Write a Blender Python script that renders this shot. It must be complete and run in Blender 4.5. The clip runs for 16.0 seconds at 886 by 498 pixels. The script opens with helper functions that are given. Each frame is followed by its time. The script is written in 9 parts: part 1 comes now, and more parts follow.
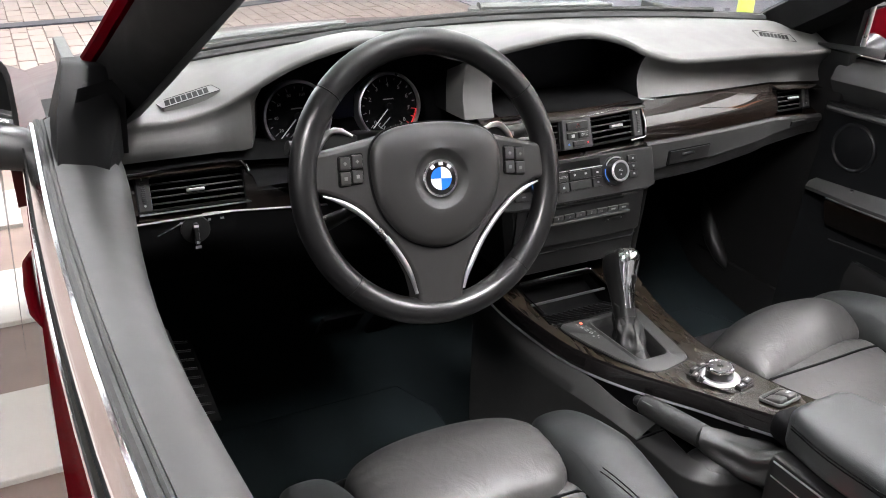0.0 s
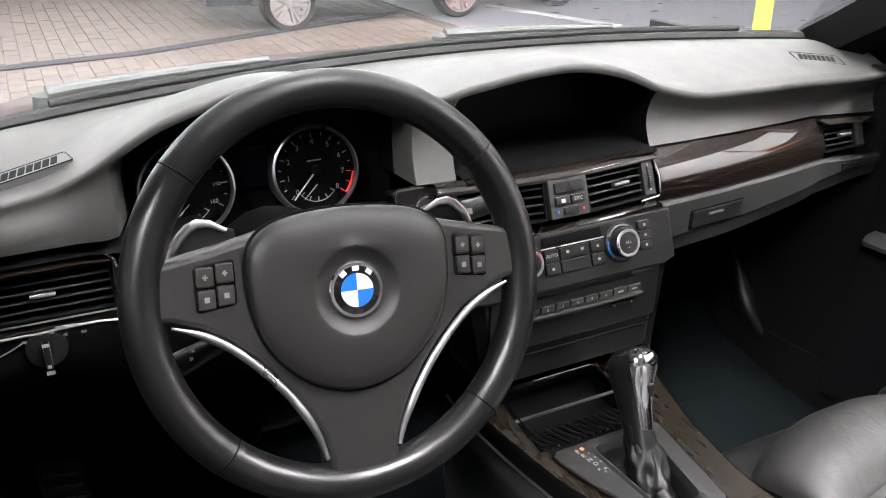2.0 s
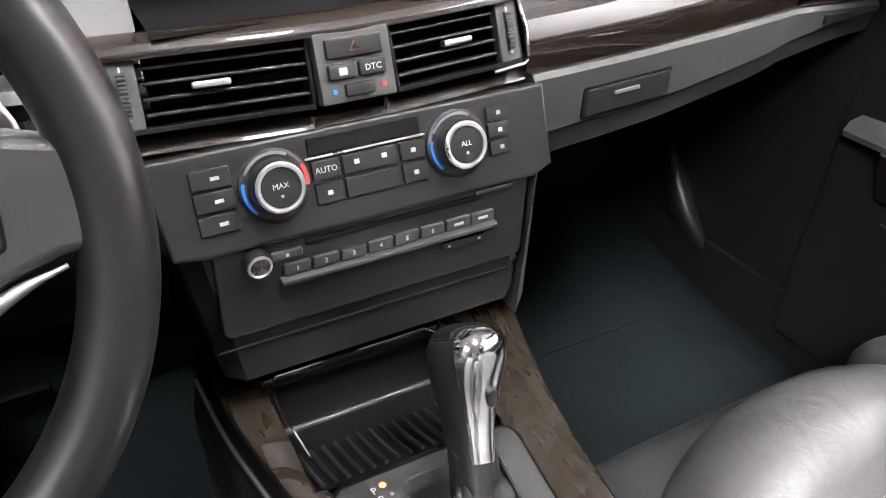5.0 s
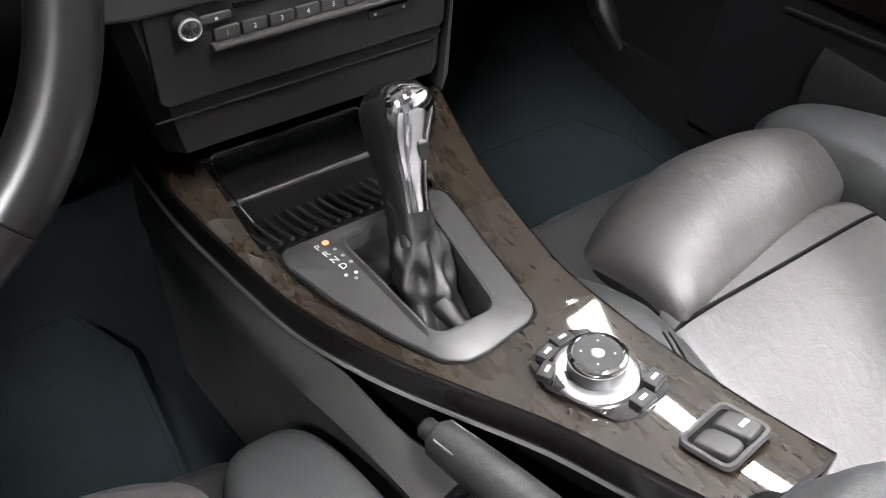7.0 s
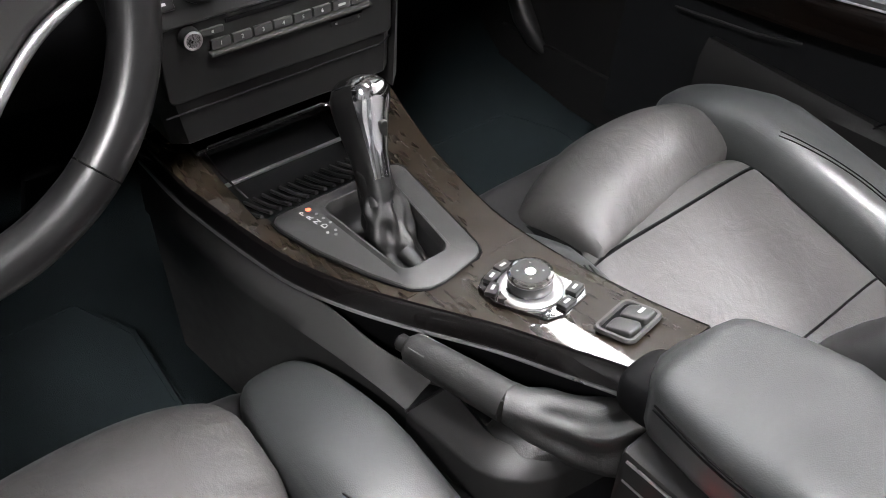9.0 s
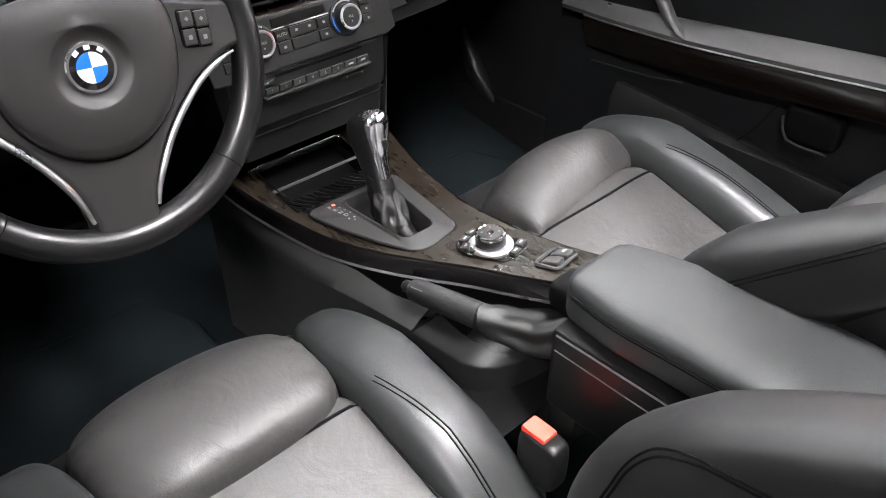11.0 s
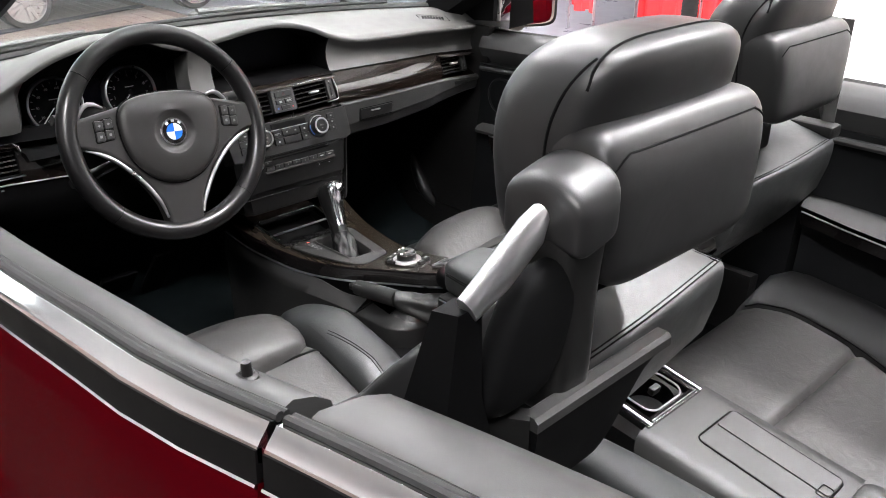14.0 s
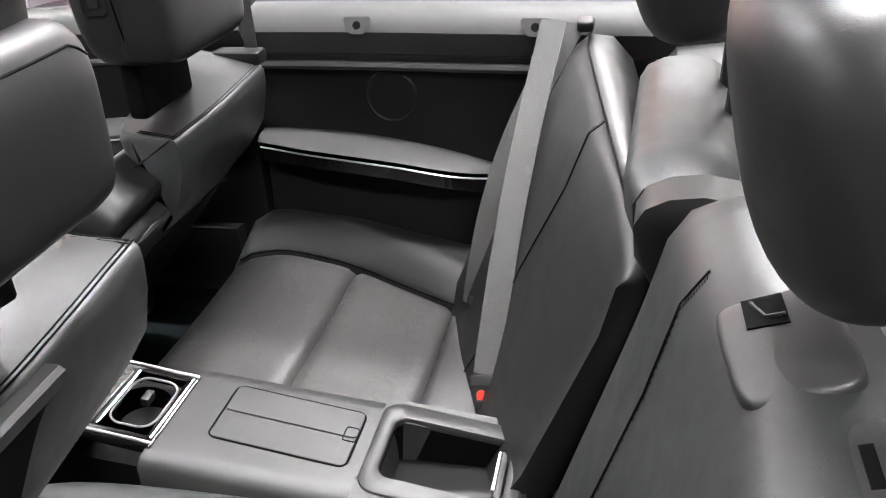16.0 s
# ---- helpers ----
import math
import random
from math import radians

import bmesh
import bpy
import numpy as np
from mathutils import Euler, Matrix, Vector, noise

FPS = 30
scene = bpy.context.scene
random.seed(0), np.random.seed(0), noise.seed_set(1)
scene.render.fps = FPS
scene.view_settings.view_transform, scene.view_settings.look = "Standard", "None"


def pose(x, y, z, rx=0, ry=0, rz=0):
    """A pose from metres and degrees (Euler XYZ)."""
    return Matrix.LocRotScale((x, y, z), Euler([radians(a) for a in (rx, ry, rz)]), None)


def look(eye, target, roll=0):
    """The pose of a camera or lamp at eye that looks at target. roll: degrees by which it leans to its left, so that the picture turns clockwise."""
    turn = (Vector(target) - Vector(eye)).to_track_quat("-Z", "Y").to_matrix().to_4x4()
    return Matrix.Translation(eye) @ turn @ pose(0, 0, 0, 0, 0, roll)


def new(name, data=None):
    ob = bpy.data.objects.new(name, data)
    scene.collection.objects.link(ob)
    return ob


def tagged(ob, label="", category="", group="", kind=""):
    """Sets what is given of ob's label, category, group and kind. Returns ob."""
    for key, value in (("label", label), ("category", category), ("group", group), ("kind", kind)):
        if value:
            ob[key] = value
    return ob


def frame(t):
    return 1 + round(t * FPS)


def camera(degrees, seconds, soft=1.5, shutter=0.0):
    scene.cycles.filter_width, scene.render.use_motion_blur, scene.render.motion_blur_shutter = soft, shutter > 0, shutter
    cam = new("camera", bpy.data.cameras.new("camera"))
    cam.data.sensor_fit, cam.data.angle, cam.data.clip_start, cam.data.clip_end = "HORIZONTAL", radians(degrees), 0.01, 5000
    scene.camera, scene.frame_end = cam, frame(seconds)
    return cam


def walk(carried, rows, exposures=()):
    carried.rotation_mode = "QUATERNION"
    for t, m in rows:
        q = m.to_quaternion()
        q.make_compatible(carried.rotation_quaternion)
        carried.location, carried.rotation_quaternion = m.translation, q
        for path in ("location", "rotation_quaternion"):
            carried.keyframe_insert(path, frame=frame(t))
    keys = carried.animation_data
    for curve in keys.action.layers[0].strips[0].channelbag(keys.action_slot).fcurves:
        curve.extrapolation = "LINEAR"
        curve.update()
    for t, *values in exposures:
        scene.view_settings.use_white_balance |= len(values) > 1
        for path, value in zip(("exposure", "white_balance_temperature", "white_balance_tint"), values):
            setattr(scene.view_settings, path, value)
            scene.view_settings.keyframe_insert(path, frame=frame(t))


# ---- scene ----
cam = camera(54.8, 16.0, soft=0.95)
METRES, EYE, TILT, LEAN, TURN = 2.75, 1.30, -23.0, -1.5, -27.5
PATH = [
    (0, (-0.826, -0.884, 1.25), (0.014, 0.706, 0.373), 1.9),
    (0.5, (-0.768, -0.821, 1.236), (0.048, 0.788, 0.373), 0.9),
    (1, (-0.717, -0.743, 1.218), (0.1, 0.878, 0.377), 0.3),
    (1.5, (-0.668, -0.669, 1.206), (0.171, 0.947, 0.377), 0.4),
    (2, (-0.587, -0.606, 1.189), (0.227, 1.024, 0.365), -0.2),
    (2.5, (-0.493, -0.526, 1.154), (0.281, 1.127, 0.337), -0.7),
    (3, (-0.421, -0.46, 1.123), (0.34, 1.198, 0.303), -0.5),
    (3.5, (-0.34, -0.393, 1.082), (0.411, 1.274, 0.272), -0.6),
    (4, (-0.276, -0.352, 1.074), (0.465, 1.293, 0.211), -0.1),
    (4.5, (-0.239, -0.325, 1.054), (0.548, 1.245, 0.097), 0.7),
    (5, (-0.225, -0.314, 1.03), (0.597, 1.143, -0.066), 1.2),
    (7.3, (-0.275, -0.395, 0.99), (0.598, 0.787, -0.366), 2.4),
    (7.5, (-0.281, -0.408, 0.991), (0.603, 0.78, -0.354), 2.3),
    (8, (-0.309, -0.43, 1.009), (0.613, 0.73, -0.333), 3.0),
    (8.5, (-0.337, -0.464, 1.029), (0.612, 0.69, -0.301), 2.4),
    (9, (-0.376, -0.502, 1.056), (0.607, 0.643, -0.257), 1.6),
    (9.5, (-0.428, -0.546, 1.095), (0.59, 0.577, -0.209), 1.1),
    (9.7, (-0.457, -0.567, 1.111), (0.583, 0.546, -0.185), 1.1),
    (11.8, (-0.752, -0.834, 1.218), (0.448, 0.36, 0.154), 1.5),
    (12, (-0.785, -0.846, 1.215), (0.443, 0.355, 0.19), 2.1),
    (12.5, (-0.861, -0.929, 1.246), (0.377, 0.301, 0.269), 2.3),
    (13, (-0.969, -1.024, 1.276), (0.298, 0.209, 0.34), 2.3),
    (13.5, (-1.028, -1.186, 1.31), (0.188, 0.123, 0.411), 0.7),
    (13.7, (-1.052, -1.277, 1.314), (0.159, 0.05, 0.435), 1.5),
    (14, (-1.009, -1.349, 1.302), (0.242, -0.036, 0.458), 0.3),
    (14.5, (-0.93, -1.452, 1.287), (0.467, -0.286, 0.457), -0.3),
    (15, (-0.859, -1.511, 1.259), (0.638, -0.492, 0.41), -2.4),
    (15.5, (-0.812, -1.47, 1.244), (0.795, -0.698, 0.337), -4.1),
    (16, (-0.782, -1.373, 1.233), (0.924, -0.96, 0.274), -3.6),
]
walk(cam, [(t, look(eye, target, roll)) for t, eye, target, roll in PATH], [(0, 0.0), (3, 0.0), (3.8, 0.3), (4.6, 0.72), (5.2, 0.85), (7.3, 0.32), (9, 0.12), (12, 0.15), (13.2, 0.0), (13.7, -0.12), (14, -0.2), (14.6, -0.2), (15.5, -0.06), (16, -0.1)])

from mathutils.bvhtree import BVHTree

# ---- light ----
world = bpy.data.worlds.new("hall_light")
scene.world = world
world.use_nodes = True
world.node_tree.nodes["Background"].inputs[0].default_value = (0.9, 0.95, 1.0, 1)
world.node_tree.nodes["Background"].inputs[1].default_value = 0.1


# ---- materials ----
def material(name, colour, rough=0.5, metal=0.0, coat=0.0, grain=0.0, grain_size=400.0, vary=0.15, vary_size=6.0, spec=0.5, dark=None, stretch=(1, 1, 1), emit=0.0, grain_kind="noise", rough_vary=0.08, edge=(0.13, 0.67)):
    m = bpy.data.materials.new(name)
    m.use_nodes = True
    nt = m.node_tree
    b = nt.nodes["Principled BSDF"]
    b.inputs["Base Color"].default_value = (*colour, 1)
    b.inputs["Roughness"].default_value = rough
    b.inputs["Metallic"].default_value = metal
    b.inputs["Specular IOR Level"].default_value = spec
    if coat:
        b.inputs["Coat Weight"].default_value = coat
        b.inputs["Coat Roughness"].default_value = 0.04
    tc = nt.nodes.new("ShaderNodeTexCoord")
    mp = nt.nodes.new("ShaderNodeMapping")
    mp.inputs["Scale"].default_value = stretch
    nt.links.new(tc.outputs["Object"], mp.inputs["Vector"])
    if vary:
        n = nt.nodes.new("ShaderNodeTexNoise")
        n.inputs["Scale"].default_value = vary_size
        n.inputs["Detail"].default_value = 6
        n.inputs["Roughness"].default_value = 0.6
        nt.links.new(mp.outputs[0], n.inputs["Vector"])
        mix = nt.nodes.new("ShaderNodeMix")
        mix.data_type = "RGBA"
        lo = dark or tuple(c * (1 - vary) for c in colour)
        hi = colour if dark else tuple(min(1, c * (1 + vary)) for c in colour)
        mix.inputs[6].default_value = (*lo, 1)
        mix.inputs[7].default_value = (*hi, 1)
        ramp = nt.nodes.new("ShaderNodeMapRange")
        ramp.inputs[1].default_value = edge[0]
        ramp.inputs[2].default_value = edge[1]
        nt.links.new(n.outputs[0], ramp.inputs[0])
        nt.links.new(ramp.outputs[0], mix.inputs[0])
        nt.links.new(mix.outputs[2], b.inputs["Base Color"])
        r = nt.nodes.new("ShaderNodeMapRange")
        r.inputs[3].default_value = max(0.02, rough - rough_vary)
        r.inputs[4].default_value = min(1, rough + rough_vary)
        n2 = nt.nodes.new("ShaderNodeTexNoise")
        n2.inputs["Scale"].default_value = vary_size * 4
        n2.inputs["Detail"].default_value = 4
        nt.links.new(mp.outputs[0], n2.inputs["Vector"])
        nt.links.new(n2.outputs[0], r.inputs[0])
        nt.links.new(r.outputs[0], b.inputs["Roughness"])
    if grain:
        if grain_kind == "pebble":
            g = nt.nodes.new("ShaderNodeTexVoronoi")
        else:
            g = nt.nodes.new("ShaderNodeTexNoise")
            g.inputs["Detail"].default_value = 3
        g.inputs["Scale"].default_value = grain_size
        nt.links.new(mp.outputs[0], g.inputs["Vector"])
        bp = nt.nodes.new("ShaderNodeBump")
        bp.inputs["Strength"].default_value = grain
        bp.inputs["Distance"].default_value = 0.001
        nt.links.new(g.outputs[0], bp.inputs["Height"])
        nt.links.new(bp.outputs[0], b.inputs["Normal"])
    if emit:
        b.inputs["Emission Color"].default_value = (*colour, 1)
        b.inputs["Emission Strength"].default_value = emit
    return m


def wrinkled(m, size=14.0, strength=0.22, distance=0.004):
    """Adds soft creases over a material's fine grain."""
    nt = m.node_tree
    b = nt.nodes["Principled BSDF"]
    n = nt.nodes.new("ShaderNodeTexNoise")
    n.inputs["Scale"].default_value = size
    n.inputs["Detail"].default_value = 5
    n.inputs["Distortion"].default_value = 1.2
    tc = nt.nodes.new("ShaderNodeTexCoord")
    nt.links.new(tc.outputs["Object"], n.inputs["Vector"])
    bp = nt.nodes.new("ShaderNodeBump")
    bp.inputs["Strength"].default_value = strength
    bp.inputs["Distance"].default_value = distance
    nt.links.new(n.outputs[0], bp.inputs["Height"])
    if b.inputs["Normal"].links:
        old = b.inputs["Normal"].links[0].from_socket
        nt.links.new(old, bp.inputs["Normal"])
    nt.links.new(bp.outputs[0], b.inputs["Normal"])
    return m


# one black leather in lit, shaded and half-lit copies: shading put into base colour
LEATHER_LIT = wrinkled(wrinkled(material("lit_seat_leather", (0.02101, 0.02019, 0.01967), 0.50, spec=0.42, grain=0.10, grain_size=900, grain_kind="pebble", vary=0.42, vary_size=7, rough_vary=0.14), 20, 0.30, 0.006), 75, 0.20, 0.0018)
LEATHER_SHADED = wrinkled(material("shaded_seat_leather", (0.007192, 0.007076, 0.007308), 0.42, spec=0.36, grain=0.05, grain_size=900, grain_kind="pebble", vary=0.2, vary_size=9), 10, 0.15)
WHEEL_LEATHER = material("wheel_leather", (0.0034, 0.0032, 0.0034), 0.32, spec=0.42, vary=0)
SOFT = material("soft_dash_plastic", (0.040, 0.0395, 0.038), 0.48, spec=0.34, grain=0.05, grain_size=900, vary=0.12, vary_size=7)
LEATHER_HALF_LIT = wrinkled(wrinkled(material("half_lit_leather", (0.0144, 0.01524, 0.01536), 0.40, spec=0.42, grain=0.12, grain_size=900, grain_kind="pebble", vary=0.35, vary_size=7, rough_vary=0.12), 10, 0.15), 60, 0.16, 0.0015)
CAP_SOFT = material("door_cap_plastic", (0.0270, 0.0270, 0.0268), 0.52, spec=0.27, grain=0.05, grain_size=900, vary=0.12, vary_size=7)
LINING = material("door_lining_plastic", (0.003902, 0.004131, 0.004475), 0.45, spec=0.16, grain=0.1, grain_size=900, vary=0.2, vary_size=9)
DIM_MARK = material("unlit_gauge_print", (0.105, 0.105, 0.108), 0.5, vary=0)
PILLAR = material("pillar_cloth_plastic", (0.0018, 0.0018, 0.0019), 0.6, spec=0.07, grain=0.1, grain_size=900, vary=0.2, vary_size=9)
WEATHERED = material("weathered_cowl_plastic", (0.11, 0.115, 0.11), 0.6, grain=0.3, grain_size=500, vary=0.35, vary_size=14)
PLASTIC = material("satin_black_plastic", (0.0062, 0.0061, 0.0061), 0.35, spec=0.27, grain=0.15, grain_size=1500, vary=0.15, vary_size=12)
GREY_PLASTIC = material("grey_console_plastic", (0.0165, 0.0163, 0.0160), 0.42, spec=0.33, grain=0.2, grain_size=1500, vary=0.12, vary_size=12)
PAD_PLASTIC = material("wheel_pad_plastic", (0.0096, 0.0090, 0.0088), 0.42, spec=0.32, grain=0.08, grain_size=2200, grain_kind="pebble", vary=0.12)
# near-black plastic; also paints shade in recesses, wells and the footwell
DARK = material("deep_black_plastic_and_shade", (0.00156, 0.00156, 0.001716), 0.7, spec=0.05, vary=0.2)
GLOSS = material("gloss_black_trim", (0.004, 0.0035, 0.0035), 0.2, spec=0.2, coat=0.8, vary=0.2, rough_vary=0.03)
CHROME = material("chrome", (0.82, 0.82, 0.83), 0.1, metal=1.0, vary=0.04, rough_vary=0.05)
SATIN = material("satin_silver", (0.62, 0.62, 0.63), 0.3, metal=1.0, vary=0.06)


def streaked(m, size, stretch, dark, light, coat=0.03):
    """Lays fine wood streaks and a soft cloudy figure over a lacquered material."""
    nt = m.node_tree
    b = nt.nodes["Principled BSDF"]
    tc = nt.nodes.new("ShaderNodeTexCoord")
    mp = nt.nodes.new("ShaderNodeMapping")
    mp.inputs["Scale"].default_value = stretch
    nt.links.new(tc.outputs["Object"], mp.inputs["Vector"])
    fine = nt.nodes.new("ShaderNodeTexNoise")
    fine.inputs["Scale"].default_value = size
    fine.inputs["Detail"].default_value = 8
    fine.inputs["Distortion"].default_value = 0.25
    nt.links.new(mp.outputs[0], fine.inputs["Vector"])
    cloud = nt.nodes.new("ShaderNodeTexNoise")
    cloud.inputs["Scale"].default_value = 11
    cloud.inputs["Detail"].default_value = 3
    nt.links.new(tc.outputs["Object"], cloud.inputs["Vector"])
    mul = nt.nodes.new("ShaderNodeMath")
    mul.operation = "MULTIPLY_ADD"
    mul.inputs[1].default_value = 0.55
    nt.links.new(fine.outputs[0], mul.inputs[0])
    half_ = nt.nodes.new("ShaderNodeMath")
    half_.operation = "MULTIPLY"
    half_.inputs[1].default_value = 0.45
    nt.links.new(cloud.outputs[0], half_.inputs[0])
    nt.links.new(half_.outputs[0], mul.inputs[2])
    ramp = nt.nodes.new("ShaderNodeMapRange")
    ramp.inputs[1].default_value = 0.33
    ramp.inputs[2].default_value = 0.70
    nt.links.new(mul.outputs[0], ramp.inputs[0])
    mix = nt.nodes.new("ShaderNodeMix")
    mix.data_type = "RGBA"
    mix.inputs[6].default_value = (*dark, 1)
    mix.inputs[7].default_value = (*light, 1)
    nt.links.new(ramp.outputs[0], mix.inputs[0])
    nt.links.new(mix.outputs[2], b.inputs["Base Color"])
    b.inputs["Coat Roughness"].default_value = coat
    return m


WOOD = streaked(material("dark_burl_wood", (0.0195, 0.0124, 0.0060), 0.45, spec=0.1, coat=1.0, vary=0), 55, (3.0, 0.7, 1.0), (0.0046, 0.0033, 0.0021), (0.0092, 0.0064, 0.0039))
DASH_WOOD = streaked(material("dash_burl_wood", (0.0094, 0.0050, 0.0034), 0.45, spec=0.1, coat=1.0, vary=0), 60, (0.6, 2.5, 3.0), (0.0026, 0.0017, 0.0012), (0.0066, 0.0037, 0.0025))
CARPET = material("black_carpet", (0.0034, 0.0050, 0.0056), 0.95, spec=0.05, grain=1.0, grain_size=700, vary=0.35, vary_size=25)
RUBBER = material("black_rubber", (0.0098, 0.0098, 0.0098), 0.6, spec=0.26, grain=0.2, grain_size=300)
PAINT = material("dark_red_paint", (0.03163, 0.0003438, 0.001512), 0.5, spec=0.0, coat=0.025, vary=0.12, vary_size=3, rough_vary=0.04)
# copy of the body red, base greyed and coat raised for grazing reflections
BONNET_PAINT = material("reflecting_dark_red_lacquer", (0.026, 0.0022, 0.0026), 0.45, spec=0.25, coat=0.45, vary=0.2, vary_size=5, rough_vary=0.06)
WHITE_MARK = material("white_print", (0.27, 0.27, 0.265), 0.5, vary=0)
GREY_MARK = material("grey_print", (0.12, 0.12, 0.12), 0.5, vary=0)
DIM_RED = material("faded_red_print", (0.10, 0.008, 0.008), 0.5, vary=0)
RED_MARK = material("red_print", (0.6, 0.02, 0.02), 0.4, vary=0)
ORANGE_MARK = material("lit_red_mark", (1.0, 0.12, 0.05), 0.4, vary=0, emit=1.5)
BLUE_MARK = material("blue_print", (0.012, 0.09, 0.34), 0.35, vary=0)
BADGE_WHITE = material("badge_white", (0.42, 0.43, 0.45), 0.25, coat=0.6, vary=0)
BADGE_BLUE = material("badge_blue", (0.008, 0.085, 0.36), 0.25, coat=0.6, vary=0)
SCREEN = material("display_glass", (0.0015, 0.0016, 0.0035), 0.3, spec=0.12, vary=0)
BELT = material("belt_webbing", (0.0152, 0.01488, 0.01408), 0.55, grain=0.8, grain_size=900, vary=0.1, stretch=(1, 1, 1))
BOOT = wrinkled(material("boot_leather", (0.0058, 0.0057, 0.0056), 0.46, spec=0.4, grain=0.15, grain_size=900, grain_kind="pebble", vary=0.2, vary_size=9), 32, 0.35, 0.004)
SHIFT_BOOT = wrinkled(material("shifter_boot_leather", (0.0036, 0.0035, 0.0034), 0.46, spec=0.30, grain=0.15, grain_size=900, grain_kind="pebble", vary=0.2, vary_size=9), 40, 0.35, 0.003)
BUCKLE_RED = material("buckle_red", (0.75, 0.05, 0.03), 0.35, vary=0.05)
WALL_WHITE = material("white_wall_paint", (0.82, 0.82, 0.81), 0.7, grain=0.1, grain_size=200, vary=0.03)
DOOR_WOOD = material("orange_door_veneer", (0.42, 0.125, 0.028), 0.45, spec=0.2, vary=0.3, vary_size=4, dark=(0.33, 0.085, 0.017), stretch=(1, 6, 0.6))
GLASS = bpy.data.materials.new("clear_glass")
GLASS.use_nodes = True
gb = GLASS.node_tree.nodes["Principled BSDF"]
gb.inputs["Transmission Weight"].default_value = 1.0
gb.inputs["Roughness"].default_value = 0.0
gb.inputs["IOR"].default_value = 1.40
gb.inputs["Base Color"].default_value = (0.95, 0.98, 0.97, 1)
SWITCH = material("switch_plastic", (0.008, 0.008, 0.00832), 0.4, spec=0.3, vary=0.1)
MIRROR = material("mirror_glass", (0.85, 0.86, 0.87), 0.02, metal=1.0, vary=0)


# ---- mesh tools ----
def thing(name, label, category, at=(0, 0, 0), group="", kind=""):
    ob = new(name)
    ob.location = at
    ob.empty_display_size = 0.05
    return tagged(ob, label, category, group, kind)


def curve_through(xs, ys):
    """A smooth function through the given points."""
    xs, ys = np.array(xs, float), np.array(ys, float)
    m = np.gradient(ys, xs)

    def f(x):
        i = int(np.clip(np.searchsorted(xs, x) - 1, 0, len(xs) - 2))
        h = xs[i + 1] - xs[i]
        t = (min(max(x, xs[0]), xs[-1]) - xs[i]) / h
        return float((2 * t**3 - 3 * t**2 + 1) * ys[i] + (t**3 - 2 * t**2 + t) * h * m[i] + (3 * t**2 - 2 * t**3) * ys[i + 1] + (t**3 - t**2) * h * m[i + 1])

    return f


def smoothstep(a, b, x):
    t = min(max((x - a) / (b - a), 0.0), 1.0)
    return t * t * (3 - 2 * t)


def over(shape, points, direction, lift=0.0006):
    """Points laid onto a shape along a direction given in its own frame."""
    tree = BVHTree.FromPolygons([Vector(p) for p in shape.v], shape.f)
    d = (shape.m.to_3x3() @ Vector(direction)).normalized()
    out = []
    for p in points:
        hit = tree.ray_cast(shape.m @ Vector(p), d)[0]
        if hit:
            out.append(tuple(hit - d * lift))
    return out


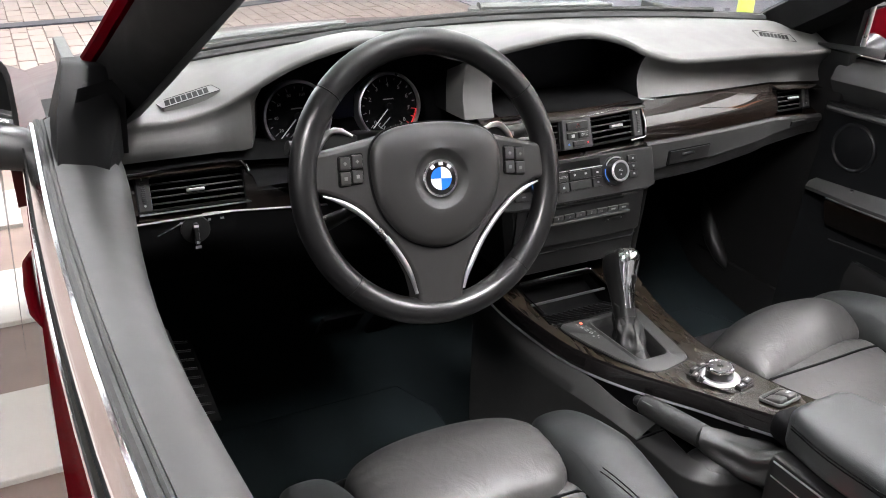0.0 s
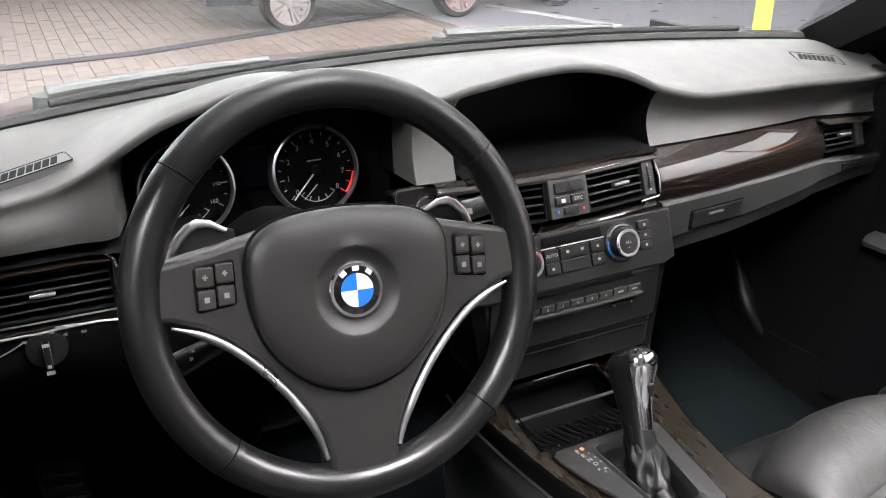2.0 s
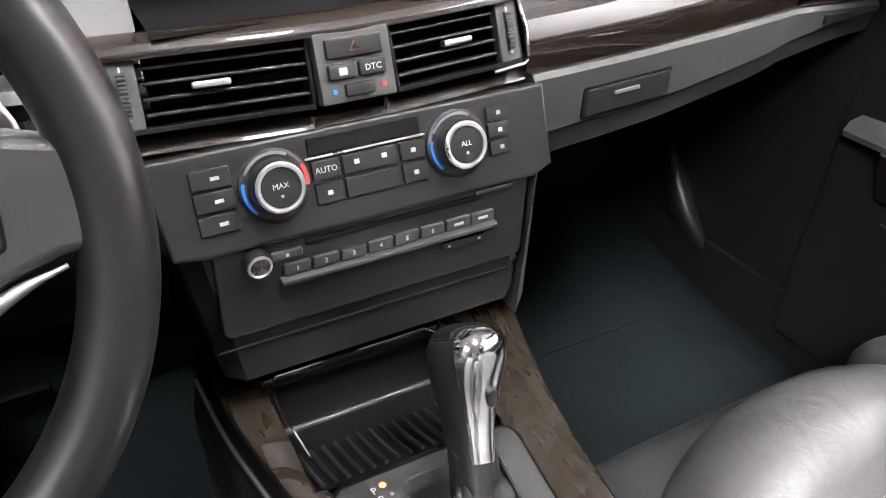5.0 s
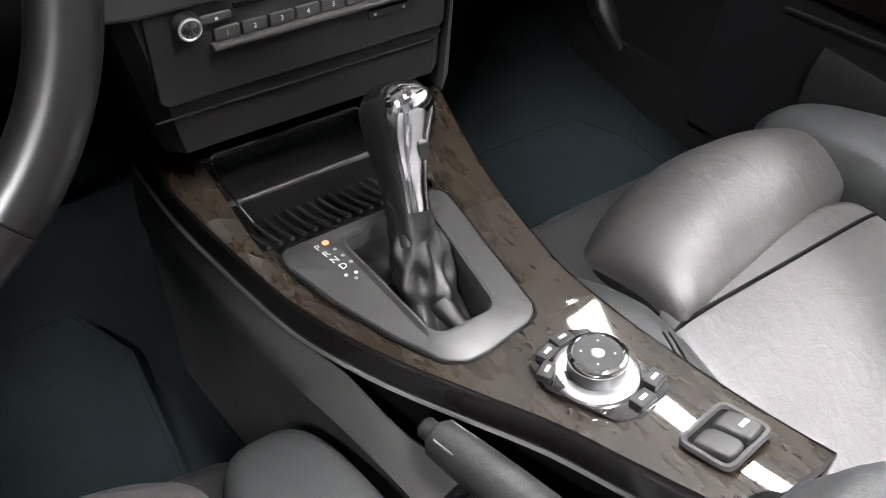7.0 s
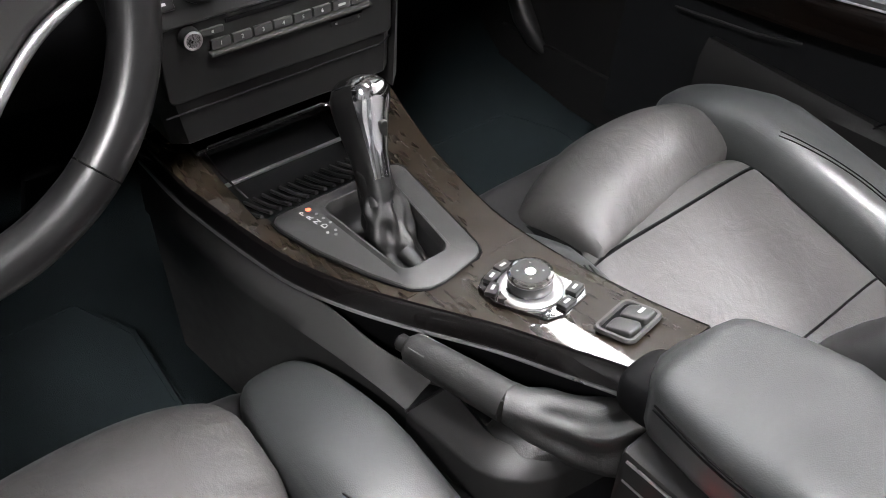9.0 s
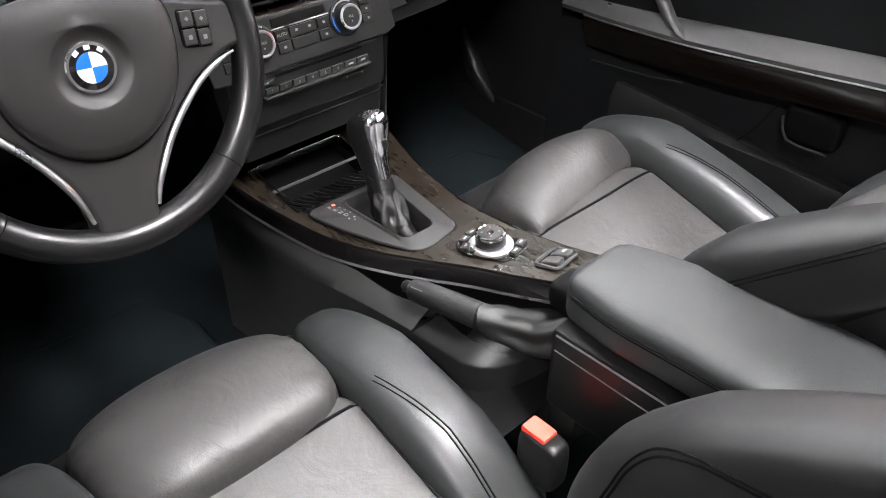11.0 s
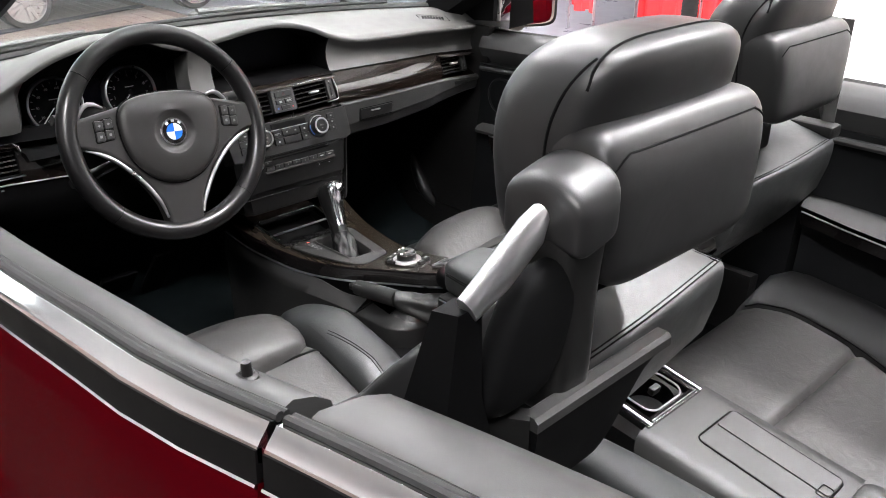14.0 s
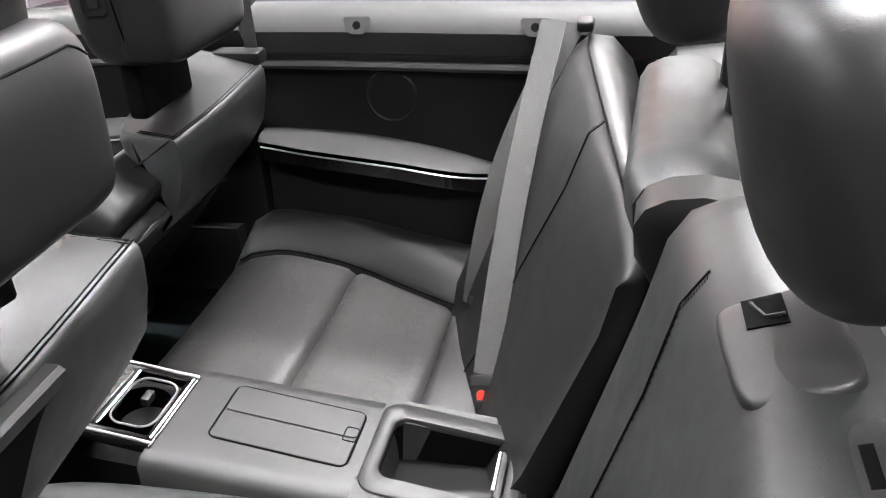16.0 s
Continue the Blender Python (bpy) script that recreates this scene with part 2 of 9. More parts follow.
class Shape:
    """Gathers vertices and faces of one part."""

    def __init__(self, m=None):
        self.v, self.f, self.m = [], [], m or Matrix()

    def add(self, verts, faces, m=None):
        k = len(self.v)
        mm = self.m @ m if m else self.m
        self.v += [tuple(mm @ Vector(p)) for p in verts]
        self.f += [tuple(k + i for i in f) for f in faces]
        return self

    def loft(self, rings, close=True, cap=True, loop=False):
        n, faces = len(rings[0]), []
        last = len(rings) if loop else len(rings) - 1
        for r in range(last):
            a, b = r * n, ((r + 1) % len(rings)) * n
            for i in range(n if close else n - 1):
                j = (i + 1) % n
                faces.append((a + i, a + j, b + j, b + i))
        if close and cap and not loop:
            faces += [tuple(reversed(range(n))), tuple((len(rings) - 1) * n + i for i in range(n))]
        return self.add([p for r in rings for p in r], faces)

    def tube(self, path, radius, sides=10, loop=False, flat=1.0, up=(0, 0, 1)):
        pts = [Vector(p) for p in path]
        rings = []
        for i, p in enumerate(pts):
            a = pts[i - 1] if (i or loop) else p
            b = pts[(i + 1) % len(pts)] if (i + 1 < len(pts) or loop) else p
            d = (b - a).normalized()
            s = d.cross(Vector(up))
            if s.length < 1e-4:
                s = d.cross(Vector((1, 0, 0)))
            s.normalize()
            w = s.cross(d)
            r = radius[i] if hasattr(radius, "__len__") else radius
            rings.append([tuple(p + s * (r * math.cos(t)) + w * (r * flat * math.sin(t))) for t in (2 * math.pi * k / sides for k in range(sides))])
        return self.loft(rings, loop=loop)

    def box(self, c, s, bevel=0.002, m=None, seg=2):
        bm = bmesh.new()
        bmesh.ops.create_cube(bm, size=1)
        for v in bm.verts:
            v.co = Vector((v.co.x * s[0], v.co.y * s[1], v.co.z * s[2]))
        if bevel:
            bmesh.ops.bevel(bm, geom=bm.edges[:], offset=min(bevel, 0.48 * min(s)), segments=seg, profile=0.5, affect="EDGES")
        bm.verts.index_update()
        self.add([tuple(v.co + Vector(c)) for v in bm.verts], [tuple(v.index for v in f.verts) for f in bm.faces], m)
        bm.free()
        return self

    def lathe(self, profile, m=None, sides=32, start=0.0, end=2 * math.pi):
        """profile: (radius, height) pairs, turned about local z."""
        full = abs(end - start - 2 * math.pi) < 1e-6
        n = sides if full else sides + 1
        verts, faces = [], []
        for r, h in profile:
            for k in range(n):
                a = start + (end - start) * k / sides
                verts.append((r * math.cos(a), r * math.sin(a), h))
        for i in range(len(profile) - 1):
            for k in range(n if full else n - 1):
                j = (k + 1) % n
                faces.append((i * n + k, i * n + j, (i + 1) * n + j, (i + 1) * n + k))
        if full and profile[-1][0] > 1e-6:
            faces.append(tuple((len(profile) - 1) * n + k for k in range(n)))
        return self.add(verts, faces, m)

    def prism(self, outline, h0, h1, bevel=0.001, m=None):
        """outline: counter-clockwise (x, y) points, raised from h0 to h1 with a rounded upper edge."""
        n = len(outline)
        pts = [Vector(p) for p in outline]
        nor = []
        for i in range(n):
            e1 = (pts[i] - pts[i - 1]).normalized()
            e2 = (pts[(i + 1) % n] - pts[i]).normalized()
            d = Vector((e1.y + e2.y, -e1.x - e2.x))
            nor.append(d.normalized() if d.length > 1e-6 else Vector((0, 0)))
        levels = [(0, h0), (0, h1 - bevel), (0.3 * bevel, h1 - 0.3 * bevel), (bevel, h1), (bevel + 0.0003, h1)]
        verts = [(p.x - q.x * o, p.y - q.y * o, h) for o, h in levels for p, q in zip(pts, nor)]
        faces = [(r * n + i, r * n + (i + 1) % n, (r + 1) * n + (i + 1) % n, (r + 1) * n + i) for r in range(4) for i in range(n)]
        faces.append(tuple(4 * n + i for i in range(n)))
        faces.append(tuple(reversed(range(n))))
        return self.add(verts, faces, m)

    def pillow(self, c, half, k=4.0, m=None, n=12, bend=None):
        """A cushion: a rounded box of the given half sizes. k: squareness. bend: a function of the point in its own half sizes."""
        index, verts, faces = {}, [], []

        def vert(p):
            key = tuple(round(x, 5) for x in p)
            if key not in index:
                q = sum(abs(x) ** k for x in p) ** (1 / k)
                u = Vector(p) / q
                u = bend(u) if bend else u
                index[key] = len(verts)
                verts.append((c[0] + u[0] * half[0], c[1] + u[1] * half[1], c[2] + u[2] * half[2]))
            return index[key]

        g = [math.sin(math.pi / 2 * (-1 + 2 * i / n)) for i in range(n + 1)]
        for axis in range(3):
            for side in (-1, 1):
                for i in range(n):
                    for j in range(n):
                        quad = []
                        for a, b in ((i, j), (i + 1, j), (i + 1, j + 1), (i, j + 1)):
                            p = [0, 0, 0]
                            p[axis], p[(axis + 1) % 3], p[(axis + 2) % 3] = side, g[a], g[b]
                            quad.append(vert(p))
                        faces.append(tuple(quad if side > 0 else reversed(quad)))
        return self.add(verts, faces, m)

    def part(self, name, mat, parent=None, label="", sharp=40):
        me = bpy.data.meshes.new(name)
        me.from_pydata(self.v, [], self.f)
        me.materials.append(mat)
        me.update()
        bm = bmesh.new()
        bm.from_mesh(me)
        bmesh.ops.recalc_face_normals(bm, faces=bm.faces[:])
        for f in bm.faces:
            f.smooth = True
        bm.to_mesh(me)
        bm.free()
        me.set_sharp_from_angle(angle=radians(sharp))
        ob = new(name, me)
        if sharp == 40:
            w = ob.modifiers.new("flat_faces", "WEIGHTED_NORMAL")
            w.keep_sharp = True
        if parent:
            ob.parent = parent
            if parent.type == "EMPTY":
                ob.matrix_parent_inverse = Matrix.Translation(-parent.location)
        return tagged(ob, label)


def written(text, size, m, mat, parent, name="lettering", squash=1.0):
    """Raised lettering in the built-in font, centred at the frame m."""
    cu = bpy.data.curves.new(name, "FONT")
    cu.body, cu.size, cu.extrude, cu.align_x, cu.align_y = text, size, 0.0002, "CENTER", "CENTER"
    cu.resolution_u = 2
    tmp = bpy.data.objects.new(name, cu)
    me = tmp.to_mesh().copy()
    tmp.to_mesh_clear()
    bpy.data.objects.remove(tmp)
    me.transform(m @ Matrix.Diagonal((squash, 1, 1, 1)))
    me.materials.clear()
    me.materials.append(mat)
    ob = new(name, me)
    ob.parent = parent
    if parent.type == "EMPTY":
        ob.matrix_parent_inverse = Matrix.Translation(-parent.location)
    return ob


def axes(origin, x, y):
    """A frame from its origin, x direction and roughly its y direction."""
    x = Vector(x).normalized()
    z = x.cross(Vector(y)).normalized()
    y = z.cross(x)
    m = Matrix((x, y, z)).transposed().to_4x4()
    m.translation = origin
    return m


def rounded_rect(w, h, r, n=4):
    pts = []
    for cx, cy, a0 in ((w / 2 - r, h / 2 - r, 0), (-w / 2 + r, h / 2 - r, 90), (-w / 2 + r, -h / 2 + r, 180), (w / 2 - r, -h / 2 + r, 270)):
        for k in range(n + 1):
            a = radians(a0 + 90 * k / n)
            pts.append((cx + r * math.cos(a), cy + r * math.sin(a)))
    return pts


# ---- dashboard ----
LIP_Z = curve_through([-0.74, -0.67, -0.635, -0.60, -0.57, -0.54, -0.51, -0.48, -0.42, -0.35, -0.28, -0.22, -0.17, -0.11, -0.04, 0.03, 0.10, 0.17, 0.245, 0.34, 0.48, 0.62, 0.74],
                      [0.868, 0.8805, 0.8790, 0.8815, 0.887, 0.9015, 0.9255, 0.949, 0.975, 0.986, 0.975, 0.952, 0.943, 0.955, 0.967, 0.967, 0.950, 0.921, 0.901, 0.893, 0.885, 0.875, 0.866])
LIP_Y = curve_through([-0.74, -0.67, -0.60, -0.57, -0.54, -0.51, -0.48, -0.36, -0.25, -0.17, -0.05, 0.05, 0.15, 0.25, 0.45, 0.62, 0.74],
                      [0.315, 0.303, 0.312, 0.315, 0.307, 0.287, 0.267, 0.245, 0.25, 0.262, 0.245, 0.245, 0.258, 0.272, 0.295, 0.315, 0.335])


def trim_y(x):
    return 0.213 + 0.092 * min(1.0, abs(x) / 0.56) ** 1.5


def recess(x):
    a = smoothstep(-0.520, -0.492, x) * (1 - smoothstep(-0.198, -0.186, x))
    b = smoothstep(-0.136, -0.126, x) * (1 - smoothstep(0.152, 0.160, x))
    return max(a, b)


def pad_profile(x):
    yb, zb = 0.585 - 0.24 * x * x, 0.918 - 0.035 * x * x
    ly, lz = LIP_Y(x), LIP_Z(x)
    pts = []
    for i in range(9):
        t = i / 8
        e = t * t * (3 - 2 * t)
        pts.append((yb + (ly - yb) * t, zb + (lz - zb) * e + 0.006 * math.sin(math.pi * t)))
    pts += [(ly - 0.0022, lz - 0.0018), (ly - 0.0026, lz - 0.0065), (ly + 0.0005, lz - 0.0115)]
    w = recess(x)
    lft = smoothstep(-0.45, -0.545, x)
    yf = trim_y(x) + 0.036 + 0.012 * recess(x) - 0.034 * lft
    for i in range(7):
        t = (i + 1) / 7
        fy = ly + 0.004 + (yf - ly - 0.004) * t + 0.012 * (1 - 1.6 * lft) * math.sin(math.pi * t)
        fb = 0.838 - 0.016 * smoothstep(-0.46, -0.54, x) if x < -0.4 else 0.838 - 0.070 * max(0.0, x - 0.16)
        fz = lz - 0.014 + (fb - lz + 0.014) * t
        if i < 3:
            ry, rz = ly + (0.365 - ly) * (i + 1) / 3, lz - 0.016 - 0.004 * i
        else:
            ry, rz = 0.367, lz - 0.024 + (0.838 - lz + 0.024) * (i - 2) / 4
        if ry > ly:
            q = (yb - ry) / (yb - ly)
            rz = min(rz, zb + (lz - zb) * q * q * (3 - 2 * q) - 0.006)
        pts.append((fy + (ry - fy) * w, fz + (rz - fz) * w))
    return pts


dash = thing("dashboard", "black soft-touch dashboard with dark wood trim, vents and gauges", "dashboard", (0, 0.3, 0.7))
xs = sorted(set([round(-0.735 + 1.47 * i / 110, 4) for i in range(111)] + [round(a + 0.002 * k, 4) for a in (-0.200, -0.138, 0.150) for k in range(8)]))
s = Shape()
s.loft([[(x, y, z) for y, z in pad_profile(x)] for x in xs], close=False)
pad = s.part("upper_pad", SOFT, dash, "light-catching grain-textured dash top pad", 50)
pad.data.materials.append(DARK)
# pad faces inside the recesses go near-black, painting the shade there
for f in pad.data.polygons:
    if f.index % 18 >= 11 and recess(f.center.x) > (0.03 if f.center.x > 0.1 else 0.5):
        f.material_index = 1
# defroster outlets let into both ends of the pad
pad_shape_ = s
for sx, corner in ((-1, ((-0.637, 0.346), (-0.557, 0.362), (-0.600, 0.372))), (1, ((0.560, 0.395), (0.645, 0.372), (0.606, 0.405)))):
    a, b, c = (Vector(p) for p in over(pad_shape_, [(x, y, 1.2) for x, y in corner], (0, 0, -1), 0.0))
    fr = axes((a + b) / 2 + Vector((0, 0.003, 0.0012 if sx < 0 else -0.0004)), b - a, c - (a + b) / 2)
    d = Shape(fr)
    d.prism(rounded_rect(0.090, 0.033, 0.003), -0.010, 0.0012, 0.0006)
    grille = d.part("defroster_slot", SOFT, dash, "defroster outlet")
    d = Shape(fr)
    d.tube([(u, v, 0.0013) for u, v in rounded_rect(0.090, 0.033, 0.003)], 0.0006, 5, loop=True)
    d.part("outlet_joint", DARK, grille)
    for k in range(8):
        d = Shape(fr)
        u = -0.0315 + 0.0086 * k
        d.prism([(u - 0.0066, -0.0105), (u + 0.0004, -0.0105), (u + 0.0068, 0.0105), (u - 0.0002, 0.0105)], 0.0010, 0.0018, 0.0002)
        d.part("slot", DARK, grille)

# instrument cluster
cl = Shape()
cl.box((-0.330, 0.362, 0.858), (0.300, 0.006, 0.144), 0.002)
cluster = cl.part("cluster_face", DARK, dash, "black instrument panel behind the wheel")


def gauge(cx, cz, numbers, first, step, red_from, needle, big):
    fr = axes((cx, 0.337, cz), (1, 0, 0), (0, 0.20, 1))
    g = Shape(fr)
    g.lathe([(0.0, 0.0), (0.05, 0.0)], sides=40)
    g.lathe([(0.05, 0.0), (0.05, -0.03)], sides=40)
    dial = g.part("gauge_dial", DARK, dash, "black round gauge with pale figures")
    ring = Shape(fr)
    ring.lathe([(0.0500, -0.002), (0.0500, 0.005), (0.0516, 0.0070), (0.0538, 0.006), (0.0548, 0.002), (0.0548, -0.02)], sides=48)
    ring.part("gauge_ring", SATIN, dial, "thin silver ring")
    n = len(numbers)
    ticks = Shape(fr)
    redt = Shape(fr)
    for i in range(2 * n - 1):
        a = radians(first + step * i / 2)
        long = 0.006 if i % 2 == 0 else 0.0035
        turn = Matrix.Rotation(a, 4, "Z")
        target = redt if red_from is not None and i / 2 >= red_from else ticks
        target.box((0.0455 - long / 2, 0, 0.0008), (long, 0.0011, 0.0006), 0, turn)
    ticks.part("tick_marks", DIM_MARK, dial)
    if redt.v:
        redt.lathe([(0.0468, 0.0006), (0.049, 0.0012)], start=radians(first + step * red_from), end=radians(first + step * (n - 1)), sides=10)
        redt.part("red_zone", RED_MARK, dial)
    for i, t in enumerate(numbers):
        a = radians(first + step * i)
        r = 0.0345 if big else 0.0335
        written(t, 0.0092 if big else 0.0068, fr @ Matrix.Translation((r * math.cos(a), r * math.sin(a), 0.001)), DIM_MARK, dial, "figure")
    nd = Shape(fr)
    a = radians(needle)
    nd.box((0.021, 0, 0.004), (0.046, 0.0016, 0.0014), 0.0004, Matrix.Rotation(a, 4, "Z"))
    nd.part("needle", WHITE_MARK, dial)
    hub = Shape(fr)
    hub.lathe([(0.0060, 0.002), (0.0055, 0.0055), (0.0, 0.0060)], sides=20)
    hub.part("needle_hub", DARK, dial)
    sub = Shape(fr)
    sub.lathe([(0.0255, 0.0006), (0.0265, 0.0008)], start=radians(215), end=radians(325), sides=16, m=Matrix.Translation((0, -0.012, 0)))
    for k in range(5):
        b = radians(218 + 26 * k)
        sub.box((0.023, 0, 0.0008), (0.005, 0.0011, 0.0006), 0, Matrix.Translation((0, -0.012, 0)) @ Matrix.Rotation(b, 4, "Z"))
    sub.box((0.012, 0, 0.003), (0.024, 0.0012, 0.001), 0, Matrix.Translation((0, -0.017, 0)) @ Matrix.Rotation(radians(222), 4, "Z"))
    sub.part("small_scale", DIM_MARK, dial)
    bar = Shape(fr)
    bar.box((0, 0.012, 0.0008), (0.018, 0.0018, 0.0004), 0)
    bar.part("caption_bar", DIM_MARK, dial)


gauge(-0.440, 0.853, ["20", "40", "60", "80", "100", "120", "140", "160"], 215, -35.5, None, 226, False)
gauge(-0.288, 0.852, ["0", "1", "2", "3", "4", "5", "6", "7", "8"], 223, -33.2, 7, 226, True)
s = Shape()
s.box((-0.366, 0.352, 0.862), (0.05, 0.004, 0.05), 0.002)
s.part("trip_display", SCREEN, dash)

# centre display
s = Shape()
s.box((0.012, 0.361, 0.889), (0.272, 0.006, 0.086), 0.003)
s.part("display", SCREEN, dash, "switched-off dark navigation display")
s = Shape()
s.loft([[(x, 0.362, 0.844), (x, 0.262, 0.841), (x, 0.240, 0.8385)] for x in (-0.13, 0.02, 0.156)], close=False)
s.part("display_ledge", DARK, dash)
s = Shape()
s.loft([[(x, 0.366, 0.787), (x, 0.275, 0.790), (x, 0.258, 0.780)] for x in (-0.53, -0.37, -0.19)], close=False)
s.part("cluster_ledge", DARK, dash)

# wood trim band: profile bulges towards the cabin
def trim_ring(x, z0, z1, thick=0.022, bulge=0.012, run=0.030, back=0.006):
    y = trim_y(x)
    pts = []
    for i in range(7):
        t = i / 6
        pts.append((x, y + run * t - bulge * math.sin(math.pi * t) + back, z0 + (z1 - z0) * t))
    return pts + [(x, y + run + max(thick, back + 0.002), z1), (x, y + max(thick, back + 0.002), z0)]


def band(name, x0, x1, z0, z1, mat, label="", n=24, bulge=0.012, parent=None, **shape):
    s = Shape()
    z0f = z0 if callable(z0) else (lambda x: z0)
    z1f = z1 if callable(z1) else (lambda x: z1)
    s.loft([trim_ring(x, z0f(x), z1f(x), bulge=bulge, **shape) for x in np.linspace(x0, x1, n)])
    return s.part(name, mat, parent or dash, label)


TRIM_LOW = lambda x: 0.768 - 0.056 * max(0.0, x - 0.165)
TRIM_TOP = lambda x: 0.838 - 0.070 * max(0.0, x - 0.16)
band("wood_trim", 0.158, 0.566, TRIM_LOW, lambda x: TRIM_TOP(x) - 0.004, DASH_WOOD, "glossy dark wood dash trim")
band("wood_trim", -0.168, 0.158, 0.828, 0.840, DASH_WOOD, "glossy dark wood dash trim", bulge=0.004, run=0.014, back=0.014, thick=0.018)
band("wood_trim", -0.168, 0.158, 0.764, 0.781, DASH_WOOD, "glossy dark wood dash trim", bulge=0.004)
band("wood_trim", 0.566, 0.690, lambda x: 0.802 - 0.07 * (x - 0.566), lambda x: TRIM_TOP(x) - 0.004, DASH_WOOD, "glossy dark wood dash trim", bulge=0.003, n=8)
band("wood_trim", 0.566, 0.690, TRIM_LOW, lambda x: 0.757 - 0.05 * (x - 0.566), DASH_WOOD, "glossy dark wood dash trim", bulge=0.003, n=8)
band("wood_trim", -0.535, -0.455, lambda x: 0.729 + 0.035 * smoothstep(-0.48, -0.30, x), 0.806, DASH_WOOD, "glossy dark wood dash trim", bulge=0.006, n=8)
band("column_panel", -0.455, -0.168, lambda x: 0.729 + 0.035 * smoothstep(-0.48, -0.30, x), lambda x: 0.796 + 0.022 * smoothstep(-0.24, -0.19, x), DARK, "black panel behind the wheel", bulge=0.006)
band("dash_gap", -0.715, -0.43, 0.806, 0.824, DARK, "", bulge=0.0)
band("wood_trim", -0.715, -0.535, 0.797, 0.806, DASH_WOOD, "glossy dark wood dash trim", bulge=0.003)
band("wood_trim", -0.715, -0.535, 0.729, 0.743, DASH_WOOD, "glossy dark wood dash trim", bulge=0.003)
band("wood_trim", -0.715, -0.690, 0.741, 0.799, DASH_WOOD, "glossy dark wood dash trim", bulge=0.004, n=4)
s = Shape()
s.tube([(x, trim_y(x) + 0.003, 0.7275 + 0.033 * smoothstep(-0.42, -0.25, x)) for x in np.linspace(-0.71, -0.165, 30)], 0.0016, 6)
s.part("chrome_line", SATIN, dash, "thin silver line under the wood trim")
s = Shape()
s.tube([(x, trim_y(x) + 0.016, 0.8015 + 0.004 * smoothstep(-0.71, -0.54, x)) for x in np.linspace(-0.71, -0.545, 12)] + [(-0.537, trim_y(-0.537) + 0.014, 0.803), (-0.531, trim_y(-0.531) + 0.010, 0.796), (-0.529, trim_y(-0.529) + 0.007, 0.786)], 0.0030, 8)
s.part("chrome_line", CHROME, dash)


def vent(x0, x1, z0, z1, slats, tab_x, wheel_side, chrome):
    """An air outlet: dark housing, slats, a silver tab and a thumbwheel strip."""
    y = lambda x: trim_y(x) + 0.012
    h = Shape()
    xm = (x0 + x1) / 2
    yaw = math.atan2(y(x1) - y(x0), x1 - x0)
    fr = axes((xm, y(xm), (z0 + z1) / 2), (math.cos(yaw), math.sin(yaw), 0), (0, 0.36, 1))
    w, hh = (x1 - x0), (z1 - z0)
    h = Shape(fr)
    h.box((0, 0, -0.045), (w, hh + 0.012, 0.004), 0.001)
    for sy in (-1, 1):
        h.box((0, sy * (hh / 2 + 0.002), -0.022), (w, 0.004, 0.046), 0.001)
    for sx in (-1, 1):
        h.box((sx * (w / 2 - 0.001), 0, -0.022), (0.003, hh, 0.046), 0.001)
    body = h.part("air_vent", DARK, dash, "black slatted air outlet")
    strip = 0.020
    lo, hi = -w / 2 + 0.002, w / 2 - 0.002
    if wheel_side > 0:
        hi -= strip
    elif wheel_side < 0:
        lo += strip
    for k in range(slats):
        v = -hh / 2 + hh * (k + 0.75) / (slats + 0.4)
        sl = Shape(fr)
        sl.box(((lo + hi) / 2, v, -0.010), (hi - lo, 0.0022, 0.016), 0.0008, Matrix.Translation((0, 0, 0)) )
        sl.part("slat", PLASTIC, body)
    tab = Shape(fr)
    tv = -hh / 2 + hh * (slats // 2 - 0.25 + 0.75) / (slats + 0.4) - 0.002
    tab.box((tab_x - xm, tv, 0.0005), (0.026, 0.0048, 0.008), 0.0015)
    tab.part("vent_tab", SATIN, body, "silver adjuster tab")
    if wheel_side:
        c = (w / 2 - strip / 2) * wheel_side
        p = Shape(fr)
        p.box((c, 0, -0.004), (strip, hh + 0.002, 0.010), 0.002)
        p.part("vent_frame", GREY_PLASTIC, body)
        t = Shape(fr)
        for k in range(11):
            t.box((c, -0.014 + 0.0028 * k, 0.0015 + 0.0022 * math.cos((k - 5) / 5 * 1.3)), (0.006, 0.0019, 0.003), 0.0005)
        t.part("thumbwheel", RUBBER, body)
        dots = Shape(fr)
        dots.lathe([(0.0018, 0), (0.0018, 0.0003)], m=Matrix.Translation((c, -hh / 2 + 0.007, 0.0012)), sides=10)
        dots.part("vent_mark", WHITE_MARK, body)
        dots = Shape(fr)
        dots.box((c, hh / 2 - 0.006, 0.0012), (0.0014, 0.004, 0.0004), 0)
        dots.part("vent_mark", WHITE_MARK, body)
    if chrome and x0 < -0.5:
        for v, b in ((hh / 2 + 0.007, 0.0022), (-hh / 2 - 0.006, 0.0013)):
            c = Shape(fr)
            c.tube([(u, v, 0.004) for u in np.linspace(-w / 2, w / 2 + 0.006, 8)], b, 6)
            c.part("vent_bezel", SATIN, body)
    return body


vent(-0.690, -0.535, 0.745, 0.797, 5, -0.607, -1, True)
vent(-0.164, -0.029, 0.783, 0.828, 4, -0.098, -1, True)
vent(0.033, 0.150, 0.783, 0.828, 4, 0.090, 1, True)
vent(0.568, 0.660, 0.757, 0.798, 4, 0.615, 1, True)
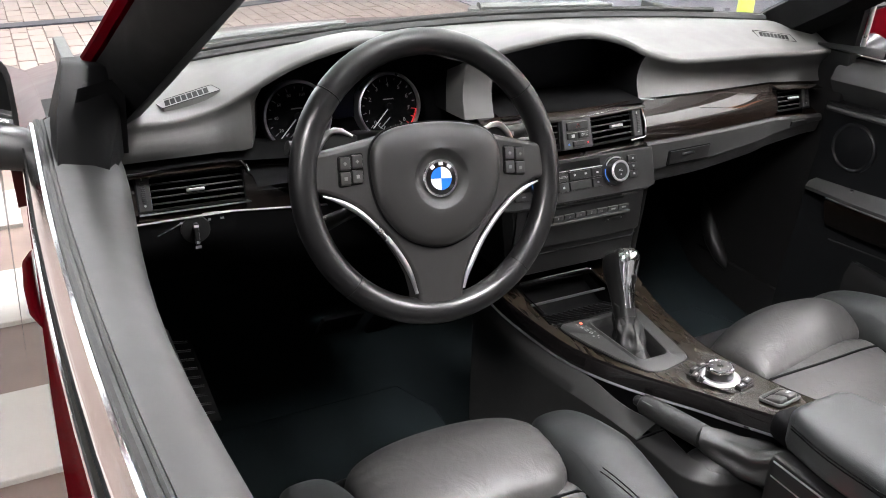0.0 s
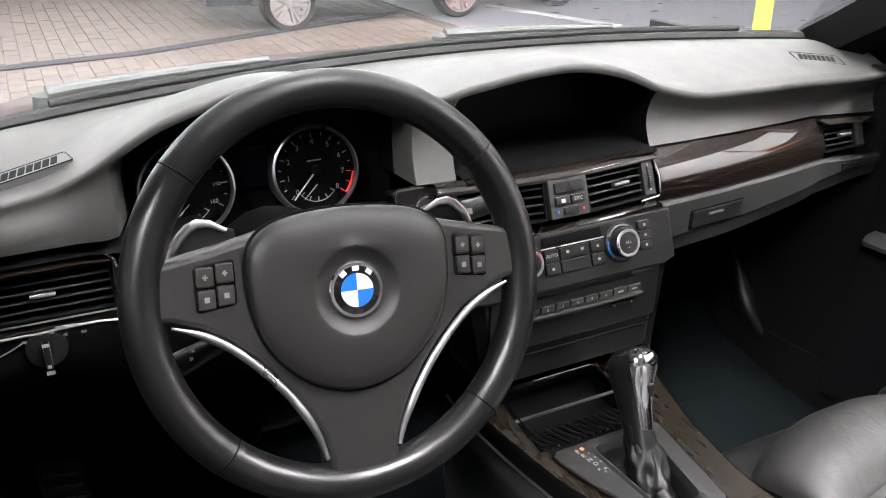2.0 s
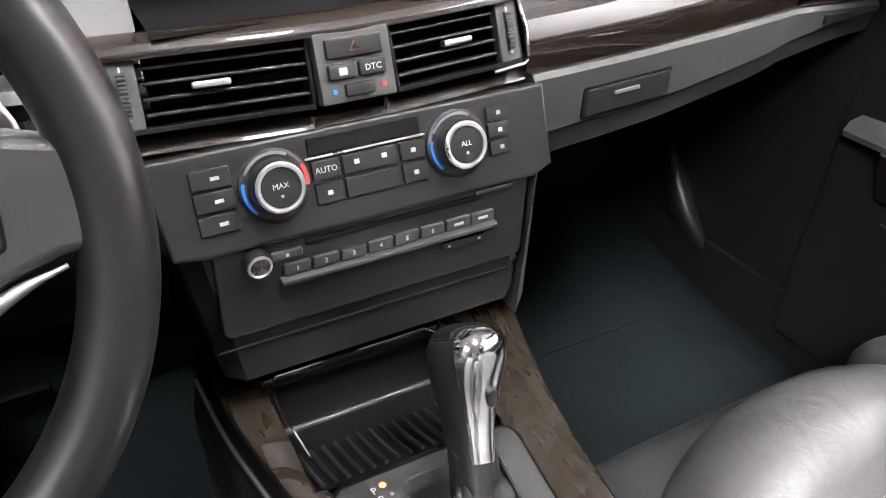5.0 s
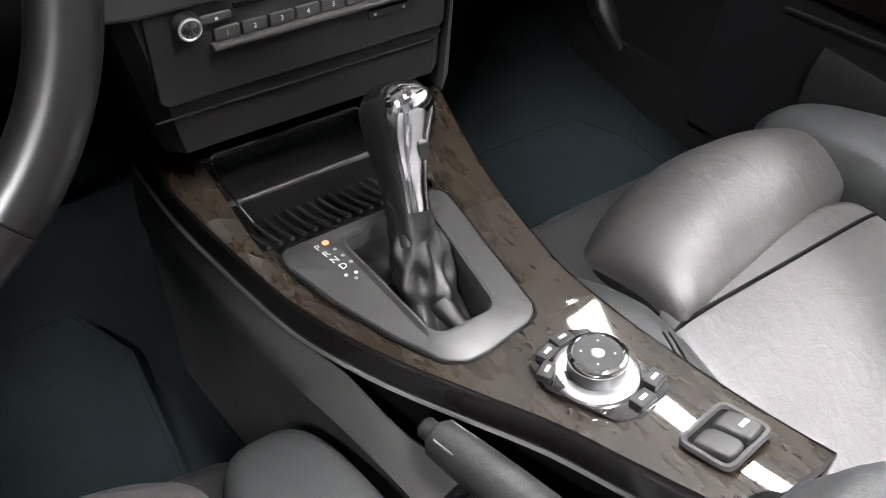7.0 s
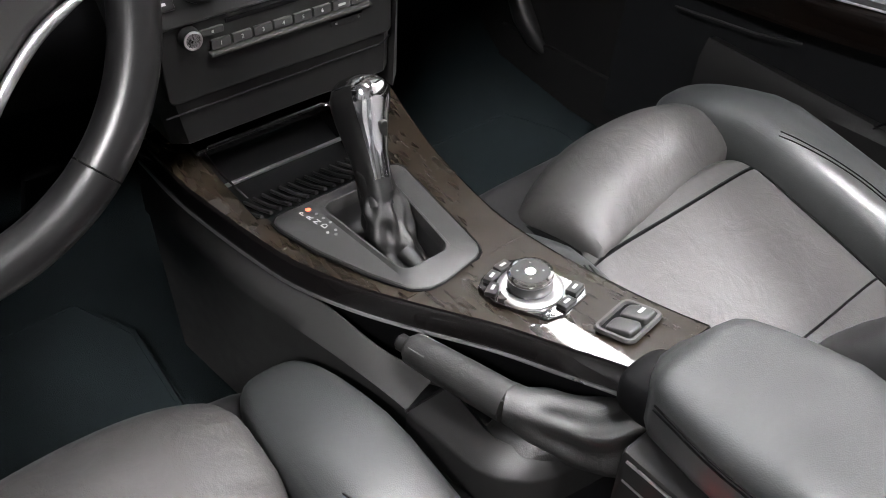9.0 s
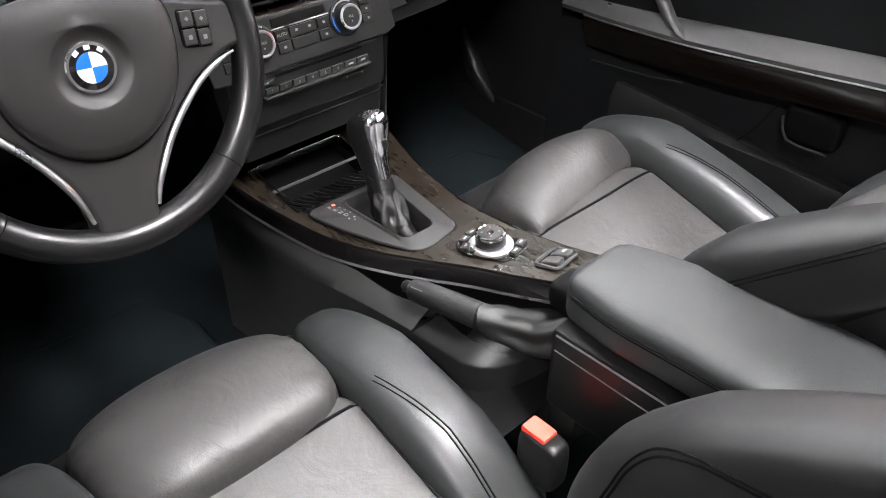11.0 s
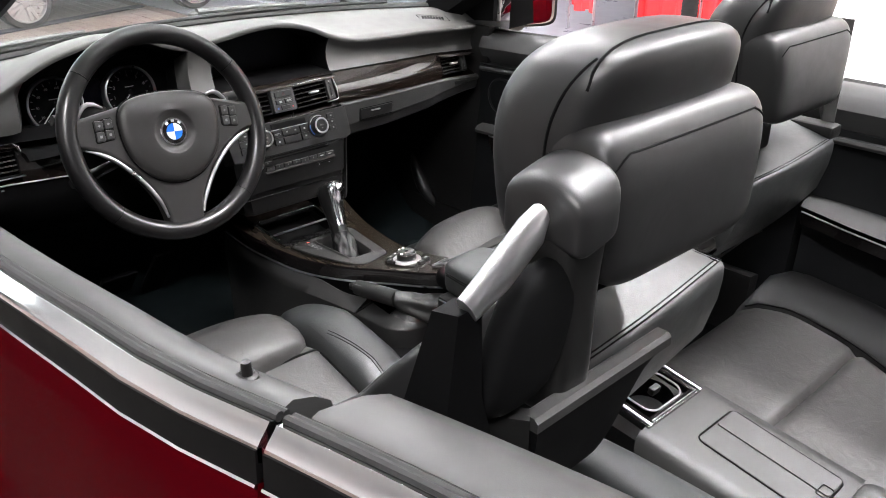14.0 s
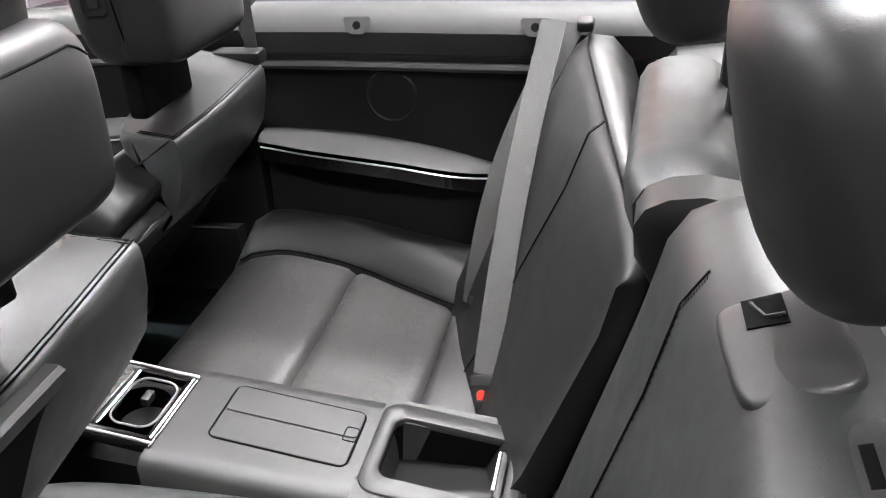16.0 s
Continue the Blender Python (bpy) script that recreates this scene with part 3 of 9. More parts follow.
# chrome corner round the centre outlet
s = Shape()
s.tube([(0.146, trim_y(0.15) + 0.022, 0.829), (0.153, trim_y(0.153) + 0.019, 0.826), (0.1565, trim_y(0.156) + 0.009, 0.806), (0.1555, trim_y(0.155), 0.785), (0.150, trim_y(0.15) - 0.001, 0.781), (0.120, trim_y(0.12), 0.7795)], 0.0018, 6)
s.part("chrome_line", CHROME, dash)
s = Shape()
s.tube([(x, trim_y(x) + 0.006, 0.7435) for x in np.linspace(-0.69, -0.532, 8)], 0.0016, 6)
s.part("chrome_line", CHROME, dash)

# hazard and traction switches between the centre outlets
fr = axes((0.002, trim_y(0) + 0.009, 0.806), (1, 0, 0), (0, 0.36, 1))
s = Shape(fr)
s.box((0, 0, -0.004), (0.058, 0.050, 0.014), 0.002)
switches = s.part("switch_panel", GREY_PLASTIC, dash, "grey panel with hazard switch")
for c, sz, nm in (((0, 0.013), (0.043, 0.014), "hazard_button"), ((-0.0115, -0.003), (0.021, 0.011), "switch_button"), ((0.0115, -0.003), (0.021, 0.011), "switch_button"), ((0, -0.0165), (0.023, 0.009), "temperature_wheel")):
    b = Shape(fr)
    b.box((c[0], c[1], 0.0035), (sz[0], sz[1], 0.006), 0.0018)
    b.part(nm, PLASTIC, switches)
b = Shape(fr)
b.tube([(-0.004, 0.0105, 0.0068), (0.004, 0.0105, 0.0068), (0, 0.0165, 0.0068)], 0.0006, 4, loop=True, up=(0.1, 0.2, 1))
b.part("warning_triangle", DIM_RED, switches)
b = Shape(fr)
b.box((-0.0115, -0.003, 0.0068), (0.006, 0.005, 0.0003), 0)
b.part("icon_bar", WHITE_MARK, switches)
written("DTC", 0.0062, fr @ Matrix.Translation((0.0115, -0.003, 0.0067)), WHITE_MARK, switches)

for u, mt in ((-0.019, BLUE_MARK), (0.019, RED_MARK)):
    b = Shape(fr)
    b.box((u, -0.0165, 0.0035), (0.003, 0.0034, 0.0008), 0)
    b.part("colour_dot", mt, switches)

# climate panel
CF = axes((0.002, 0.2015, 0.7325), (1, 0, 0), (0, 0.36, 1))
s = Shape(CF)
s.prism([(-0.152, -0.034), (-0.13, -0.037), (0.142, -0.037), (0.160, -0.030), (0.160, 0.036), (-0.160, 0.036)], -0.05, 0.0, 0.003)
climate = s.part("climate_panel", PLASTIC, dash, "black climate control panel with two silver-ringed knobs")


def panel_button(fr, parent, x, y, w, h, name="button", mat=None, proud=0.003):
    b = Shape(fr)
    b.box((x, y, proud - 0.004), (w, h, 0.008), 0.0012)
    return b.part(name, mat or PLASTIC, parent)


def mark(fr, parent, x, y, w, h, mat=None, z=0.0034):
    b = Shape(fr)
    b.box((x, y, z), (0.78 * w, 0.78 * h, 0.0004), 0)
    return b.part("icon_bar", mat or WHITE_MARK, parent)


for sx, word in ((-0.073, "MAX"), (0.074, "ALL")):
    km = CF @ Matrix.Translation((sx, 0.004, 0))
    k = Shape(km)
    k.lathe([(0.0262, 0.0), (0.0262, 0.003), (0.0245, 0.0045), (0.0225, 0.005)], sides=40)
    base = k.part("knob_base", PLASTIC, climate)
    k = Shape(km)
    k.lathe([(0.0198, 0.004), (0.0192, 0.014), (0.0175, 0.0165)], sides=40)
    knob = k.part("rotary_knob", PLASTIC, climate, "round temperature knob")
    k = Shape(km)
    k.lathe([(0.0178, 0.0155), (0.0182, 0.0172), (0.0168, 0.0185), (0.0146, 0.0182), (0.014, 0.0165)], sides=40)
    k.part("knob_ring", SATIN, knob, "silver ring")
    k = Shape(km)
    k.lathe([(0.0142, 0.0165), (0.0138, 0.0172), (0.0, 0.0174)], sides=32)
    k.part("knob_cap", PLASTIC, knob)
    written(word, 0.0055, km @ Matrix.Translation((0, 0.001, 0.0176)), WHITE_MARK, knob)
    mark(km, knob, 0, -0.006, 0.0025, 0.0025, z=0.0177)
    for a0, a1, mt in ((60, 150, SATIN), (165, 225, BLUE_MARK), (-10, 28, RED_MARK)):
        if sx > 0 and mt is RED_MARK:
            continue
        arc = Shape(km)
        arc.lathe([(0.0222, 0.0052), (0.0245, 0.0056)], start=radians(a0), end=radians(a1), sides=14)
        arc.part("colour_arc", mt, base)
s = Shape(CF)
s.box((0.0, 0.0245, 0.0006), (0.090, 0.012, 0.002), 0.001)
s.part("climate_display", DARK, climate)
s = Shape(CF)
s.box((0.0, 0.0165, 0.0012), (0.096, 0.0016, 0.002), 0.0006)
s.part("display_edge", SATIN, climate)
for x, y, w, h in ((-0.034, 0.007, 0.021, 0.014), (-0.034, -0.010, 0.021, 0.015), (0.0005, 0.007, 0.043, 0.014), (0.0005, -0.010, 0.043, 0.015), (0.036, 0.007, 0.021, 0.014), (0.036, -0.010, 0.021, 0.015)):
    panel_button(CF, climate, x, y, w, h, "climate_button")
written("AUTO", 0.0062, CF @ Matrix.Translation((-0.034, 0.007, 0.0036)), WHITE_MARK, climate)
for x, y in ((-0.034, -0.010), (-0.010, 0.008), (0.012, 0.008), (0.036, 0.007), (0.036, -0.010)):
    mark(CF, climate, x, y, 0.005, 0.0042, z=0.0033)
for k in range(3):
    panel_button(CF, climate, -0.116, 0.018 - 0.016 * k, 0.028, 0.0135, "climate_button")
    mark(CF, climate, -0.113, 0.018 - 0.016 * k, 0.008, 0.0032, z=0.0033)
    panel_button(CF, climate, 0.112, 0.021 - 0.0135 * k, 0.019, 0.0115, "climate_button")
    mark(CF, climate, 0.113, 0.021 - 0.0135 * k, 0.0045, 0.004, z=0.0033)

# lower stack with the radio
s = Shape()
ring = lambda z, y, w0, w1: [(-w0, y + 0.10, z), (-w0, y + 0.012, z), (-w0 + 0.014, y, z), (w1 - 0.014, y, z), (w1, y + 0.012, z), (w1, y + 0.10, z)]
s.loft([ring(0.702, 0.196, 0.145, 0.152), ring(0.66, 0.197, 0.138, 0.149), ring(0.62, 0.200, 0.130, 0.147), ring(0.590, 0.201, 0.126, 0.146), ring(0.569, 0.203, 0.122, 0.146), ring(0.566, 0.207, 0.121, 0.145)])
stack = s.part("radio_column", PLASTIC, dash, "black centre stack")
RF = axes((0.008, 0.1955, 0.672), (1, 0, 0), (0, -0.02, 1))
s = Shape(RF)
s.prism(rounded_rect(0.262, 0.088, 0.008), -0.01, 0.002, 0.0015, Matrix.Translation((0, -0.008, 0)))
radio = s.part("radio_unit", PLASTIC, dash, "black radio with preset buttons")
s = Shape(RF)
s.box((0.012, 0.0175, 0.0022), (0.150, 0.0045, 0.002), 0.0008)
s.part("disc_slot", DARK, radio)
s = Shape(RF)
s.box((0.098, 0.022, 0.003), (0.034, 0.004, 0.002), 0.0008)
s.part("slot_cover", GREY_PLASTIC, radio)
for k in range(8):
    w = 0.0205 if k < 6 else 0.0215
    x = -0.071 + 0.0226 * k + (0.001 if k > 5 else 0)
    b = panel_button(RF, radio, x, -0.0015, w, 0.010, "preset_button", GREY_PLASTIC, 0.0052)
    if k < 6:
        written(str(k + 1), 0.0058, RF @ Matrix.Translation((x, -0.0012, 0.0054)), WHITE_MARK, b)
    else:
        mark(RF, b, x, -0.0012, 0.011, 0.003, z=0.0054)
s = Shape(RF)
s.box((0.008, -0.0095, 0.005), (0.186, 0.0045, 0.010), 0.0018)
s.part("button_ledge", GREY_PLASTIC, radio)
km = RF @ Matrix.Translation((-0.101, 0.013, 0))
k = Shape(km)
k.lathe([(0.0105, 0.0), (0.010, 0.010), (0.0085, 0.0125), (0, 0.0125)], sides=28)
knob = k.part("volume_knob", PLASTIC, radio)
k = Shape(km)
k.lathe([(0.0092, 0.0105), (0.009, 0.013), (0.0076, 0.0136), (0.007, 0.0125)], sides=28)
k.part("knob_ring", SATIN, knob)
panel_button(RF, radio, -0.078, 0.0125, 0.024, 0.0065, "eject_button", GREY_PLASTIC, 0.0052)
mark(RF, radio, -0.078, 0.0125, 0.003, 0.003, z=0.0054)
panel_button(RF, radio, 0.072, -0.021, 0.040, 0.007, "seek_button", PLASTIC, 0.0045)
for u in (0.058, 0.086):
    mark(RF, radio, u, -0.021, 0.003, 0.0028, z=0.0048)
s = Shape()
s.tube([(x, 0.198 + 0.012 * smoothstep(0.13, 0.15, abs(x)), 0.607) for x in np.linspace(-0.128, 0.146, 16)], 0.0012, 4)
s.part("stack_joint", DARK, stack)
s = Shape()
s.loft([[(0.150, 0.195 + 0.1 * t, 0.705 - 0.0 * t), (0.176, 0.228 + 0.1 * t, 0.700), (0.172, 0.232 + 0.1 * t, 0.54), (0.150, 0.210 + 0.1 * t, 0.54)] for t in (0, 1)])
s.part("side_cheek", GREY_PLASTIC, stack, "grey side cheek")

# glove box band and lower panels
s = Shape()
GB = lambda x: 0.680 - 0.006 * smoothstep(0.18, 0.36, x) + 0.020 * smoothstep(0.50, 0.70, x)
s.loft([[(x, trim_y(x) + 0.003, TRIM_LOW(x) - 0.0015), (x, trim_y(x) - 0.001, TRIM_LOW(x) - 0.006), (x, trim_y(x) - 0.001, GB(x) + 0.032), (x, trim_y(x) + 0.003, GB(x) + 0.028), (x, trim_y(x) + 0.008, GB(x) + 0.006), (x, trim_y(x) + 0.016, GB(x)), (x, trim_y(x) + 0.16, GB(x) - 0.01), (x, trim_y(x) + 0.16, TRIM_LOW(x) - 0.0015)] for x in np.linspace(0.163, 0.700, 28)])
glove = s.part("glove_box", GREY_PLASTIC, dash, "dark grey glove box front")
fr = axes((0.281, trim_y(0.281) - 0.0008, 0.7245), (1, (trim_y(0.35) - trim_y(0.21)) / 0.14, -0.06), (0, 0.02, 1))
s = Shape(fr)
s.prism(rounded_rect(0.122, 0.029, 0.003), -0.004, 0.0010, 0.0006)
lid = s.part("cup_holder_lid", DARK, glove, "flush cup holder lid in a dark joint")
s = Shape(fr)
s.prism(rounded_rect(0.117, 0.0245, 0.003), -0.002, 0.0032, 0.0012)
s.part("lid_face", PLASTIC, lid)
s = Shape(fr)
s.box((-0.006, 0.0045, 0.0036), (0.034, 0.0036, 0.003), 0.001)
s.part("lid_latch", SATIN, lid, "small bright latch")
fr = axes((0.632, trim_y(0.632) - 0.001, 0.726), (1, 0.05, -0.06), (0, 0.02, 1))
s = Shape(fr)
s.box((0, 0, 0), (0.05, 0.010, 0.004), 0.001)
s.part("key_slot", PLASTIC, glove)
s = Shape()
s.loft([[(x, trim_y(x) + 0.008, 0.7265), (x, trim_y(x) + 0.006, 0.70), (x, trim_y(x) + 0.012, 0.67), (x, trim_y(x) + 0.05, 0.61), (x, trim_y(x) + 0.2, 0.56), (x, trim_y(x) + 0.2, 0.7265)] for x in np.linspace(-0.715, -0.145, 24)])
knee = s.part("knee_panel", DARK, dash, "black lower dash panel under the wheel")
lf = axes((-0.614, trim_y(-0.614) + 0.005, 0.706), (1, -0.05, 0), (0, 0.03, 1))
s = Shape(lf)
s.lathe([(0.0215, -0.002), (0.0215, 0.002), (0.0195, 0.0035), (0, 0.0035)], sides=32)
light_switch = s.part("light_switch", PLASTIC, knee, "round headlight switch")
s = Shape(lf)
s.box((0, -0.004, 0.008), (0.007, 0.034, 0.010), 0.002)
s.part("switch_grip", PLASTIC, light_switch)
for x, y, w, h, mt in ((0, 0.010, 0.009, 0.005, WHITE_MARK), (-0.02, 0.014, 0.006, 0.004, GREY_MARK), (0.021, 0.014, 0.006, 0.004, GREY_MARK), (0.008, 0.0195, 0.006, 0.003, GREY_MARK), (-0.004, 0.0205, 0.003, 0.003, GREY_MARK), (0.04, 0.014, 0.007, 0.004, GREY_MARK), (0.0, -0.016, 0.005, 0.005, WHITE_MARK), (0.0, -0.0235, 0.011, 0.006, GREY_MARK)):
    mark(lf, light_switch, x, y, w, h, mt, z=0.0136 if abs(x) < 0.001 else 0.0038)
s = Shape(lf)
s.tube([(-0.055, -0.002, 0.002), (-0.035, 0.006, 0.002), (-0.023, 0.012, 0.002)], 0.0009, 4)
s.part("switch_line", SATIN, light_switch)
s = Shape(lf)
s.tube([(0.012, 0.024, 0.002), (0.03, 0.024, 0.002), (0.052, 0.021, 0.002)], 0.0009, 4)
s.part("switch_line", SATIN, light_switch)

# start button panel between the instruments and the centre outlets
fr = axes((-0.176, 0.262, 0.806), (1, 0.05, 0), (0, 0.3, 1))
s = Shape(fr)
s.prism(rounded_rect(0.082, 0.062, 0.006), -0.02, 0.002, 0.0015)
start = s.part("start_panel", GLOSS, dash, "gloss black start button panel with bright outline")
s = Shape(fr)
s.tube([(-0.039, -0.030, 0.002), (-0.039, 0.024, 0.002), (-0.035, 0.0285, 0.002), (0.036, 0.0285, 0.002)], 0.0013, 6)
s.part("chrome_line", CHROME, start)
s = Shape(fr)
s.lathe([(0.0175, 0.002), (0.018, 0.006), (0.0165, 0.0075), (0.0150, 0.006)], sides=36)
s.part("start_ring", CHROME, start, "chrome ring")
s = Shape(fr)
s.lathe([(0.0152, 0.003), (0.0142, 0.0062), (0, 0.0062)], sides=28)
s.part("start_button", PLASTIC, start, "round black start button")
s = Shape(fr)
s.box((0, 0.003, 0.0064), (0.014, 0.0024, 0.0004), 0)
s.part("icon_bar", GREY_MARK, start)
s = Shape(fr)
s.box((0, -0.004, 0.0064), (0.010, 0.0024, 0.0004), 0)
s.part("icon_bar", GREY_MARK, start)
for v in (0.012, -0.002):
    s = Shape(fr)
    s.box((0.029, v, 0.003), (0.012, 0.011, 0.004), 0.0015)
    b = s.part("panel_button", PLASTIC, start)
    s = Shape(fr)
    s.box((0.029, v, 0.0052), (0.004, 0.004, 0.0004), 0)
    s.part("icon_bar", WHITE_MARK, b)

# ---- steering wheel ----
WM = axes((-0.366, 0.020, 0.855), (1, 0, 0), (0, math.sin(radians(19)), math.cos(radians(19)))) @ Matrix.Rotation(radians(-4.5), 4, "Z")
wheel = thing("steering_wheel", "black leather three-spoke steering wheel with silver accents", "steering wheel", WM.translation)
SEAMS = (39, 141, 227, 314)


def rim_section(a0, a1):
    s = Shape(WM)
    rings = []
    n = max(6, int((a1 - a0) / 2.5))
    for i in range(n + 1):
        a = radians(a0 + (a1 - a0) * i / n)
        ring = []
        for k in range(28):
            t = 2 * math.pi * k / 28
            r = 0.1705 + 0.0168 * math.cos(t)
            ring.append((r * math.cos(a), r * math.sin(a), 0.0172 * math.sin(t)))
        rings.append(ring)
    s.loft(rings)
    return s.part("rim_section", WHEEL_LEATHER, wheel, "smooth black leather rim")


for i in range(4):
    a0 = SEAMS[i] + 0.25
    a1 = SEAMS[(i + 1) % 4] + (360 if i == 3 else 0) - 0.25
    rim_section(a0, a1)
for a in SEAMS:
    s = Shape(WM)
    ring = [((0.1705 + 0.0165 * math.cos(t)) * math.cos(radians(a)), (0.1705 + 0.0165 * math.cos(t)) * math.sin(radians(a)), 0.0169 * math.sin(t)) for t in (2 * math.pi * k / 20 for k in range(20))]
    s.tube(ring, 0.0007, 4, loop=True)
    s.part("rim_seam", DARK, wheel)
half = [(0.033, -0.166), (0.032, -0.146), (0.0375, -0.1215), (0.0475, -0.1005), (0.0625, -0.0765), (0.0825, -0.0525), (0.105, -0.0315), (0.128, -0.0175), (0.148, -0.0100), (0.163, -0.0080), (0.168, 0.010), (0.163, 0.036), (0.130, 0.043), (0.100, 0.049), (0.07, 0.056), (0.03, 0.061)]
spokes = half + [(0.0, 0.062)] + [(-x, y) for x, y in reversed(half)]
s = Shape(WM)
s.prism(spokes, -0.022, 0.010, 0.006)
s.part("spoke_plate", PAD_PLASTIC, wheel, "matt dark grey spokes", 50)
# airbag cover: a domed shield
s = Shape(WM)
edge = [(0.0, 0.0705), (0.035, 0.0685), (0.062, 0.0630), (0.079, 0.0530), (0.0875, 0.0380), (0.0890, 0.0180), (0.0865, -0.0080), (0.0790, -0.0330), (0.0640, -0.0560), (0.0430, -0.0740), (0.0210, -0.0835)]
edge = edge + [(0.0, -0.0865)] + [(-x, y) for x, y in reversed(edge[1:])]
shield = []
for i in range(len(edge)):
    p0, p1, p2, p3 = (Vector(edge[(i + k) % len(edge)]) for k in (-1, 0, 1, 2))
    for t in (0, 0.25, 0.5, 0.75):
        q = 0.5 * (2 * p1 + (p2 - p0) * t + (2 * p0 - 5 * p1 + 4 * p2 - p3) * t * t + (3 * p1 - p0 - 3 * p2 + p3) * t**3)
        shield.append((q.x, q.y))
NS = len(shield)
rings = []
for f, h in ((1.0, 0.004), (1.0, 0.013), (0.985, 0.0175), (0.95, 0.0205), (0.85, 0.0235), (0.70, 0.0255), (0.55, 0.0265)):
    rings.append([(x * f, y * f, h) for x, y in shield])
for r, h in ((0.0385, 0.0268), (0.0365, 0.0262), (0.0335, 0.0236), (0.0290, 0.0214), (0.0245, 0.0208), (0.0, 0.0208)):
    rings.append([(r * math.sin(2 * math.pi * k / NS), r * math.cos(2 * math.pi * k / NS), h) for k in range(NS)])
s.loft(rings, cap=False)
s.part("airbag_cover", PAD_PLASTIC, wheel, "matt dark grey domed horn pad", 60)
gap = Shape(WM)
gap.tube([(x * 1.008, y * 1.008, 0.0105) for x, y in shield], 0.0018, 5, loop=True)
gap.part("pad_gap", DARK, wheel)
for sx in (-1, 1):
    ax_, ay_ = curve_through(range(8), [0.150, 0.130, 0.107, 0.0845, 0.0645, 0.0495, 0.0395, 0.033]), curve_through(range(8), [-0.0125, -0.0200, -0.0340, -0.0550, -0.0790, -0.1025, -0.1235, -0.1440])
    s = Shape(WM)
    s.tube([(sx * ax_(t), ay_(t), 0.0095 - 0.004 * smoothstep(5, 7, t)) for t in np.linspace(0, 7, 29)], [0.0012 + 0.0026 * smoothstep(0, 1.6, t) - 0.0014 * smoothstep(5, 7, t) for t in np.linspace(0, 7, 29)], 10, flat=0.9, up=(0, 0, 1))
    s.part("silver_accent", SATIN, wheel, "curved satin silver spoke accent")
    # switch pods
    pod = Shape(WM)
    pod.prism([(sx * 0.1135 + u, 0.0165 + v - 0.12 * sx * u) for u, v in rounded_rect(0.033, 0.038, 0.004)], 0.006, 0.0108, 0.001)
    pod = pod.part("switch_pod", DARK, wheel)
    for u in (-0.0078, 0.0078):
        for v in (-0.0090, 0.0090):
            cx_, cy_ = sx * 0.1135 + u, 0.0165 + v - 0.12 * sx * u
            b = Shape(WM)
            b.box((cx_, cy_, 0.0110), (0.0142, 0.0164, 0.006), 0.002)
            b = b.part("wheel_button", PAD_PLASTIC, pod)
            i = Shape(WM)
            i.box((cx_, cy_, 0.0142), (0.0040, 0.0016 if v > 0 else 0.0044, 0.0004), 0)
            i.part("icon_bar", GREY_MARK, b)
            if v > 0:
                i = Shape(WM)
                i.box((cx_, cy_, 0.0142), (0.0016, 0.0042, 0.0004), 0)
                i.part("icon_bar", GREY_MARK, b)
    # shift paddles behind the spokes
    p = Shape(WM)
    p.prism([(sx * 0.085, 0.035), (sx * 0.136, 0.030), (sx * 0.139, 0.042), (sx * 0.132, 0.054), (sx * 0.120, 0.065), (sx * 0.108, 0.0665), (sx * 0.085, 0.058)][:: sx], -0.042, -0.036, 0.0015)
    p = p.part("shift_paddle", PLASTIC, wheel, "shift paddle with a bright edge")
    e = Shape(WM)
    e.tube([(sx * 0.143, 0.032, -0.036), (sx * 0.1385, 0.042, -0.035), (sx * 0.132, 0.0535, -0.034), (sx * 0.124, 0.062, -0.034), (sx * 0.116, 0.0655, -0.034), (sx * 0.106, 0.0645, -0.034), (sx * 0.092, 0.0575, -0.035)], [0.0022, 0.0036, 0.0042, 0.0042, 0.0040, 0.0034, 0.0018], 10, flat=0.8)
    e.part("paddle_edge", SATIN, p, "bright paddle edge")
# badge
bm_ = WM @ Matrix.Translation((0, 0, 0.0208)) @ Matrix.Scale(0.72, 4)
s = Shape(bm_)
s.lathe([(0.0335, 0.0), (0.0335, 0.002), (0.032, 0.0035), (0.0308, 0.0033)], sides=48)
badge = s.part("badge", CHROME, wheel, "round badge with blue and white quarters")
s = Shape(bm_)
s.lathe([(0.0309, 0.0030), (0.0205, 0.0043), (0.0198, 0.0043)], sides=48)
s.part("badge_ring", GLOSS, badge)
for q in range(4):
    s = Shape(bm_)
    a0 = radians(90 * q)
    pts = [(0, 0)] + [(0.020 * math.cos(a0 + math.pi / 2 * k / 10), 0.020 * math.sin(a0 + math.pi / 2 * k / 10)) for k in range(11)]
    s.prism(pts, 0.003, 0.0046, 0.0002)
    s.part("badge_quarter", BADGE_BLUE if q % 2 else BADGE_WHITE, badge)
for a in (128, 90, 52):
    s = Shape(bm_ @ Matrix.Rotation(radians(a - 90), 4, "Z") @ Matrix.Translation((0, 0.0256, 0)))
    s.box((0, 0, 0.0042), (0.008, 0.006, 0.001), 0.0002)
    s.part("badge_mark", BADGE_WHITE, badge)
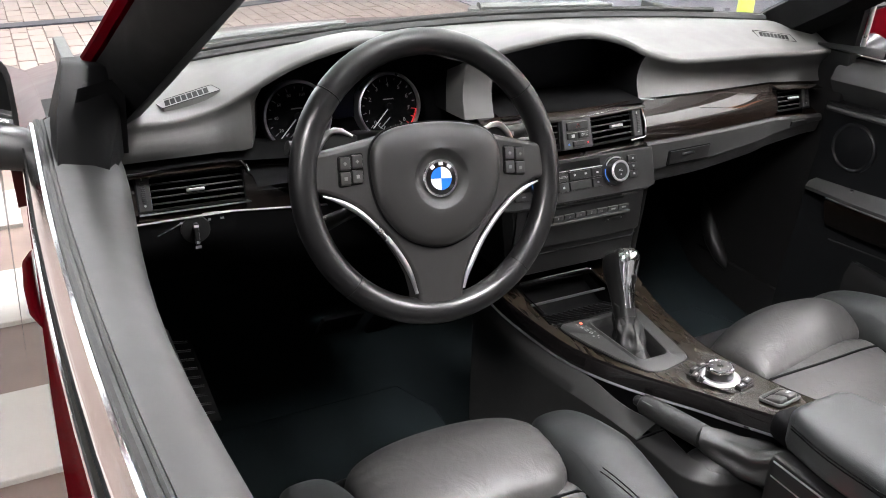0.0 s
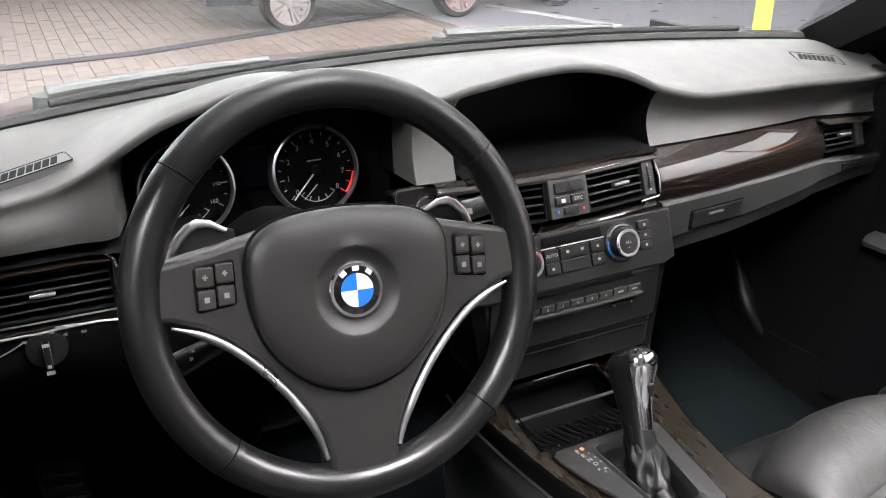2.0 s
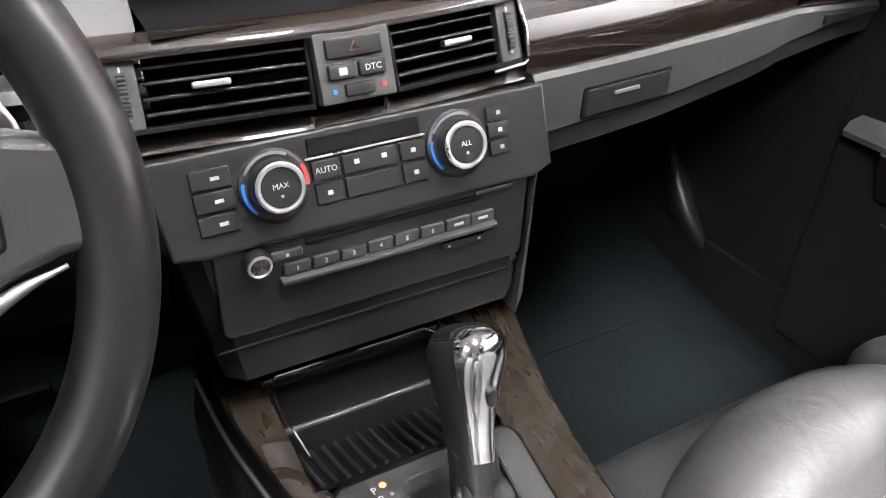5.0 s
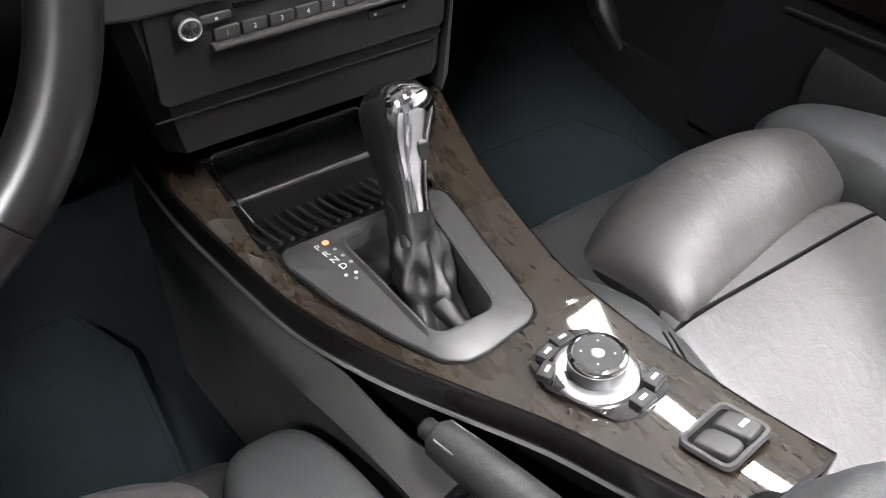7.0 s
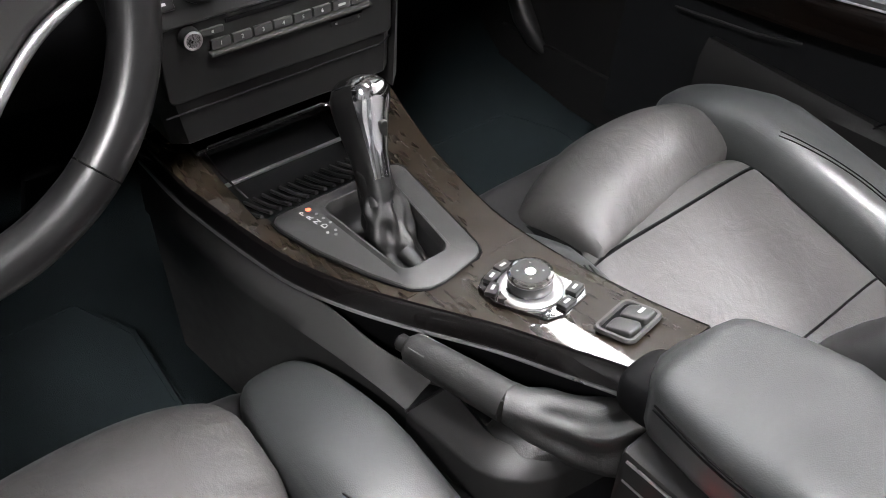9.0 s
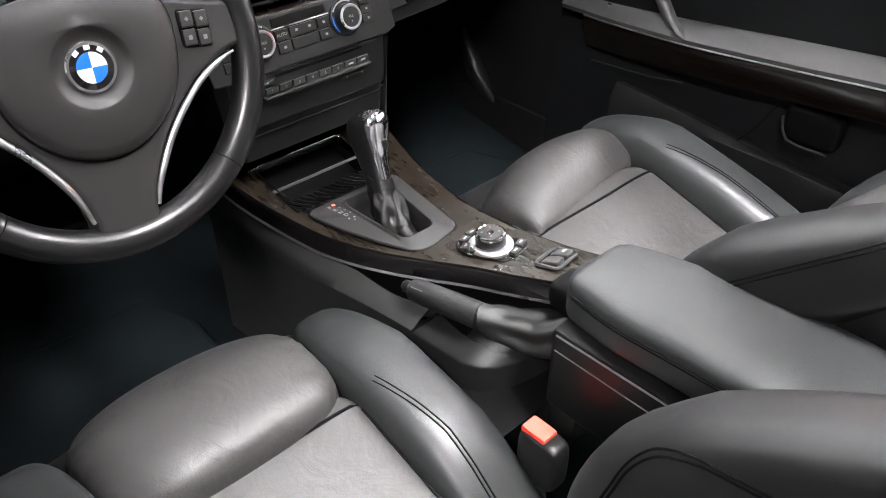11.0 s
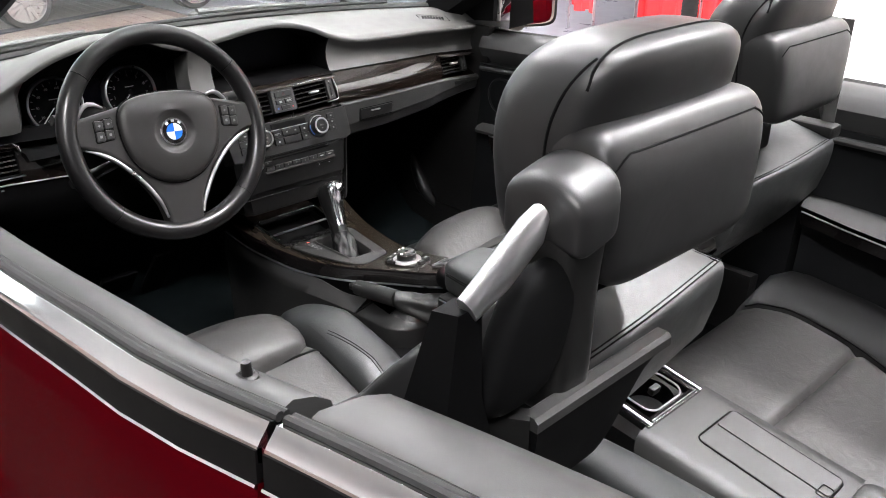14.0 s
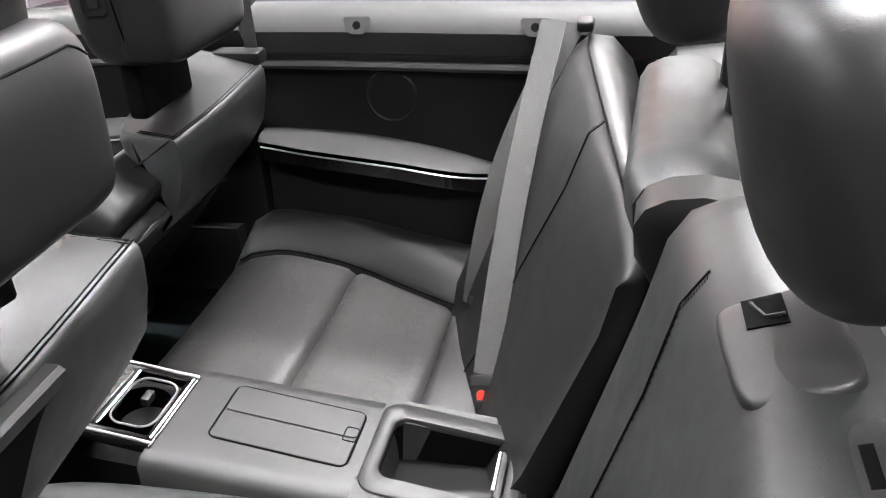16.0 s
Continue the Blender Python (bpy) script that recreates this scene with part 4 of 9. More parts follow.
# column and stalks
st = Shape(WM)
st.tube([(-0.05, -0.030, -0.085), (-0.10, -0.045, -0.078), (-0.135, -0.056, -0.070), (-0.160, -0.061, -0.064)], [0.008, 0.009, 0.0115, 0.008], 12, flat=0.8)
low = st.part("column_stalk", PLASTIC, wheel, "black lower column stalk")
for u, v in ((-0.126, -0.045), (-0.128, -0.052), (-0.142, -0.056)):
    i = Shape(WM)
    i.box((u, v, -0.0615), (0.003, 0.003, 0.0006), 0)
    i.part("icon_bar", WHITE_MARK, low)
col = Shape()
ax = WM.to_3x3() @ Vector((0, 0, -1))
c0 = WM.translation
col.tube([tuple(c0 + ax * d) for d in (0.02, 0.045, 0.06, 0.26)], [0.05, 0.06, 0.062, 0.07], 20)
column = col.part("steering_column", DARK, wheel, "black steering column shroud")
for sx, z in ((-1, 0.02), (1, 0.03)):
    st = Shape(WM)
    st.tube([(sx * 0.05, z, -0.07), (sx * 0.10, z + 0.012, -0.066), (sx * 0.145, z + 0.022, -0.058), (sx * 0.172, z + 0.027, -0.052)], [0.008, 0.009, 0.011, 0.009], 10, flat=0.8)
    st = st.part("column_stalk", PLASTIC, wheel, "black column stalk")
    i = Shape(WM)
    i.box((sx * 0.142, z + 0.022, -0.047), (0.014, 0.006, 0.0006), 0)
    i.part("icon_bar", GREY_MARK, st)


# ---- centre console ----
CON_L = curve_through([-0.30, -0.255, -0.205, -0.148, -0.080, -0.040, 0.005, 0.055, 0.105, 0.150, 0.210, 0.300], [0.036, 0.029, 0.016, -0.001, -0.033, -0.053, -0.073, -0.091, -0.102, -0.111, -0.122, -0.130])
CON_R = curve_through([-0.30, -0.247, -0.160, -0.090, -0.020, 0.040, 0.110, 0.175, 0.240, 0.300], [0.114, 0.111, 0.109, 0.108, 0.110, 0.119, 0.131, 0.146, 0.163, 0.180])
CON_Z = lambda y: 0.510 + 0.45 * (y - 0.03) ** 2
console = thing("centre_console", "centre console with dark wood top, shifter and controller", "console", (0, 0, 0.25))


def top_strip(y0, y1, left, right, n, name="wood_top", across=8):
    s = Shape()
    rows = []
    for y in np.linspace(y0, y1, n):
        a, b, z = left(y), right(y), CON_Z(y)
        row = []
        for k in range(across + 1):
            t = k / across
            row.append((a + (b - a) * t, y, z + 0.0012 * math.sin(math.pi * t)))
        rows.append(row + [(b, y, z - 0.016), (a, y, z - 0.016)])
    s.loft(rows)
    return s.part(name, WOOD, console, "glossy dark burl wood console top")


top_strip(-0.272, -0.0625, CON_L, CON_R, 18)
top_strip(-0.0624, 0.118, CON_L, lambda y: -0.026 - 0.31 * (y + 0.056), 14, across=4)
top_strip(-0.0624, 0.118, lambda y: 0.050 + 0.17 * (y + 0.055), CON_R, 14, across=4)
top_strip(0.1181, 0.290, CON_L, lambda y: -0.088, 10, across=3)
top_strip(0.1181, 0.290, lambda y: 0.078, CON_R, 10, across=3)
for edge, sg in ((CON_L, -1), (CON_R, 1)):
    ys = np.linspace(-0.272, 0.290, 38)
    s = Shape()
    s.loft([[(edge(y) + sg * 0.0005, y, CON_Z(y) + 0.001), (edge(y) + sg * 0.0035, y, CON_Z(y) - 0.004), (edge(y) + sg * 0.005, y, CON_Z(y) - 0.027), (edge(y) - sg * 0.004, y, CON_Z(y) - 0.027)] for y in ys])
    s.part("gloss_edge", GLOSS, console, "gloss black console edge")
    s = Shape()
    s.tube([(edge(y) + sg * 0.0055, y, CON_Z(y) - 0.0290) for y in ys], 0.0021, 6)
    s.part("edge_line", SATIN if sg < 0 else GREY_PLASTIC, console, "thin silver edge line")
    if sg > 0:
        s = Shape()
        s.loft([[(edge(y) + 0.006, y, CON_Z(y) - 0.030), (edge(y) + 0.016, y, CON_Z(y) - 0.06), (0.13 + 0.02 * smoothstep(-0.3, 0.2, y), y, 0.36), (0.16, y, 0.22), (0.09, y, 0.22), (edge(y) - 0.004, y, CON_Z(y) - 0.03)] for y in np.linspace(-0.272, 0.290, 30)])
        s.part("side_panel", GREY_PLASTIC, console, "grey plastic console flank")

# driver-side flank: hangs from the edge line in front, opens into the hand brake tray behind
FX = curve_through([-0.20, -0.165, -0.110, -0.032, 0.042, 0.126, 0.228, 0.290], [-0.078, -0.081, -0.085, -0.096, -0.110, -0.124, -0.136, -0.142])
rows = []
for y in np.linspace(-0.118, 0.290, 34):
    o = smoothstep(0.03, -0.10, y)
    ux, uz = CON_L(y) - 0.0065 - 0.026 * o, CON_Z(y) - 0.0315 - 0.020 * o
    bx, bz = FX(y), 0.445
    rows.append([(ux + 0.010, y, uz - 0.03), (ux + 0.002, y, uz - 0.001), (ux, y, uz), (ux + (bx - ux) * 0.5 - 0.002, y, uz + (bz - uz) * 0.5), (bx, y, bz), (bx + 0.003, y, bz - 0.006), (bx + 0.006, y, 0.22)])
s = Shape()
s.loft(rows, close=False)
s.part("side_panel", GREY_PLASTIC, console, "grey plastic console flank", 50)
# near-black sheet along the well: its shade is painted by colour
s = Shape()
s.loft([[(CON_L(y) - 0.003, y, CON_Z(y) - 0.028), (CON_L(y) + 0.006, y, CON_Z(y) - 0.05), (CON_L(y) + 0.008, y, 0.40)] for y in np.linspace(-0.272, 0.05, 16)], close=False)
s.part("well_shade_wall", DARK, console, "inner wall of the hand brake well, darkened for its shade")
# tray round the hand brake, its rim curving towards the armrest
RIM = [(-0.0855, -0.1195), (-0.0815, -0.150), (-0.0795, -0.182), (-0.0765, -0.203), (-0.0680, -0.223), (-0.0500, -0.242), (-0.0250, -0.252), (0.0050, -0.257), (0.0400, -0.262)]
INN = [(-0.0440, -0.1300), (-0.0470, -0.152), (-0.0500, -0.180), (-0.0500, -0.198), (-0.0440, -0.212), (-0.0320, -0.226), (-0.0120, -0.235), (0.0080, -0.240), (0.0400, -0.245)]
s = Shape()
s.loft([[(x, y, 0.22) for x, y in RIM], [(x, y, 0.440) for x, y in RIM], [(x + (u - x) * 0.08, y + (v - y) * 0.08, 0.445) for (x, y), (u, v) in zip(RIM, INN)], [(u, v, 0.458) for u, v in INN], [(u + 0.006, v + 0.004, 0.452) for u, v in INN], [(u + 0.010, v + 0.008, 0.400) for u, v in INN]], close=False)
s.part("brake_tray", PLASTIC, console, "dark plastic tray round the hand brake", 50)
s = Shape()
s.tube([(-0.086, -0.1187, 0.4448), (-0.070, -0.1215, 0.4512), (-0.055, -0.1265, 0.4575), (-0.042, -0.130, 0.460)], 0.0016, 6)
s.part("tray_joint", DARK, console)
# near-black sheet below, standing in for shade at the well's bottom
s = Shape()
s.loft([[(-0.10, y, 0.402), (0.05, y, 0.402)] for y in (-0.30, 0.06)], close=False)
s.part("well_shade_floor", DARK, console)

# storage tray in front of the shifter
s = Shape()
s.loft([[(-0.088, 0.258, 0.50), (0.078, 0.258, 0.50)], [(-0.088, 0.205, 0.482), (0.078, 0.205, 0.482)], [(-0.088, 0.165, 0.490), (0.078, 0.165, 0.490)], [(-0.088, 0.119, 0.511), (0.078, 0.119, 0.511)]], close=False)
for x in (-0.088, 0.078):
    s.add([(x, 0.258, 0.525), (x, 0.119, 0.516), (x, 0.119, 0.50), (x, 0.19, 0.47), (x, 0.258, 0.49)], [(0, 1, 2, 3, 4)])
tray = s.part("storage_tray", DARK, console, "open black storage tray with a ribbed floor")
for k in range(15):
    x = -0.080 + 0.0109 * k
    s = Shape()
    s.tube([(x, 0.184, 0.4875), (x, 0.150, 0.4990), (x, 0.124, 0.5110)], 0.0021, 6)
    s.part("tray_rib", PLASTIC, tray)
s = Shape()
s.box((-0.005, 0.262, 0.529), (0.172, 0.056, 0.012), 0.003)
lid = s.part("tray_shutter", GLOSS, tray, "gloss black tray shutter edge")
s = Shape()
s.tube([(-0.080, 0.150, 0.5180), (-0.084, 0.200, 0.5240), (-0.084, 0.228, 0.5330), (-0.078, 0.2345, 0.5355), (0.066, 0.2345, 0.5355), (0.074, 0.228, 0.5330), (0.076, 0.200, 0.5240), (0.080, 0.140, 0.5170)], 0.0013, 6)
s.part("shutter_line", CHROME, lid)
s = Shape()
s.box((-0.005, 0.190, 0.513), (0.164, 0.004, 0.004), 0.001)
s.part("tray_bar", SATIN, tray)

# shifter surround
SP = Matrix.Translation((0, 0, CON_Z(0.02) + 0.0035))
outline = [(-0.070, 0.111), (0.072, 0.111), (0.079, 0.107), (0.081, 0.098), (0.073, 0.045), (0.060, -0.046), (0.055, -0.055), (0.045, -0.060), (0.0, -0.068), (-0.016, -0.066), (-0.030, -0.056), (-0.048, -0.018), (-0.068, 0.040), (-0.079, 0.088), (-0.079, 0.104)]
boot_frame = [(-0.030, 0.088), (-0.024, 0.094), (0.045, 0.094), (0.053, 0.087), (0.034, -0.032), (0.027, -0.039), (-0.016, -0.039), (-0.024, -0.032)]
HUB = (0.010, 0.030)


def radial(poly, a):
    """The point where the ray from the hub at angle a leaves the polygon."""
    d = Vector((math.cos(a), math.sin(a)))
    best = 0.0
    for i in range(len(poly)):
        p, q = Vector(poly[i]) - Vector(HUB), Vector(poly[(i + 1) % len(poly)]) - Vector(HUB)
        e = q - p
        den = d.x * e.y - d.y * e.x
        if abs(den) < 1e-9:
            continue
        r = (p.x * e.y - p.y * e.x) / den
        u = (p.x * d.y - p.y * d.x) / den
        if r > 0 and -1e-6 <= u <= 1 + 1e-6:
            best = max(best, r)
    return Vector(HUB) + d * best


ANG = [2 * math.pi * k / 96 for k in range(96)]
grow = lambda poly, k: [(HUB[0] + (x - HUB[0]) * k, HUB[1] + (y - HUB[1]) * k) for x, y in poly]
s = Shape(SP)
rings = []
for poly, h in ((outline, -0.010), (outline, 0.0015), (grow(outline, 0.98), 0.0035), (grow(boot_frame, 1.10), 0.0035), (grow(boot_frame, 1.03), 0.0070), (grow(boot_frame, 0.97), 0.0065), (grow(boot_frame, 0.94), 0.001), (grow(boot_frame, 0.94), -0.012)):
    rings.append([(*radial(poly, a), h) for a in ANG])
s.loft(rings, cap=False)
surround = s.part("shifter_surround", GREY_PLASTIC, console, "satin grey shifter surround", 50)
s = Shape(SP)
s.tube([(x * 1.01, y * 1.01, 0.0006) for x, y in outline], 0.0018, 5, loop=True)
s.part("surround_joint", DARK, surround)
# well and folded boot
LEV0, LEV1 = Vector((0.012, 0.050, 0.018)), Vector((0.033, 0.118, 0.108))
s = Shape(SP)
s.loft([[(*radial(grow(boot_frame, k), a), h) for a in ANG] for k, h in ((0.945, -0.004), (0.92, -0.020), (0.86, -0.034), (0.60, -0.042), (0.20, -0.043))], cap=False)
s.part("shifter_well", LEATHER_SHADED, surround, "dark leather-lined well", 60)
s = Shape(SP)
rings = []
neck = [(0.0195, 0.070, 0.046, 0.0165, 0.0205), (0.0180, 0.064, 0.034, 0.0185, 0.0220), (0.0165, 0.058, 0.024, 0.0175, 0.0210), (0.0150, 0.050, 0.012, 0.0215, 0.0250), (0.0140, 0.044, 0.002, 0.0205, 0.0250), (0.0130, 0.038, -0.008, 0.0245, 0.0300), (0.0125, 0.034, -0.018, 0.0235, 0.0310), (0.0120, 0.030, -0.028, 0.0270, 0.0390), (0.0120, 0.028, -0.044, 0.0300, 0.0480)]
for j in range(33):
    q = j / 32 * (len(neck) - 1)
    k = min(int(q), len(neck) - 2)
    w = q - k
    cx_, cy_, cz_, rx_, ry_ = (p + (r - p) * w for p, r in zip(neck[k], neck[k + 1]))
    t = j / 32
    ring = []
    for a in ANG[::2]:
        fold = (0.0026 * math.sin(3 * a + 1.2 + 4 * t) + 0.0020 * math.sin(5 * a - 6 * t) + 0.0012 * math.sin(9 * a + 11 * t)) * smoothstep(0.05, 0.45, t)
        ring.append((cx_ + (rx_ + fold) * math.cos(a), cy_ + (ry_ + 1.3 * fold) * math.sin(a), cz_ + 0.9 * fold + 0.004 * t * math.sin(2 * a + 1)))
    rings.append(ring)
s.loft(rings)
s.part("gaiter", SHIFT_BOOT, surround, "creased black leather gaiter", 80)
s = Shape(SP)
s.tube([(0.016, 0.012, -0.022), (0.018, -0.004, -0.030), (0.022, -0.020, -0.036), (0.026, -0.032, -0.041)], [0.012, 0.009, 0.007, 0.004], 12)
s.part("gaiter_fold", SHIFT_BOOT, surround, "fallen leather fold", 80)
# lever
d = (LEV1 - LEV0).normalized()
side = d.cross(Vector((0, 1, 0))).normalized()
front = side.cross(d).normalized()
s = Shape(SP)
prof = [(0.008, 0.0140, 0.018, 0), (0.022, 0.0140, 0.019, 0), (0.045, 0.0152, 0.021, 0), (0.065, 0.0185, 0.024, 0.001), (0.082, 0.0220, 0.028, 0.003), (0.096, 0.0245, 0.031, 0.006), (0.107, 0.0246, 0.032, 0.008), (0.115, 0.0215, 0.029, 0.009), (0.1200, 0.0150, 0.021, 0.009)]


def lever_ring(h, w, dd, off, grow=1.0, a0=0, a1=360, n=24):
    c = LEV0 + d * h - front * 0 + front * (-off)
    out = []
    for k in range(n):
        a = radians(a0 + (a1 - a0) * k / (n if a1 - a0 == 360 else n - 1))
        ca, sa = math.cos(a), math.sin(a)
        e = 0.75
        out.append(tuple(c + side * (w * grow * math.copysign(abs(ca) ** e, ca)) + front * (dd * grow * math.copysign(abs(sa) ** e, sa))))
    return out


s.loft([lever_ring(*p) for p in prof])
lever = s.part("gear_lever", PLASTIC, console, "black and chrome gear selector")
s = Shape(SP)
rows = []
for k, (h, w, dd, off) in enumerate(prof[1:]):
    u = smoothstep(0, 5, k)
    rows.append(lever_ring(h, w, dd, off, 1.045, 236 - 30 * u, 308 + 20 * u, 16))
for h, g in ((0.1225, 0.80), (0.1242, 0.45)):
    rows.append(lever_ring(h, 0.0150, 0.021, 0.009, g, 206, 328, 16))
s.loft(rows, close=False)
s.part("lever_chrome", CHROME, lever, "chrome lever face", 60)
s = Shape(SP)
top_rings = [lever_ring(0.1135, 0.0222, 0.0295, 0.009, 1.0, n=32), lever_ring(0.1190, 0.0190, 0.0260, 0.009, 1.0, n=32), lever_ring(0.1225, 0.0145, 0.0205, 0.009, 1.0, n=32), lever_ring(0.1244, 0.0080, 0.0120, 0.009, 1.0, n=32), lever_ring(0.1249, 0.0010, 0.0015, 0.009, 1.0, n=32)]
s.loft(top_rings)
s.part("lever_top", CHROME, lever, "chrome lever top", 70)
s = Shape(SP)
c = LEV0 + d * 0.068 - front * 0.0258 - side * 0.006
s.pillow(tuple(c), (0.0050, 0.0030, 0.0105), 3, n=8)
s.part("release_button", PLASTIC, lever, "small release button")
s = Shape(SP)
s.tube([tuple(LEV0 + d * h) for h in (-0.004, 0.012)], [0.0145, 0.0125], 16)
s.part("lever_collar", LEATHER_SHADED, lever)
# selector marks
lab = Matrix.Translation((-0.045, 0.080, 0.0037)) @ Matrix.Rotation(radians(8), 4, "Z")
for t, dx, dy in (("P", -0.002, 0.0165), ("R", -0.001, 0.0065), ("N", 0.0, -0.0035), ("D", 0.001, -0.0135)):
    written(t, 0.0092, SP @ lab @ Matrix.Translation((dx, dy, 0)), WHITE_MARK, surround)
for dx, dy, mt in ((0.0065, 0.0180, ORANGE_MARK), (0.0085, -0.0135, GREY_MARK), (-0.004, -0.0235, WHITE_MARK), (0.004, -0.0260, WHITE_MARK), (0.008, -0.0035, GREY_MARK), (0.0075, 0.0065, GREY_MARK), (0.000, -0.0310, GREY_MARK)):
    i = Shape(SP @ lab)
    i.lathe([(0.0030 if mt is ORANGE_MARK else 0.0016, 0), (0.0016, 0.0006), (0, 0.0006)], m=Matrix.Translation((dx, dy, 0)), sides=10)
    i.part("indicator_dot", mt, surround)

# rotary controller
IM = axes((0.047, -0.131, CON_Z(-0.131) + 0.004), (1, 0.05, 0), (0.0, 1, -0.10))
s = Shape(IM)
s.prism([(-0.036, 0.010), (-0.030, 0.036), (-0.020, 0.042), (0.012, 0.046), (0.028, 0.036), (0.034, -0.010), (0.036, -0.034), (0.028, -0.042), (-0.006, -0.046), (-0.020, -0.040)][::-1], -0.004, 0.0015, 0.001)
ctl = s.part("controller_base", GLOSS, console, "rotary controller on a gloss black base")
s = Shape(IM)
s.lathe([(0.031, 0.0), (0.0305, 0.004), (0.028, 0.006), (0.0235, 0.0065), (0.021, 0.005)], sides=40)
s.part("controller_ring", SATIN, ctl, "brushed silver ring")
s = Shape(IM)
s.lathe([(0.0205, 0.004), (0.0205, 0.017), (0.0208, 0.0175)], sides=40)
knob = s.part("controller_knob", PLASTIC, ctl, "black controller knob")
s = Shape(IM)
s.lathe([(0.0208, 0.0165), (0.0212, 0.0195), (0.0205, 0.0215), (0.0182, 0.0225), (0.0172, 0.0215)], sides=40)
s.part("knob_ring", CHROME, knob, "bright rim")
s = Shape(IM)
s.lathe([(0.0174, 0.0215), (0.016, 0.0222), (0, 0.0212)], sides=32)
s.part("knob_cap", PLASTIC, knob)
for k in range(4):
    a = radians(90 * k + 45)
    mark(IM, knob, 0.0115 * math.cos(a), 0.0115 * math.sin(a), 0.0018, 0.0018, z=0.0222)
for x, y, rz in ((-0.026, 0.021, 25), (-0.014, 0.034, 15), (0.004, 0.038, 0), (-0.024, 0.008, 35), (0.006, -0.038, 4), (0.026, -0.030, 12)):
    b = Shape(IM @ Matrix.Translation((x, y, 0)) @ Matrix.Rotation(radians(rz), 4, "Z"))
    b.box((0, 0, 0.003), (0.0165, 0.0115, 0.006), 0.0015)
    b = b.part("controller_button", PLASTIC, ctl)
    i = Shape(IM @ Matrix.Translation((x, y, 0)) @ Matrix.Rotation(radians(rz), 4, "Z"))
    i.box((0, 0, 0.0063), (0.007, 0.0028, 0.0004), 0)
    i.part("icon_bar", WHITE_MARK, b)
# roof switches
s_y = -0.2225
RM = axes((0.071, s_y, CON_Z(s_y) + 0.0045), (1, 0.12, 0), (0, 1, -0.22))
s = Shape(RM)
s.tube([(u, v, 0.0005) for u, v in rounded_rect(0.046, 0.036, 0.006)], 0.0026, 6, loop=True)
roof = s.part("roof_switch_frame", GREY_PLASTIC, console)
s = Shape(RM)
s.box((0, 0, -0.002), (0.044, 0.034, 0.004), 0.001)
s.part("switch_well", DARK, roof)
for u in (-0.0105, 0.0105):
    b = Shape(RM)
    b.pillow((u, -0.002, 0.001), (0.0098, 0.0140, 0.005), 4, n=8, bend=lambda p: Vector((p[0], p[1], p[2] - 0.5 * p[1])))
    b.part("rocker_switch", GREY_PLASTIC, roof)
i = Shape(RM)
i.box((0.0105, -0.006, 0.0080), (0.008, 0.0032, 0.0004), 0, None)
i.part("icon_bar", WHITE_MARK, roof)

# hand brake lever
brake = thing("hand_brake", "leather-wrapped hand brake lever with a pleated gaiter", "hand brake", (-0.04, -0.2, 0.44))
HB0, HB1 = Vector((-0.0575, -0.088, 0.485)), Vector((-0.0340, -0.193, 0.489))
s = Shape()
s.tube([tuple(HB0.lerp(HB1, t)) for t in (0, 0.04, 0.25, 0.6, 1.0)], [0.011, 0.0150, 0.0165, 0.0175, 0.0180], 28)
s.part("grip", BOOT, brake, "stitched black leather grip")
s = Shape()
hd = (HB0 - HB1).normalized()
s.tube([tuple(HB0 - hd * 0.004), tuple(HB0 + hd * 0.010), tuple(HB0 + hd * 0.013)], [0.0085, 0.0082, 0.005], 14)
s.part("release_button", PLASTIC, brake)
for off in (-0.0105, 0.0105):
    s = Shape()
    s.tube([tuple(HB0.lerp(HB1, t) + Vector((off * 0.95, off * 0.32, 0.0118 + 0.001 * t))) for t in np.linspace(0.06, 1, 12)], 0.0007, 4)
    s.part("stitching", GREY_MARK, brake)
s = Shape()
rings = []
for j in range(30):
    t = j / 29
    c = Vector((-0.034 + 0.072 * t, -0.190 - 0.100 * t, 0.488 - 0.012 * t - 0.010 * math.sin(math.pi * t)))
    ring = []
    for k in range(48):
        a = 2 * math.pi * k / 48
        pleat = 0.13 * math.sin(5 * a + 6 * t + 1.2 * math.sin(7 * t)) * smoothstep(0.0, 0.35, t) + 0.06 * math.sin(19 * t + 3 * a) * (1 - t) * smoothstep(0, 0.1, t)
        w, h = (0.0180 + 0.016 * t**0.9) * (1 + pleat), (0.0180 + 0.018 * t**0.9) * (1 + 0.8 * pleat)
        ring.append((c.x + 0.8 * w * math.cos(a), c.y + 0.6 * w * math.cos(a), c.z + h * math.sin(a)))
    rings.append(ring)
s.loft(rings)
s.part("gaiter", BOOT, brake, "loose pleated leather gaiter", 80)
s = Shape()
s.pillow((-0.008, -0.216, 0.432), (0.046, 0.034, 0.034), 3.0, n=14, bend=lambda p: Vector((p[0], p[1] - 0.5 * p[0], p[2] + 0.05 * math.sin(7 * p[0] + 5 * p[1]))))
s.part("gaiter_skirt", BOOT, brake, "sagging foot of the gaiter", 80)

# armrest
arm = thing("armrest", "padded black leather centre armrest", "armrest", (0.04, -0.45, 0.44))
s = Shape()


